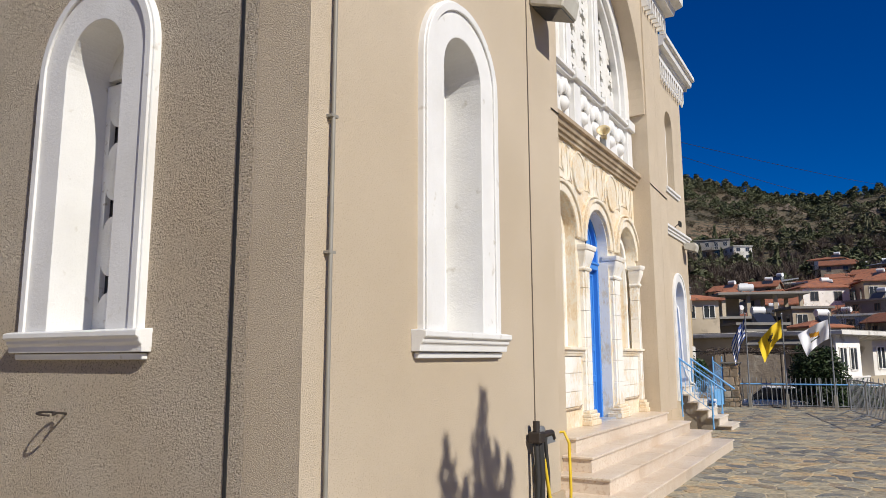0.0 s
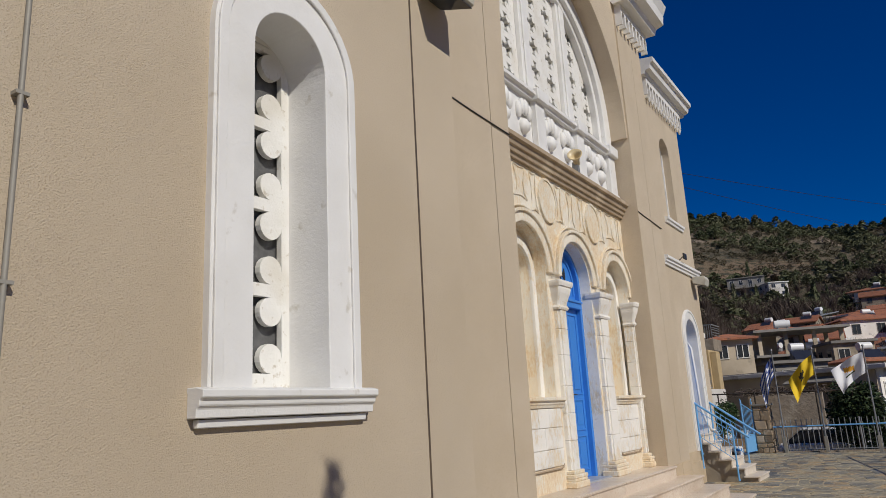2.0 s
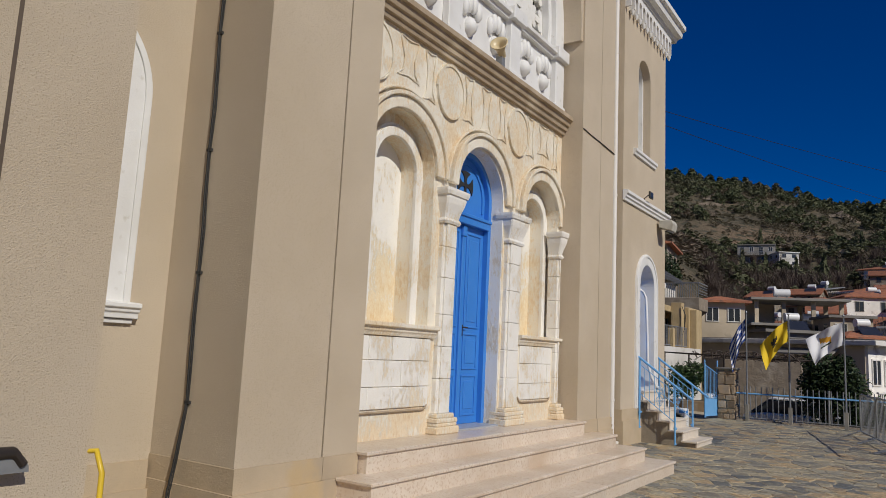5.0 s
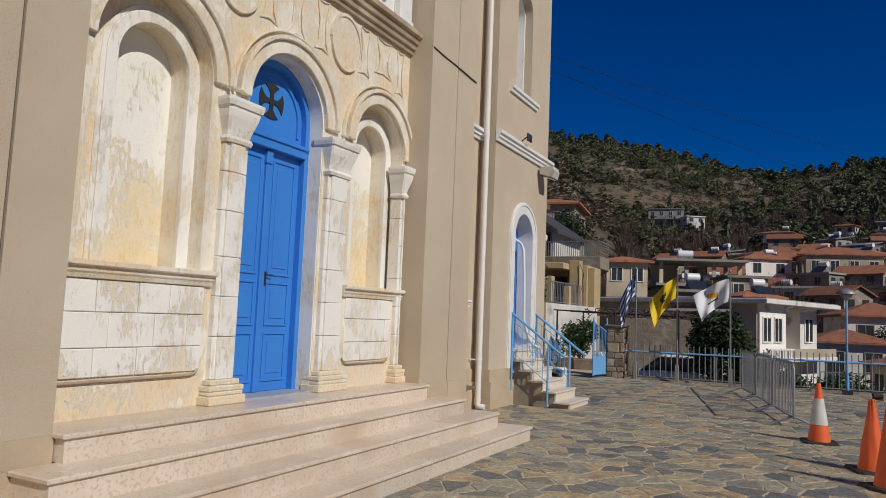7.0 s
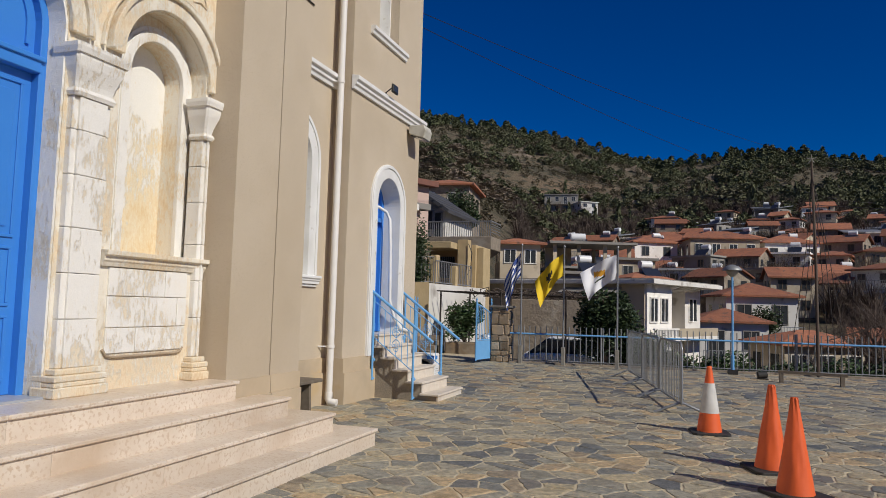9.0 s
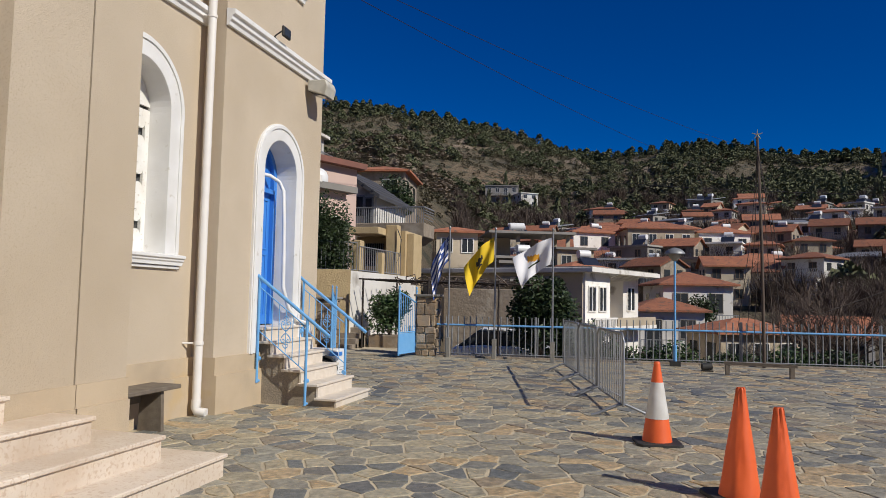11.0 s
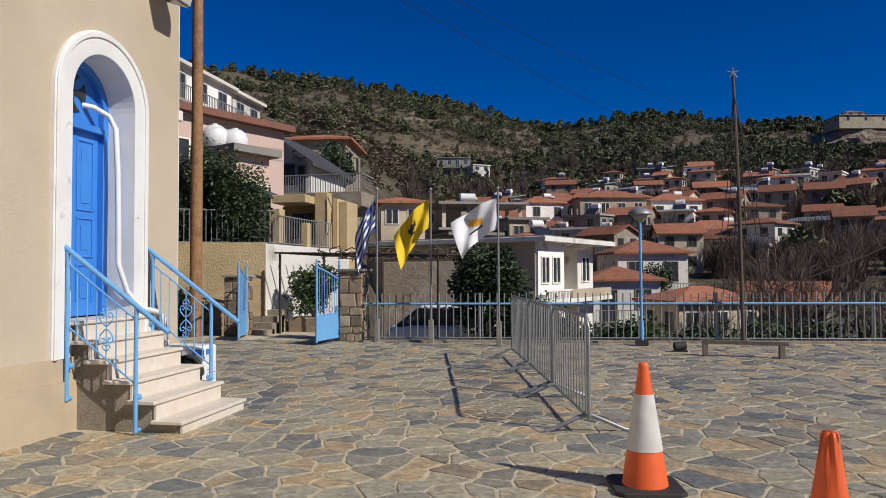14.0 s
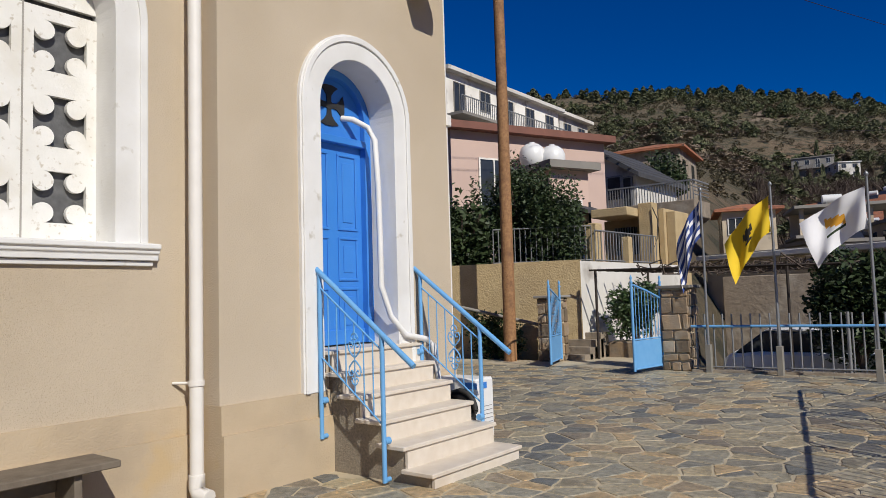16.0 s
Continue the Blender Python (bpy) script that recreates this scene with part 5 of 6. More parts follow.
def land(x, y):
    r, a = math.hypot(x - 5, y), math.degrees(math.atan2(x - 5, y))
    if y < 5 and r < 400:
        a = max(-60, min(60, a))
    crest = math.tan(radians(interp(a, CREST_A, CREST_E))) * 420 + 1.5
    right = interp(r, [0, 17.5, 22, 32, 50, 75, 110, 160, 230, 330, 420, 520, 900], [-0.4, -0.4, -3.0, -5.5, -5.0, 0.0, 6.0, 16.0, 31.0, 58.0 * crest / 86, crest, crest * 0.7, crest * 0.3])
    left = interp(r, [0, 17, 22, 30, 45, 70, 110, 230, 330, 420, 520, 900], [-0.4, -0.4, -0.3, 1.2, 5.0, 11, 19, 44, 71 * crest / 105, crest, crest * 0.75, crest * 0.3])
    w = min(1.0, max(0.0, (a + 21) / 11))
    w = w * w * (3 - 2 * w)
    z = left * (1 - w) + right * w
    rough = min(1.0, max(0.0, (r - 60) / 200))
    z += rough * (5 * noise.noise(Vector((x / 45, y / 45, 0))) + 2.2 * noise.noise(Vector((x / 14, y / 14, 3))))
    if y < 16.9 or y < 14:
        z = min(z, -0.4) if r < 120 else z
    return z


rs = [0, 8, 16.9, 18, 20, 23, 27, 32, 38, 45, 53, 62, 72, 84, 97, 111, 126, 142, 159, 177, 196, 216, 237, 259, 282, 306, 331, 357, 384, 405, 420, 440, 470, 520, 620, 800, 1200]
NA = 200
verts, faces = [], []
for r in rs:
    for k in range(NA):
        a = 2 * math.pi * k / NA
        x, y = 5 + r * math.sin(a), r * math.cos(a)
        verts.append((x, y, land(x, y) if r < 900 else -40))
for i in range(len(rs) - 1):
    for k in range(NA):
        j = (k + 1) % NA
        faces.append((i * NA + k, i * NA + j, (i + 1) * NA + j, (i + 1) * NA + k))
me = bpy.data.meshes.new("ground")
me.from_pydata(verts, [], faces)
me.materials.append(HILL)
for p in me.polygons:
    p.use_smooth = True
tagged(new("ground", me), "dry scrub hillside rising behind the village", "hillside", kind="structure")
# terrace walls and pale scars on the slope
rt = random.Random(11)
for k in range(26):
    az, r = rt.uniform(-20, 16), rt.uniform(215, 380)
    b = B()
    n = rt.randint(5, 9)
    up, dn = [], []
    for i in range(n + 1):
        a = radians(az + (i - n / 2) * rt.uniform(0.25, 0.5))
        x, y = 5 + r * math.sin(a), r * math.cos(a)
        z = land(x, y)
        hh = rt.uniform(0.8, 2.6) * math.sin(math.pi * (i + 0.3) / (n + 0.6))
        dn.append(b.verts.new((x, y - 1.2, z - 1)))
        up.append(b.verts.new((x, y - 0.2, z + hh)))
    for i in range(n):
        b.faces.new((dn[i], dn[i + 1], up[i + 1], up[i]))
    back = [b.verts.new(v.co + Vector((0, 3, 0))) for v in up]
    for i in range(n):
        b.faces.new((up[i], up[i + 1], back[i + 1], back[i]))
    solid("terrace_bank", b, ROCK, "pale rocky terrace bank on the scrub hillside", "rock", "terrace banks")


# ---------- houses ----------
WOODBR = mat("brown_shutter_wood", (0.13, 0.075, 0.045), (0.20, 0.16, 0.12), 2, 0.8, 0, 0, obj=0.5)
REDFASCIA = mat("red_brown_roof_edge", (0.24, 0.10, 0.07), (0.17, 0.075, 0.055), 2, 0.8, 0, 0.3, 12)


def house(x, y, z, w, d, h, rz, walls, roof, label, floors=2, balcony=False, tank=False, foot=6.0, group="village houses", bays=None, eave=0.4, far=False):
    """A village house: walls to below the ground, roof, windows with frames on the front, balcony, water tank."""
    t = thing("house", label, "house", pose(x, y, z, 0, 0, rz), group)
    b = B()
    box(b, -w / 2, w / 2, -d / 2, d / 2, -foot, h)
    part("wall", b, walls, t)
    b = B()
    if roof == "hip":
        o, rh = 0.45, min(w, d) * 0.22
        base = [(-w / 2 - o, -d / 2 - o), (w / 2 + o, -d / 2 - o), (w / 2 + o, d / 2 + o), (-w / 2 - o, d / 2 + o)]
        rl = max(0.2, (w - d) / 2)
        v = [b.verts.new((*p, h)) for p in base] + [b.verts.new((*p, h + 0.15)) for p in base] + [b.verts.new((-rl, 0, h + rh)), b.verts.new((rl, 0, h + rh))]
        b.faces.new(v[:4])
        for i in range(4):
            b.faces.new((v[i], v[(i + 1) % 4], v[4 + (i + 1) % 4], v[4 + i]))
        b.faces.new((v[4], v[5], v[9], v[8]))
        b.faces.new((v[5], v[6], v[9]))
        b.faces.new((v[6], v[7], v[8], v[9]))
        b.faces.new((v[7], v[4], v[8]))
        part("roof", b, TERRA, t, "orange clay tile roof")
    elif roof == "gable":
        rh_ = d * 0.24
        prism(b, [(-d / 2 - 0.45, h - 0.18), (0, h + rh_), (d / 2 + 0.45, h - 0.18), (d / 2 + 0.45, h - 0.02), (0, h + rh_ + 0.18), (-d / 2 - 0.45, h - 0.02)], "x", -w / 2 - 0.35, w / 2 + 0.35)
        part("roof", b, TERRA, t, "orange clay tile roof")
        b = B()
        prism(b, [(-d / 2, h), (d / 2, h), (0, h + rh_ - 0.02)], "x", -w / 2, w / 2)
        part("gable_wall", b, walls, t)
    elif roof == "shed":
        prism(b, [(-d / 2 - 0.5, h - 0.1), (-d / 2 - 0.5, h + 0.05), (d / 2 + 0.4, h + d * 0.22), (d / 2 + 0.4, h + d * 0.22 - 0.15)], "x", -w / 2 - 0.4, w / 2 + 0.4)
        part("roof", b, GREYMETAL, t, "sloping dark sheet roof")
    else:
        box(b, -w / 2 - 0.25, w / 2 + 0.25, -d / 2 - eave, d / 2 + 0.25, h, h + 0.25)
        part("roof", b, REDFASCIA if roof == "red" else HGREY if walls is not HWHITE else HWHITE, t, "red-brown roof edge" if roof == "red" else "flat concrete roof slab")
    nb = bays or max(2, int(w / 2.4))
    fh = h / floors
    for f in range(floors):
        for k in range(nb):
            xc = -w / 2 + w * (k + 0.5) / nb
            tall = balcony and k % 2 == 0
            z0, z1 = f * fh + (0.1 if tall else fh * 0.35), f * fh + fh * 0.80
            b = B()
            ww = min(0.40 if far else 0.55, w / nb * 0.26)
            box(b, xc - ww, xc + ww, -d / 2 - 0.03, -d / 2 + 0.02, z0, z1)
            win = part("window", b, GLASS, t)
            b = B()
            for p, q, r, s in ((-ww - 0.06, ww + 0.06, z1, z1 + 0.06), (-ww - 0.08, ww + 0.08, z0 - 0.06, z0), (-ww - 0.06, -ww, z0, z1), (ww, ww + 0.06, z0, z1), (-0.025, 0.025, z0, z1)):
                box(b, xc + p, xc + q, -d / 2 - 0.06, -d / 2 + 0.01, r, s)
            part("window_frame", b, WOODBR if far else HWHITE if walls is not HWHITE else HGREY, win)
    for k in range(2):
        yc = -d / 4 + k * d / 2
        for sx in (-1, 1):
            b = B()
            box(b, sx * w / 2 - 0.03, sx * w / 2 + 0.03, yc - 0.45, yc + 0.45, h - fh * 0.62, h - fh * 0.2)
            part("side_window", b, GLASS, t)
    if balcony:
        zb = (floors - 1) * fh
        b = B()
        box(b, -w / 2, w / 2, -d / 2 - 1.3, -d / 2, zb - 0.18, zb)
        bal = part("balcony", b, HGREY, t, "concrete balcony slab")
        b = B()
        n = int(w / 0.22)
        for k in range(n + 1):
            xx = -w / 2 + w * k / n
            box(b, xx - 0.02, xx + 0.02, -d / 2 - 1.28, -d / 2 - 1.24, zb, zb + 0.95)
        box(b, -w / 2, w / 2, -d / 2 - 1.29, -d / 2 - 1.23, zb + 0.93, zb + 0.99)
        part("balcony_railing", b, GREYMETAL, bal)
    if tank:
        b = B()
        tx = w * 0.2
        tube(b, [(tx - 0.6, 0, h + 1.5), (tx - 0.5, 0, h + 1.5), (tx + 0.5, 0, h + 1.5), (tx + 0.6, 0, h + 1.5)], 0.38, 12)
        tk = part("water_tank", b, TANK, t, "white cylindrical roof water tank")
        b = B()
        for dx in (-0.45, 0.45):
            box(b, tx + dx - 0.05, tx + dx + 0.05, -0.3, 0.3, h, h + 1.2)
        part("tank_stand", b, GREYMETAL, tk)
        b = B()
        prism(b, [(-1.7, h + 0.25), (-1.65, h + 0.25), (-0.6, h + 1.15), (-0.65, h + 1.15)], "x", tx - 0.9, tx + 0.9)
        part("solar_panel", b, SOLAR, t, "dark solar water panel")
    return t


def at_view(az, r):
    """Ground place at an azimuth and distance from the square."""
    a = radians(az)
    return 5 + r * math.sin(a), r * math.cos(a)

# near houses beyond the fence and up the street
def corner_house(m):
    """White house seen on its corner: projecting bay, deep loggia, flat roof on brackets."""
    t = thing("house", "white flat-roofed house with loggia and deep eaves behind the fence", "house", m, "village houses")
    L, W, h = 9.4, 10.5, 3.0
    for x0, x1, y0, nm, mt in ((0.0, 3.3, -0.7, "bay_wall", HWHITE), (3.3, 6.9, 1.3, "loggia_wall", HCREAM), (6.9, L, 0.0, "end_wall", HWHITE)):
        b = B()
        box(b, x0, x1, y0, W, -6, h)
        part(nm, b, mt, t)
    b = B()
    box(b, -0.06, 0.0, -0.55, W, -6, h - 0.02)
    part("side_render", b, HCREAM, t, "tan rendered side wall")
    b = B()
    box(b, -0.5, L + 0.35, -1.35, W + 0.3, h, h + 0.26)
    part("roof", b, HWHITE, t, "flat white roof slab", 0.02)
    b = B()
    box(b, -0.4, L + 0.25, -1.25, W + 0.2, h + 0.26, h + 0.32)
    part("roof_top", b, HGREY, t)
    for k in range(5):
        b = B()
        x = 3.3 + k * 0.9
        prism(b, [(-1.25, h), (1.3, h), (1.3, h - 0.34), (-0.7, h - 0.22)], "x", x - 0.12, x + 0.12)
        part("roof_beam", b, HWHITE, t)
    b = B()
    box(b, -0.1, L + 0.1, -1.2, 1.3, -0.22, 0.0)
    slab = part("balcony", b, HWHITE, t)
    b = B()
    for k in range(16):
        box(b, 0.1 + 0.2 * k, 0.2 + 0.2 * k, -1.15, -1.08, 0.0, 0.42)
    box(b, 0.0, 3.3, -1.18, -1.05, 0.42, 0.52)
    part("balustrade", b, HWHITE, slab)
    b = B()
    box(b, 3.3, L, -1.18, -1.05, 0.0, 0.5)
    part("parapet", b, HCREAM, slab)
    for x, y, w, z0, z1 in ((0.8, -0.7, 0.42, 0.9, 2.2), (2.2, -0.7, 0.42, 0.9, 2.2), (8.1, 0.0, 0.55, 0.9, 2.3)):
        b = B()
        box(b, x - w, x + w, y - 0.03, y + 0.02, z0, z1)
        win = part("window", b, GLASS, t)
        b = B()
        for p, q, r, v in ((-w - 0.08, -w, z0, z1), (w, w + 0.08, z0, z1), (-w - 0.08, w + 0.08, z1, z1 + 0.08), (-w - 0.1, w + 0.1, z0 - 0.08, z0), (-0.05, 0.05, z0, z1)):
            box(b, x + p, x + q, y - 0.07, y + 0.01, r, v)
        part("shutter_frame", b, HWHITE, win)
    b = B()
    box(b, 4.6, 5.5, 1.26, 1.32, 0.0, 2.2)
    part("loggia_door", b, HGREY, t)
    b = B()
    prism(b, [(-0.9, 2.4), (0.0, 2.75), (0.0, 2.82), (-0.9, 2.48)], "y", 0.8, 4.6)
    part("awning_sheet", b, HGREY, t, "thin sheet canopy on the side wall")


corner_house(pose(2.2, 38.0, 0.05, 0, 0, 68))
house(9.8, 62, -0.4, 5.6, 6.0, 3.3, 14, HWHITE, "hip", "white house with orange hipped roof behind the fence", 1, True, False, 7)
house(7.6, 57, -2.2, 5.0, 5.5, 3.0, 12, HWHITE, "hip", "low white house with orange hipped roof", 1, True, False, 7)
def frame_house(m):
    """Unfinished house: closed ground floor, open concrete frame above, roof tanks."""
    t = thing("house", "unfinished concrete frame house with roof tanks", "house", m, "village houses")
    w, d, h = 8.6, 6.0, 2.7
    b = B()
    box(b, -w / 2, w / 2, -d / 2, d / 2, -7, 0)
    part("wall", b, HGREY, t)
    for z in (0.0, h):
        b = B()
        box(b, -w / 2 - 0.5, w / 2 + 0.5, -d / 2 - 0.8, d / 2 + 0.3, z, z + 0.28)
        part("floor_slab", b, HGREY, t, "bare concrete slab", 0.02)
    for x in (-w / 2 + 0.2, -w / 6, w / 6, w / 2 - 0.2):
        for y in (-d / 2, d / 2 - 0.3):
            b = B()
            box(b, x - 0.2, x + 0.2, y, y + 0.3, 0.28, h)
            part("column", b, HCREAM, t)
    for x0, x1, z1 in ((-w / 2, -w / 6, h), (w / 6, w / 2, 1.3)):
        b = B()
        box(b, x0, x1, d / 2 - 0.5, d / 2 - 0.3, 0.28, z1)
        part("infill_wall", b, HCREAM, t)
    for x in (-2.6, 0.4, 2.6):
        b = B()
        box(b, x - 0.5, x + 0.5, -d / 2 - 0.03, -d / 2 + 0.02, -2.2, -0.9)
        part("window", b, GLASS, t)
    for x, z in ((-1.2, h + 1.0), (1.6, 1.1)):
        b = B()
        tube(b, [(x - 0.8, -1.0, z), (x - 0.7, -1.0, z), (x + 0.7, -1.0, z), (x + 0.8, -1.0, z)], 0.42, 14)
        tk = part("water_tank", b, TANK, t, "white cylindrical water tank")
        b = B()
        for dx in (-0.5, 0.5):
            box(b, x + dx - 0.05, x + dx + 0.05, -1.3, -0.7, z - 0.95, z - 0.3)
        part("tank_stand", b, GREYMETAL, tk)


frame_house(pose(-6.2, 78, 5.9, 0, 0, 20))
house(11.9, 46, -3.0, 5.2, 4.2, 2.7, 24, HCREAM, "hip", "low cream house with orange roof below the square", 1, False, False, 7, bays=3)
house(17.8, 50, -3.2, 5.0, 4.4, 2.8, -14, HWHITE, "gable", "low white house with orange roof below the square", 1, False, False, 7, bays=3)
house(-5.0, 62, 1.4, 4.6, 5, 3.2, 32, HGREY, "flat", "low grey flat-roofed house with white roof tank", 1, False, True, 7)
house(0.4, 66, 1.6, 3.6, 4, 2.8, 36, HCREAM, "hip", "small cream house with orange roof", 1, False, True, 7)
house(-1.1, 73, 3.6, 3.8, 5, 3.0, 24, HCREAM, "flat", "cream house with open loggia", 1, True, False, 7)
house(-1.5, 113, 9.0, 7.0, 6, 3.0, 28, HWHITE, "hip", "white village house with orange roof", 1, False, True)
house(8.9, 113, 8.6, 10.0, 7, 3.9, 14, HCREAM, "hip", "long cream village house with orange roof", 1, True, False)
house(18.3, 117, 8.2, 8.0, 7, 4.0, 16, HWHITE, "hip", "white village house with orange roof and balcony", 1, True, True)
house(-28.5, 231, 31.5, 6.0, 7, 4.6, 34, HWHITE, "flat", "bright white modern house on the slope", 2)
house(-37.0, 236, 33.0, 11, 9, 6.4, 8, HGREY, "flat", "grey terraced house on the slope", 2, True)
house(21.5, 97, 3.5, 10.0, 7, 3.0, 10, HWHITE, "hip", "long white village house with orange roof", 1, False, True)
house(46, 137, 9.5, 7, 7, 3.4, 12, HCREAM, "hip", "cream village house with orange roof", 1, True)
house(54, 146, 12.5, 8, 8, 4.2, 14, HWHITE, "hip", "white village house with orange roof", 1, True)
house(109, 288, 55.2, 26, 10, 2.7, 12, HCREAM, "flat", "pale long building on the hilltop rock", 1, foot=2, bays=4, far=True)
b = B()
bmesh.ops.create_icosphere(b, subdivisions=4, radius=1)
for v in b.verts:
    q = v.co.copy()
    v.co = Vector((109 + q.x * 21, 292 + q.y * 13, 47 + q.z * 8)) + q * 2.2 * noise.noise(q * 4) + q * 1.0 * noise.noise(q * 11)
solid("rock_outcrop", b, ROCK, "bare rocky knoll carrying the hilltop building", "rock")
house(104, 290, 58.2, 7, 7, 1.7, 12, HWHITE, "hip", "white hilltop building with tiled roof", 1)
house(-14.4, 53, 8.2, 4.6, 6, 3.0, 8, HSTONE, "hip", "small grey stone house with orange roof above the street", 1)
house(-7.6, 50, 4.1, 3.0, 4.4, 2.1, 20, HCREAM, "hip", "small white house with orange roof above the street", 1)
house(-10.87, 25.9, 2.4, 6.6, 6.5, 4.7, 66, HPINK, "red", "pink rendered house with red-brown roof edge behind the hedge", 1, False, False, 4, bays=2)
house(-6.9, 24.3, 0.4, 1.6, 1.6, 5.2, 66, HPINK, "flat", "narrow pink rendered outbuilding behind the hedge", 1, False, False, 2, bays=1)
for x, y, n, lb in ((-26.3, 44.5, 14.4, "long white house with railed balcony above the street"), (-26.5, 54.7, 4.8, "white house with railed balcony further up the street")):
    t = house(x + 0.8, y, 12.9, n, 8, 2.75, 90, HWHITE, "flat", lb, 1, True, True, 6, bays=5 if n > 9 else 2, eave=0.5)

for x, y, z in ((-7.5, 23.9, 6.25), (-6.95, 24.3, 6.15)):
    t = thing("water_tank", "round white water tank on a roof above the hedge", "water tank", group="roof water tanks")
    b = B()
    lathe(b, [(0.02, -0.44), (0.22, -0.42), (0.37, -0.30), (0.45, -0.12), (0.45, 0.12), (0.37, 0.30), (0.22, 0.42), (0.10, 0.44), (0.10, 0.49), (0.02, 0.49)], 20, (x, y, z))
    part("tank", b, TANK, t)
    b = B()
    lathe(b, [(0.30, -0.42), (0.34, -0.36), (0.30, -0.30)], 14, (x, y, z))
    part("stand", b, GREYMETAL, t)

DARKROOF = mat("dark_roof_sheet", (0.075, 0.075, 0.08), (0.05, 0.05, 0.055), 2, 0.7, 0, 0.3, 12)
# stone house with a sloping roof and a railed terrace above the lane
t = thing("house", "stone and white house with sloping dark roof above the lane", "house", group="village houses")
b = B()
prism(b, [(-10.8, 2.0), (-7.6, 2.0), (-7.6, 6.75), (-9.7, 8.1), (-10.8, 8.1)], "y", 33.0, 38.0)
part("wall", b, HWHITE, t)
b = B()
prism(b, [(-10.75, 5.1), (-9.1, 5.1), (-9.1, 7.55), (-9.7, 7.9), (-10.75, 7.9)], "y", 32.9, 33.02)
part("stone_facing", b, HSTONE, t, "rubble stone facing")
b = B()
prism(b, [(-10.9, 8.12), (-9.68, 8.12), (-7.15, 6.50), (-7.15, 6.70), (-9.62, 8.36), (-10.9, 8.36)], "y", 32.2, 38.3)
part("roof", b, DARKROOF, t, "sloping dark sheet roof")
for k in range(5):
    b = B()
    xx = -9.5 + 0.5 * k
    box(b, xx - 0.04, xx + 0.04, 32.14, 38.3, 8.26 - 0.332 * (k + 0.6) * 0.98 + 0.13, 8.26 - 0.332 * (k + 0.6) * 0.98 + 0.2)
    part("roof_batten", b, DARKROOF, t)
for x0, x1, z0, z1 in ((-10.6, -10.2, 5.1, 7.5), (-8.9, -8.3, 5.7, 6.7), (-8.15, -7.8, 5.1, 6.6)):
    b = B()
    box(b, x0, x1, 32.86, 33.0 if x0 > -9 else 32.9, z0, z1)
    win = part("window", b, GLASS, t)
    b = B()
    for p, q, r, s_ in ((x0 - 0.07, x0, z0, z1 + 0.07), (x1, x1 + 0.07, z0, z1 + 0.07), (x0, x1, z1, z1 + 0.07)):
        box(b, p, q, 32.84, 32.99, r, s_)
    part("window_frame", b, GREYMETAL, win)
t = thing("roof_terrace", "stone-faced concrete terrace with grey railing by the lane", "terrace", group="village houses")
b = B()
prism(b, [(-9.8, 4.1), (-4.9, 4.1), (-4.4, 4.45), (-4.4, 5.1), (-9.8, 5.1)], "y", 31.0, 36.9 - 4.0)
part("terrace_slab", b, HSTONE, t, "projecting stone-faced slab", 0.02)
b = B()
box(b, -9.6, -5.6, 31.9, 32.8, -1, 4.1)
part("wall", b, HGREY, t)
b = B()
box(b, -6.7, -6.0, 31.86, 31.92, 1.6, 3.5)
part("window", b, GLASS, t)
for k in range(46):
    b = B()
    x = -9.75 + 5.3 * k / 45
    box(b, x - 0.015, x + 0.015, 31.04, 31.07, 5.1, 5.85)
    part("railing_bar", b, GREYMETAL, t)
b = B()
box(b, -9.8, -4.4, 31.02, 31.09, 5.85, 5.91)
box(b, -4.46, -4.4, 31.09, 32.85, 5.85, 5.91)
for z in (5.3, 5.45, 5.6, 5.72):
    box(b, -4.45, -4.41, 31.09, 32.85, z, z + 0.03)
part("top_rail", b, GREYMETAL, t)

t = thing("ochre_gatehouse", "ochre rendered porch with columns and grilles by the lane", "porch")
for x0, y0, x1, y1, z0, z1, nm in ((-3.55, 19.7, -3.2, 20.05, 2.0, 3.3, "column"), (-3.22, 21.2, -2.98, 21.45, 2.0, 3.0, "column"), (-3.97, 24.3, -3.5, 24.72, 0.5, 4.28, "column"), (-3.3, 24.9, -3.0, 25.3, 0.5, 4.0, "column"), (-5.2, 23.5, -3.98, 25.0, 3.86, 4.13, "lintel"), (-5.4, 24.85, -3.98, 25.15, 0.0, 3.86, "back_wall"), (-3.5, 24.75, -3.3, 27.0, 0.0, 4.1, "side_wall")):
    b = B()
    box(b, x0, x1, y0, y1, z0, z1)
    part(nm, b, YELLOWW, t, "", 0.02)
b = B()
box(b, -5.0, -4.25, 24.8, 24.86, 2.7, 3.6)
part("window", b, GLASS, t)
b = B()
for k in range(9):
    tube(b, [(-4.98 + 0.09 * k, 24.77, 2.7), (-4.98 + 0.09 * k, 24.77, 3.6)], 0.014, 5)
part("grille", b, GREYMETAL, t)
b = B()
prism(b, [(-7.0, 4.7), (-5.2, 4.02), (-5.2, 4.14), (-7.0, 4.85)], "y", 23.3, 25.2)
part("side_roof", b, DARKROOF, t, "sloping dark sheet roof")
b = B()
tube(b, [(-3.48, 24.26, 4.1), (-3.3, 24.2, 3.7), (-3.35, 24.2, 3.1), (-3.5, 24.25, 2.8)], 0.016, 6)
part("cable", b, RUBBER, t)


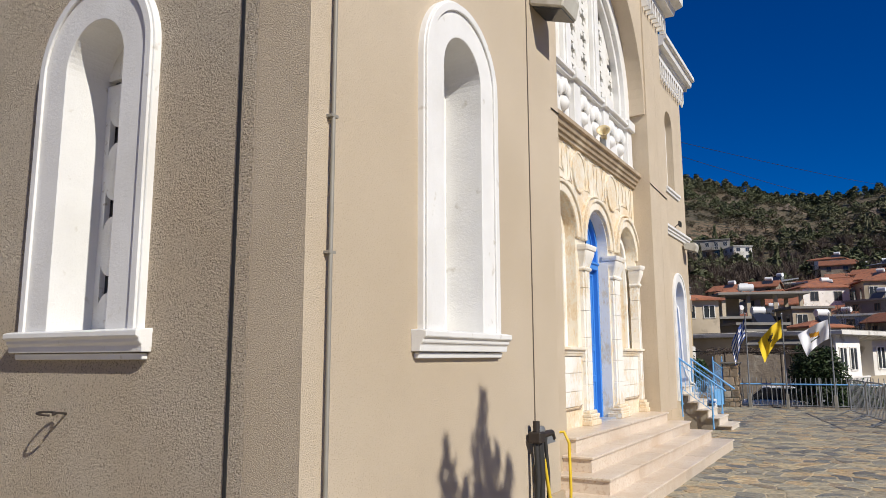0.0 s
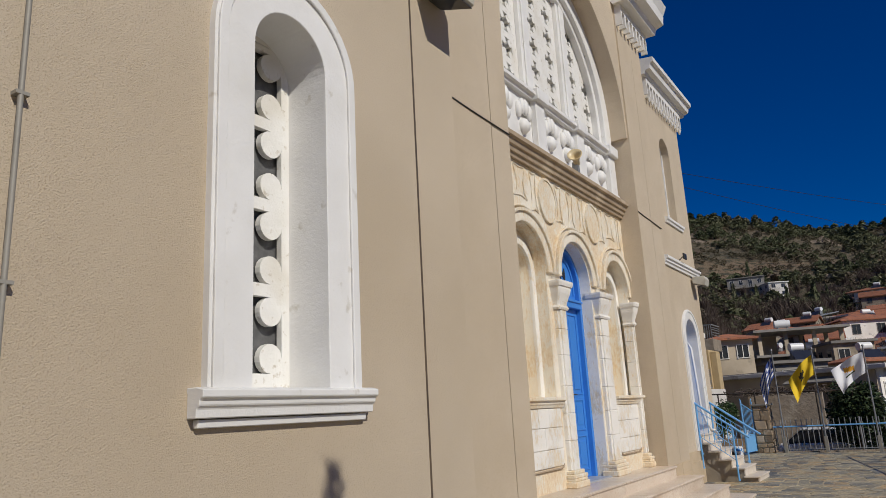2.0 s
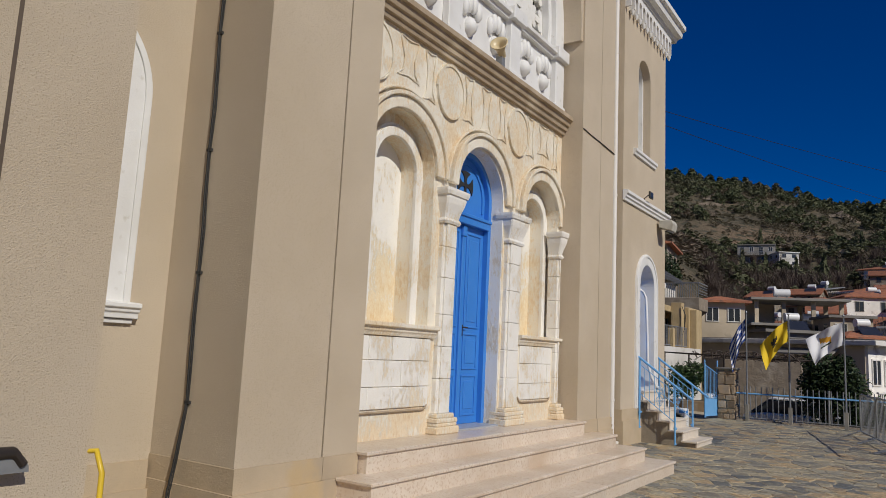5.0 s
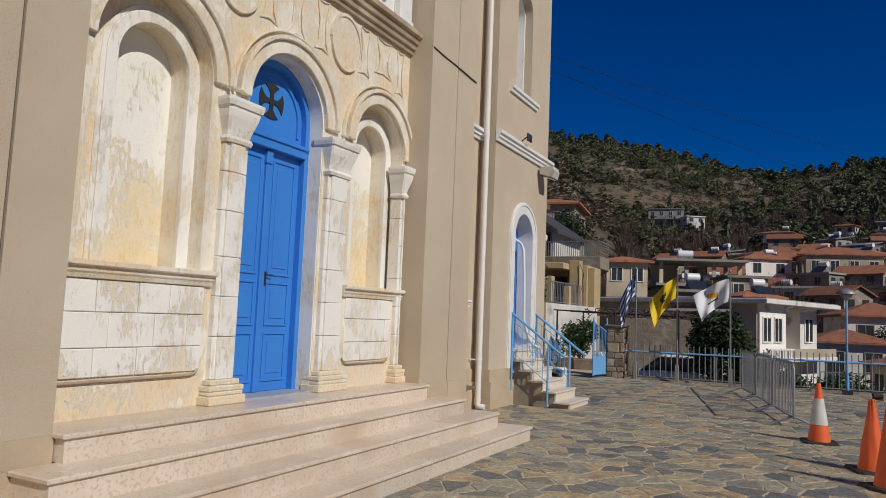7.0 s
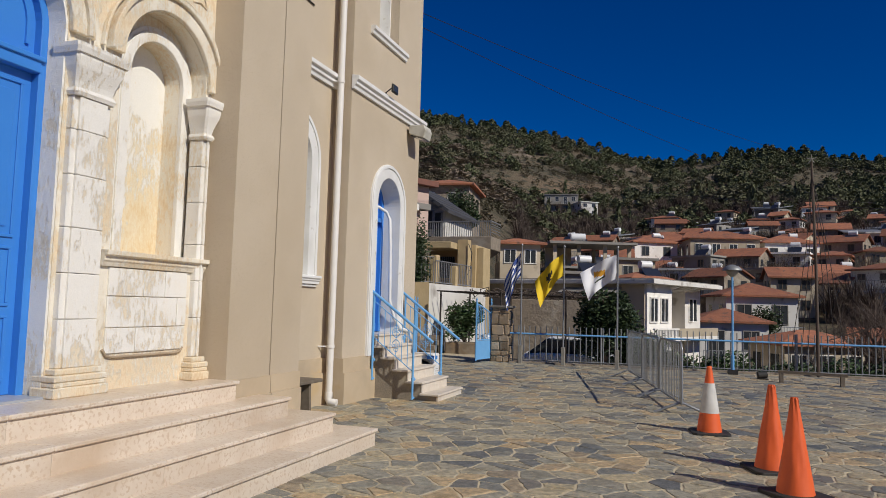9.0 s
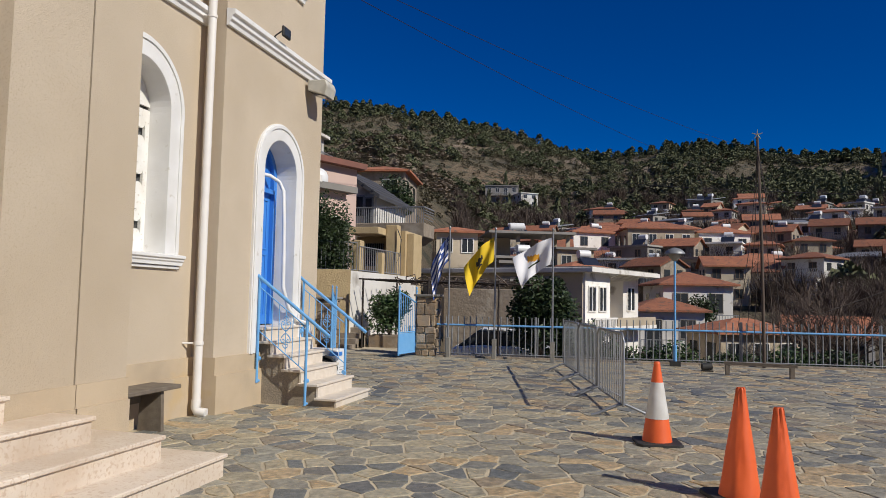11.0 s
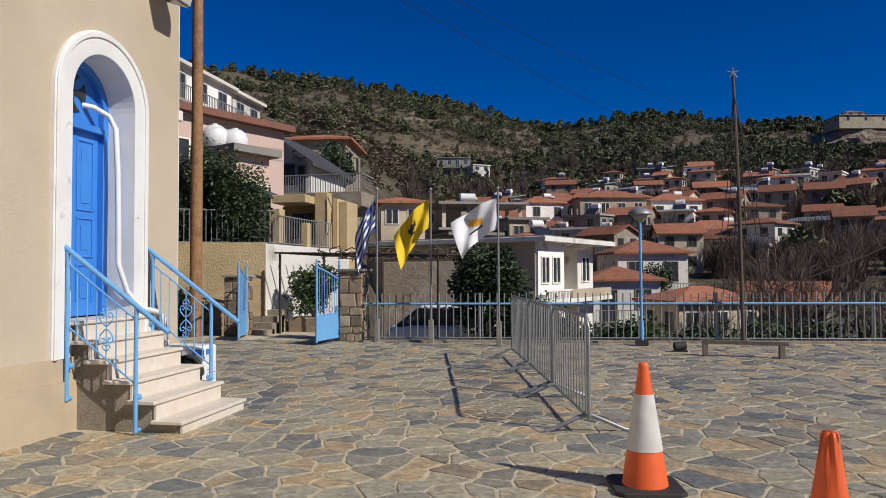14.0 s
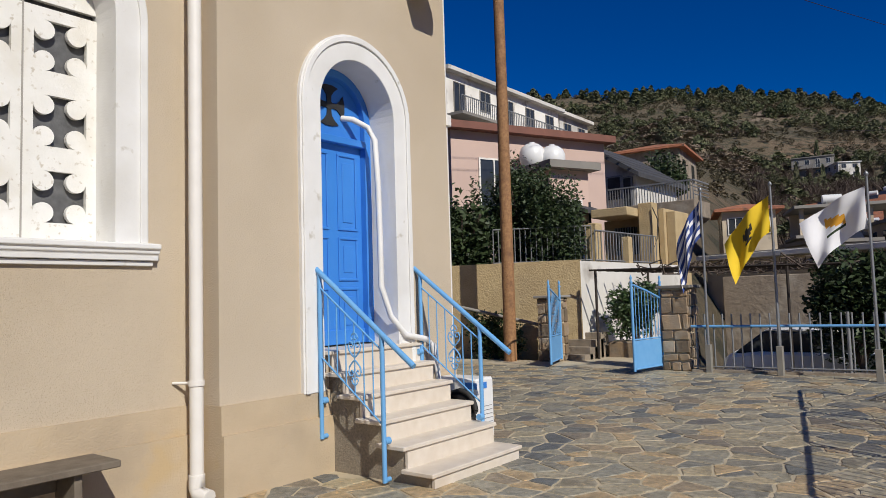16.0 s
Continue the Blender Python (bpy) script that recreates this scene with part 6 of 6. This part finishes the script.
def railing(name, p, q, z0, z1, n, label):
    t = thing(name, label, "railing")
    p, q = Vector(p), Vector(q)
    for k in range(n + 1):
        c = p.lerp(q, k / n)
        b = B()
        tube(b, [(c.x, c.y, z0), (c.x, c.y, z1)], 0.014, 5)
        part("bar", b, GREYMETAL, t)
    b = B()
    for z in (z0 + 0.03, z1):
        tube(b, [(p.x, p.y, z), (q.x, q.y, z)], 0.02, 6)
    part("rail", b, GREYMETAL, t)


railing("wall_railing", (-5.4, 18.2, 0), (-3.2, 19.4, 0), 2.3, 3.2, 18, "grey iron railing on the ochre retaining wall")
railing("wall_railing", (-3.2, 19.6, 0), (-3.0, 23.2, 0), 2.3, 3.1, 22, "grey iron railing along the lane wall")
b = B()
prism(b, [(-9.0, 16.4), (-2.8, 17.95), (-2.95, 18.3), (-9.1, 16.9)], "z", -0.5, 2.28)
solid("garden_wall", b, YELLOWW, "rough ochre rendered retaining wall by the gate", "garden wall", kind="structure")
b = B()
prism(b, [(-2.8, 17.95), (-2.6, 23.9), (-2.95, 23.9), (-3.0, 17.95)], "z", -0.5, 2.25)
solid("white_lane_wall", b, HWHITE, "whitewashed lane wall behind the pergola", "wall", kind="structure")
b = B()
for k in range(4):
    box(b, -3.3 + 0.0 * k, -2.4, 17.2 + 0.28 * k, 17.6 + 0.28 * k, -0.1, 0.12 + 0.15 * k)
solid("lane_steps", b, HSTONE, "small stone steps beside the gate", "steps")
b = B()
tube(b, [(-8, 16.35, 1.6), (-5.5, 16.75, 1.25), (-3.4, 17.3, 0.75)], 0.04, 8)
solid("pipe_handrail", b, HGREY, "grey pipe handrail on the ochre wall", "handrail")
# tan yard wall; the darker stone material stands in for the roof's shade on it
b = B()
box(b, -2.3, 0.9, 27.0, 27.3, -1.6, 1.9)
solid("yard_wall", b, HSTONE, "tan yard wall behind the pergola, roof shade put in as darker colour", "wall", kind="structure", bevel=0.02)
t = thing("planter", "low rubble stone planter with a bush", "planter")
b = B()
prism(b, [(-2.3, 18.2), (-0.9, 18.4), (-0.95, 19.1), (-2.3, 18.9)], "z", -0.1, 0.36)
part("stone_edge", b, PSTONE, t, "", 0.03)
b = B()
lathe(b, [(0.12, 0.36), (0.17, 0.42), (0.18, 0.62), (0.14, 0.64)], 14, (-1.0, 18.55, 0.0))
part("pot", b, TANK, t, "white pot")

# pergola of bare vines over the lane
t = thing("pergola", "dark iron pergola with bare vines over the lane", "pergola")
for x, y in ((-2.3, 17.7), (-0.3, 17.6), (1.6, 18.2), (-2.2, 20.5), (1.7, 21)):
    b = B()
    tube(b, [(x, y, -0.5), (x, y, 2.0)], 0.03, 6)
    part("post", b, IRON, t)
rv = random.Random(4)
for k in range(9):
    b = B()
    y = 17.6 + 0.45 * k
    tube(b, [(-2.4, y, 2.0), (2.6, y + 0.3, 1.9)], 0.022, 5)
    part("beam", b, IRON, t)
for k in range(46):
    b = B()
    x, y = rv.uniform(-1.0, 2.4), rv.uniform(17.6, 21.4)
    pts = [(x, y, 1.95 + rv.uniform(-0.06, 0.1))]
    for i in range(6):
        pts.append((pts[-1][0] + rv.uniform(-0.35, 0.35), pts[-1][1] + rv.uniform(-0.25, 0.25), 1.98 + rv.uniform(-0.16, 0.16)))
    tube(b, pts, 0.016, 4)
    part("vine", b, BARK, t)


# ---------- plants ----------
def leaves(bm, centre, radii, count, size, rg, hollow=0.55):
    """Loose small leaves in an uneven ellipsoid crown."""
    cx, cy, cz = centre
    lumps = [(rg.uniform(-0.5, 0.5), rg.uniform(-0.5, 0.5), rg.uniform(-0.5, 0.5), rg.uniform(0.45, 0.8)) for _ in range(9)]
    for _ in range(count):
        lx, ly, lz, lr = rg.choice(lumps)
        d = Vector((rg.gauss(0, 1), rg.gauss(0, 1), rg.gauss(0, 1))).normalized() * lr * rg.uniform(hollow, 1.0)
        p = Vector((cx + radii[0] * (lx + d.x), cy + radii[1] * (ly + d.y), cz + radii[2] * (lz + d.z)))
        u = Vector((rg.gauss(0, 1), rg.gauss(0, 1), rg.gauss(0, 0.6))).normalized()
        v = u.cross(Vector((rg.gauss(0, 1), rg.gauss(0, 1), rg.gauss(0, 1)))).normalized()
        s = size * rg.uniform(0.6, 1.3)
        a = [bm.verts.new(p + w) for w in (-u * s, v * s * 0.45, u * s, -v * s * 0.45)]
        bm.faces.new(a)


def bush(name, x, y, z, radii, count, size, material, label, seed, trunk=0.05, category="bush"):
    rg = random.Random(seed)
    t = thing(name, label, category)
    b = B()
    for k in range(5):
        a = rg.uniform(0, 6.28)
        tube(b, [(x, y, z - radii[2] * 1.1), (x + 0.3 * radii[0] * math.cos(a), y + 0.3 * radii[1] * math.sin(a), z), (x + 0.7 * radii[0] * math.cos(a), y + 0.7 * radii[1] * math.sin(a), z + 0.5 * radii[2])], trunk, 5, 0.4)
    part("trunk", b, BARK, t)
    b = B()
    if name == "cypress_hedge":
        for k in range(14):
            px, py = rg.uniform(-0.75, 0.75), rg.uniform(-0.7, 0.7)
            top = (1.0 - 0.45 * px * px) * rg.uniform(0.82, 1.05)
            leaves(b, (x + px * radii[0], y + py * radii[1], z + (top - 0.95) * radii[2]), (radii[0] * 0.36, radii[0] * 0.36, radii[2] * 0.95), count // 14, size, rg)
    else:
        leaves(b, (x, y, z), radii, count, size, rg)
    part("crown", b, material, t)
    return t


bush("cypress_hedge", -5.15, 19.3, 3.30, (1.75, 0.95, 1.85), 42000, 0.056, LEAFDARK, "tall dense dark green hedge tree behind the pole", 1, category="tree")
bush("cypress_hedge", -6.6, 18.4, 2.9, (1.2, 0.8, 1.5), 8000, 0.085, LEAFDARK, "dense dark green hedge tree on the terrace", 2, category="tree")
bush("shrub", -1.75, 18.6, 1.05, (0.62, 0.55, 0.68), 3800, 0.06, LEAFBUSH, "rounded glossy green shrub in the planter", 3)
bush("shrub", -4.6, 17.0, 0.5, (0.75, 0.4, 0.6), 2200, 0.06, LEAFDARK, "dark green shrub under the ochre wall", 4)
bush("shrub", 2.7, 18.9, 0.75, (1.0, 0.7, 0.85), 5200, 0.07, LEAFDARK, "dark green shrub behind the fence", 5)
bush("shrub", 3.6, 19.5, 0.1, (1.2, 0.8, 0.9), 3600, 0.07, LEAFBUSH, "dark green shrub behind the fence", 6)
bush("shrub", 5.0, 19.8, -0.3, (1.0, 0.7, 0.8), 2600, 0.07, LEAFBUSH, "green shrub below the fence", 7)
bush("shrub", 8.6, 20.5, -0.8, (1.6, 0.8, 0.9), 3000, 0.07, LEAFBUSH, "green shrub below the fence", 8)
bush("shrub", 10.8, 58, 0.6, (1.2, 1.0, 1.6), 1600, 0.16, LEAFDARK, "dark green garden tree beside a house", 9, category="tree")
bush("pine_tree", -9.5, 42, 8.0, (1.3, 1.2, 1.3), 2600, 0.12, LEAFDARK, "dark green tree above the street", 10, category="tree")
bush("shrub", 2.75, 18.6, 1.5, (0.75, 0.6, 0.75), 4200, 0.07, LEAFDARK, "dark green tree rising behind the fence", 15, category="tree")
for k in range(7):
    bush("shrub", 4.6 + 1.55 * k, 18.3 + 0.16 * k, -0.15 - 0.05 * (k % 3), (0.95, 0.5, 0.62), 1900, 0.065, (LEAFDARK, LEAFBUSH)[k % 2], "dark green shrub growing along the fence foot", 40 + k)
t = thing("slender_tree", "slender young tree with upright leafy sprigs on the square", "tree")
b = B()
tube(b, [(6.75, -9.15, 0), (6.78, -9.15, 2.2), (6.76, -9.17, 4.3)], 0.05, 7, 0.4)
part("trunk", b, BARK, t)
b = B()
rg = random.Random(21)
for dx, top_z in ((-0.40, 4.98), (-0.33, 4.8), (-0.05, 5.18), (0.03, 5.40), (0.09, 5.1), (0.22, 5.04), (0.38, 5.0), (0.31, 4.8), (-0.18, 4.78), (0.14, 4.95)):
    for k in range(240):
        f = rg.random()
        wd = 0.016 + 0.06 * (1 - f) ** 0.7
        p = Vector((6.76 + dx * 0.4 + rg.gauss(0, wd), -9.19 + dx * (0.75 + 0.25 * f) + rg.gauss(0, wd), 3.6 + (top_z - 3.6) * f))
        u = Vector((rg.gauss(0, 0.5), rg.gauss(0, 0.5), 1)).normalized() * 0.07
        v = u.cross(Vector((rg.gauss(0, 1), rg.gauss(0, 1), 0))).normalized() * 0.02
        b.faces.new([b.verts.new(p + w) for w in (-u, v, u, -v)])
part("crown", b, LEAFDARK, t)


def bare_tree(x, y, z, h, seed, label):
    rg = random.Random(seed)
    t = thing("bare_tree", label, "tree", group="leafless trees below the fence")
    bt, bb = B(), B()

    def grow(p, d, length, r, depth, bm):
        mid = p + d * length * 0.5 + Vector((rg.uniform(-1, 1), rg.uniform(-1, 1), 0)) * length * 0.06
        q = p + d * length
        tube(bm, [p, mid, q], r, 5 if depth < 2 else 3, 0.62)
        if depth == 5:
            return
        for _ in range(3 if depth < 4 else 4):
            nd = (d + Vector((rg.gauss(0, 0.42), rg.gauss(0, 0.42), rg.gauss(0.12, 0.25)))).normalized()
            grow(p.lerp(q, rg.uniform(0.55, 1.0)), nd, length * rg.uniform(0.6, 0.82), r * 0.58, depth + 1, bb)

    for k in range(3):
        grow(Vector((x + 0.3 * k, y, z)), Vector((rg.uniform(-0.35, 0.35), rg.uniform(-0.3, 0.3), 1)).normalized(), h * 0.30, 0.10 * h / 7, 0, bt)
    part("trunk", bt, BARK, t)
    part("branch_crown", bb, TWIG, t)


for k, (az, r, h) in enumerate(((9.5, 42, 6), (13.0, 43, 9), (16, 42, 10), (19, 44, 10), (22, 43, 9), (25, 46, 9), (11, 54, 8), (14.5, 58, 9), (18, 60, 10))):
    x, y = at_view(az, r)
    bare_tree(x, y, land(x, y), h, 30 + k, "tall leafless grey-brown tree below the square")

# scattered village houses on the slope
rh = random.Random(77)
placed = [(o.location.x, o.location.y) for o in bpy.data.objects if o.name.startswith("house")]
kinds = [(HWHITE, "hip", "white village house with orange tiled roof"), (HCREAM, "hip", "cream village house with orange tiled roof"), (HWHITE, "hip", "whitewashed village house with orange tiled roof"), (HGREY, "flat", "grey flat-roofed village house"), (HWHITE, "flat", "white flat-roofed village house"), (HSTONE, "gable", "old stone village house with orange tiled roof"), (HCREAM, "gable", "cream gabled village house with orange tiled roof"), (HGREY, "shed", "grey village house with a sheet roof")]
made = 0
for _ in range(3000):
    if made >= 190:
        break
    az, r = rh.uniform(-10, 25), 82 + 122 * rh.random() ** 0.85
    if az < -3 and r > 150 or az > 12 and r > 175 and rh.random() < 0.6:
        continue
    x, y = at_view(az, r)
    if r < 90 and (az < -1 or az > 12) or az > 11 and rh.random() < 0.62:
        continue
    if any((x - p) ** 2 + (y - q) ** 2 < (4.3 + r * 0.013) ** 2 for p, q in placed):
        continue
    placed.append((x, y))
    w_, rf, lb = kinds[(0, 1, 6, 3, 4, 5, 6, 7, 5, 0)[rh.randrange(10)]]
    two = rh.random() < 0.45
    house(x, y, land(x, y) - 0.2, rh.uniform(3.4, 6.4), rh.uniform(3.6, 5.0), 4.3 if two else 2.5, rh.uniform(-46, 8), w_, rf, lb, 2 if two else 1, rh.random() < 0.5, rh.random() < 0.3, 5, eave=rh.uniform(0.3, 1.2), far=True)
    made += 1


def scatter(name, template, spots, material, label, category):
    """Many copies of a small clump in one mesh."""
    tv, tf = template
    tv = np.array(tv)
    vs, fs = [], []
    for i, (x, y, z, sx, sz, rot) in enumerate(spots):
        c, s = math.cos(rot), math.sin(rot)
        v = np.stack([(tv[:, 0] * c - tv[:, 1] * s) * sx + x, (tv[:, 0] * s + tv[:, 1] * c) * sx + y, tv[:, 2] * sz + z], 1)
        vs.append(v)
        fs.append(np.array(tf) + i * len(tv))
    m = bpy.data.meshes.new(name)
    m.from_pydata(np.concatenate(vs).tolist(), [], np.concatenate(fs).tolist())
    m.materials.append(material)
    tagged(new(name, m), label, category, kind="stuff")


def crown_template(seed, n, conic):
    rg = random.Random(seed)
    v, f = [], []
    for _ in range(n):
        z = rg.random()
        rad = (0.5 * (1 - z) + 0.08 if conic else 0.55 * math.sin(math.pi * min(1, z * 0.85 + 0.12))) * rg.uniform(0.55, 1.05)
        a = rg.uniform(0, 6.283)
        p = Vector((rad * math.cos(a), rad * math.sin(a), 0.15 + 0.85 * z))
        for _ in range(1):
            u = Vector((rg.gauss(0, 1), rg.gauss(0, 1), rg.gauss(0, 0.5))).normalized() * 0.17
            w = u.cross(Vector((rg.gauss(0, 1), rg.gauss(0, 1), rg.gauss(0, 1)))).normalized() * 0.14
            k = len(v)
            v += [tuple(p - u), tuple(p + u), tuple(p + w)]
            f.append((k, k + 1, k + 2))
    return v, f


def twig_template(seed, n):
    rg = random.Random(seed)
    v, f = [], []
    for _ in range(n):
        a, lean = rg.uniform(0, 6.283), rg.uniform(0.1, 0.65)
        h = rg.uniform(0.5, 1.0)
        st = Vector((rg.uniform(-0.12, 0.12), rg.uniform(-0.12, 0.12), rg.uniform(0, 0.4) * h))
        p = Vector((lean * math.cos(a) * h, lean * math.sin(a) * h, h))
        k = len(v)
        e = Vector((-math.sin(a), math.cos(a), 0)) * 0.014
        v += [tuple(st - e), tuple(st + e), tuple(p)]
        f.append((k, k + 1, k + 2))
    return v, f


rp = random.Random(9)
houses = np.array(placed)


def spots(count, az0, az1, r0, r1, size, dens=None, clear=0.0, power=0.6):
    out = []
    tries = 0
    while len(out) < count and tries < count * 6:
        tries += 1
        az, r = rp.uniform(az0, az1), r0 + (r1 - r0) * rp.random() ** power
        x, y = at_view(az, r)
        if dens is not None and noise.noise(Vector((x / 38, y / 38, 7))) + 0.45 * noise.noise(Vector((x / 11, y / 11, 2))) < dens:
            continue
        if clear and ((houses[:, 0] - x) ** 2 + (houses[:, 1] - y) ** 2).min() < clear ** 2:
            continue
        s = size * rp.uniform(0.6, 1.35)
        out.append((x, y, land(x, y) - 0.3, s * rp.uniform(0.8, 1.2), s, rp.uniform(0, 6.28)))
    return out


scatter("pine_forest", crown_template(1, 120, False), spots(1250, -36, 34, 215, 432, 4.0, 0.02, 9), PINE, "dark green pines scattered over the hillside", "trees")
scatter("pine_slope", crown_template(11, 110, False), spots(700, 2, 34, 215, 415, 3.8, -0.35, 9), PINE, "dense dark green pines on the shadier slope", "trees")
scatter("pine_ridge", crown_template(2, 120, True), spots(620, -40, 36, 395, 432, 5.6, -0.5), PINE, "dark green pines along the ridge line", "trees")
scatter("scrub_bushes", crown_template(3, 70, False), spots(5600, -36, 34, 110, 425, 1.9, -0.6, 5), SCRUB, "low dark scrub bushes on the slope", "bushes")
scatter("village_trees", crown_template(4, 150, False), spots(420, -14, 30, 80, 260, 3.8, None, 4.2), PINE, "dark green garden trees between houses", "trees")
scatter("cypress_trees", crown_template(5, 160, True), [(x, y, z, sx * 0.45, sz * 1.5, a) for x, y, z, sx, sz, a in spots(40, -12, 24, 150, 260, 4.5, None, 6)], PINE, "slim dark cypresses between houses", "trees")
scatter("bare_thicket", twig_template(6, 170), spots(1100, -14, 32, 78, 240, 4.4, None, 3.4, 1.0), TWIG, "leafless grey-brown thicket around the houses", "trees")
scatter("rubble_slope", crown_template(8, 90, False), [(x, y, z, sx * 1.5, sz * 0.7, a) for x, y, z, sx, sz, a in spots(240, -30, -6, 150, 330, 3.6, 0.12)], ROCK, "pale rock outcrops on the slope", "rocks")

# parked car seen through the fence bars
t = thing("parked_car", "white hatchback car parked below the fence", "car", pose(1.7, 20.6, -0.9, 0, 0, 8))
b = B()
prism(b, [(-1.95, 0.30), (1.95, 0.30), (1.98, 0.62), (1.85, 0.84), (1.0, 0.95), (-1.2, 0.98), (-1.9, 0.9), (-2.0, 0.6)], "y", -0.82, 0.82)
part("body", b, TANK, t, "", 0.06)
b = B()
prism(b, [(0.95, 0.93), (0.45, 1.40), (-1.1, 1.44), (-1.75, 0.93)], "y", -0.70, 0.70)
part("cabin", b, GLASS, t, "dark glazed cabin", 0.05)
b = B()
prism(b, [(0.42, 1.40), (0.3, 1.45), (-1.0, 1.48), (-1.12, 1.43)], "y", -0.68, 0.68)
part("roof", b, TANK, t, "", 0.02)
for x in (-1.25, 1.25):
    for y in (-0.80, 0.80):
        b = B()
        prism(b, arc(x, 0.31, 0.31, 0, 360, 20)[:-1], "y", y - 0.10, y + 0.10)
        wh = part("tyre", b, RUBBER, t, "", 0.02)
        b = B()
        prism(b, arc(x, 0.31, 0.18, 0, 360, 16)[:-1], "y", y - 0.11, y + 0.11)
        part("rim", b, GALV, wh)
b = B()
prism(b, [(-9.0, 24), (14, 25), (14, 17.4), (0.3, 16.3), (-2.5, 17.5)], "z", -1.6, -0.9)
solid("lower_road", b, HGREY, "grey lower road surface behind the fence", "road", kind="structure")

# ---------- paving ----------
b = B()
prism(b, [(-9.2, 16.3), (-9.2, 9.4), (-4.2, 9.4), (-4.2, -30), (40, -30), (40, 19.8), (30, 19.0), (0.42, 15.95), (-0.2, 16.3), (-2.9, 24.5), (-6.0, 24.5), (-2.85, 17.0)], "z", -0.35, 0.0)
pavement = solid("pavement", b, MORTAR, "irregular grey and tan slate paving with pale joints", "pavement", kind="structure")
CS = 0.24
rc = random.Random(12)
seed_pt = {}


def cell_seed(i, j):
    if (i, j) not in seed_pt:
        q = random.Random(i * 7919 + j * 104729 + 5)
        seed_pt[(i, j)] = ((i + 0.5 + q.uniform(-0.47, 0.47)) * CS * 1.12, (j + 0.5 + q.uniform(-0.47, 0.47)) * CS * 0.9)
        if q.random() < 0.2:
            seed_pt[(i, j)] = None
    return seed_pt[(i, j)]


def stone_outline(i, j):
    sx, sy = cell_seed(i, j)
    poly = [(sx - 2, sy - 2), (sx + 2, sy - 2), (sx + 2, sy + 2), (sx - 2, sy + 2)]
    for di in range(-3, 4):
        for dj in range(-3, 4):
            if not (di or dj) or not cell_seed(i + di, j + dj):
                continue
            nx, ny = cell_seed(i + di, j + dj)
            dx, dy = nx - sx, ny - sy
            ll = math.hypot(dx, dy)
            lim = ll / 2 - 0.013
            out = []
            for k in range(len(poly)):
                (ax, ay), (bx, by) = poly[k], poly[(k + 1) % len(poly)]
                da, db = ((ax - sx) * dx + (ay - sy) * dy) / ll - lim, ((bx - sx) * dx + (by - sy) * dy) / ll - lim
                if da <= 0:
                    out.append((ax, ay))
                if da * db < 0:
                    f = da / (da - db)
                    out.append((ax + f * (bx - ax), ay + f * (by - ay)))
            poly = out
            if len(poly) < 3:
                return None
    rough = []
    q = random.Random(i * 31 + j * 977)
    for k in range(len(poly)):
        (ax, ay), (bx, by) = poly[k], poly[(k + 1) % len(poly)]
        rough.append((ax + q.uniform(-0.006, 0.006), ay + q.uniform(-0.006, 0.006)))
        cuts = min(3, int(math.hypot(bx - ax, by - ay) / 0.085))
        for c in range(1, cuts + 1):
            f = (c + q.uniform(-0.25, 0.25)) / (cuts + 1)
            rough.append((ax + f * (bx - ax) + q.uniform(-0.009, 0.009), ay + f * (by - ay) + q.uniform(-0.009, 0.009)))
    return rough


vs, fs = [], []
near = 0
for i in range(-21, 50):
    for j in range(-56, 86):
        if not cell_seed(i, j):
            continue
        sx, sy = cell_seed(i, j)
        if sy > 15.9 + 0.083 * max(0, sx) or sy < -11.5 or (sx < 0.1 and sy < 9.2) or (sx < 1.5 and -3.3 < sy < 2.9) or (sx < 1.0 and 7.1 < sy < 8.3) or sx < -5.5 or sx > 13:
            continue
        poly = stone_outline(i, j)
        if not poly:
            continue
        c = (sum(p[0] for p in poly) / len(poly), sum(p[1] for p in poly) / len(poly))
        zt_ = 0.006 + rc.uniform(-0.002, 0.004)
        tilt = (rc.uniform(-0.006, 0.006), rc.uniform(-0.006, 0.006))
        lv, lf = [], []
        n = len(poly)
        for ring, (s, z) in enumerate(((1.0, -0.01), (1.0, zt_ - 0.004), (0.965, zt_))):
            for p in poly:
                ox, oy = (p[0] - c[0]) * s, (p[1] - c[1]) * s
                lv.append((c[0] + ox, c[1] + oy, z + (tilt[0] * ox + tilt[1] * oy if ring else 0)))
        for ring in range(2):
            for k in range(n):
                k2 = (k + 1) % n
                lf.append((ring * n + k, ring * n + k2, ring * n + n + k2, ring * n + n + k))
        lf.append(tuple(range(2 * n, 3 * n)))
        if 1.6 < sx < 6.0 and 3.6 < sy < 8.6 and near < 295:
            m = bpy.data.meshes.new("paving_stone")
            m.from_pydata(lv, [], lf)
            m.materials.append(SLATE)
            o = new("paving_stone", m)
            o.parent = pavement
            near += 1
        else:
            k0 = len(vs)
            vs += lv
            fs += [tuple(k0 + q for q in f) for f in lf]
m = bpy.data.meshes.new("paving_stones_rest")
m.from_pydata(vs, [], fs)
m.materials.append(SLATE)
o = new("paving_stones_rest", m)
o.parent = pavement
tagged(o, kind="stuff")
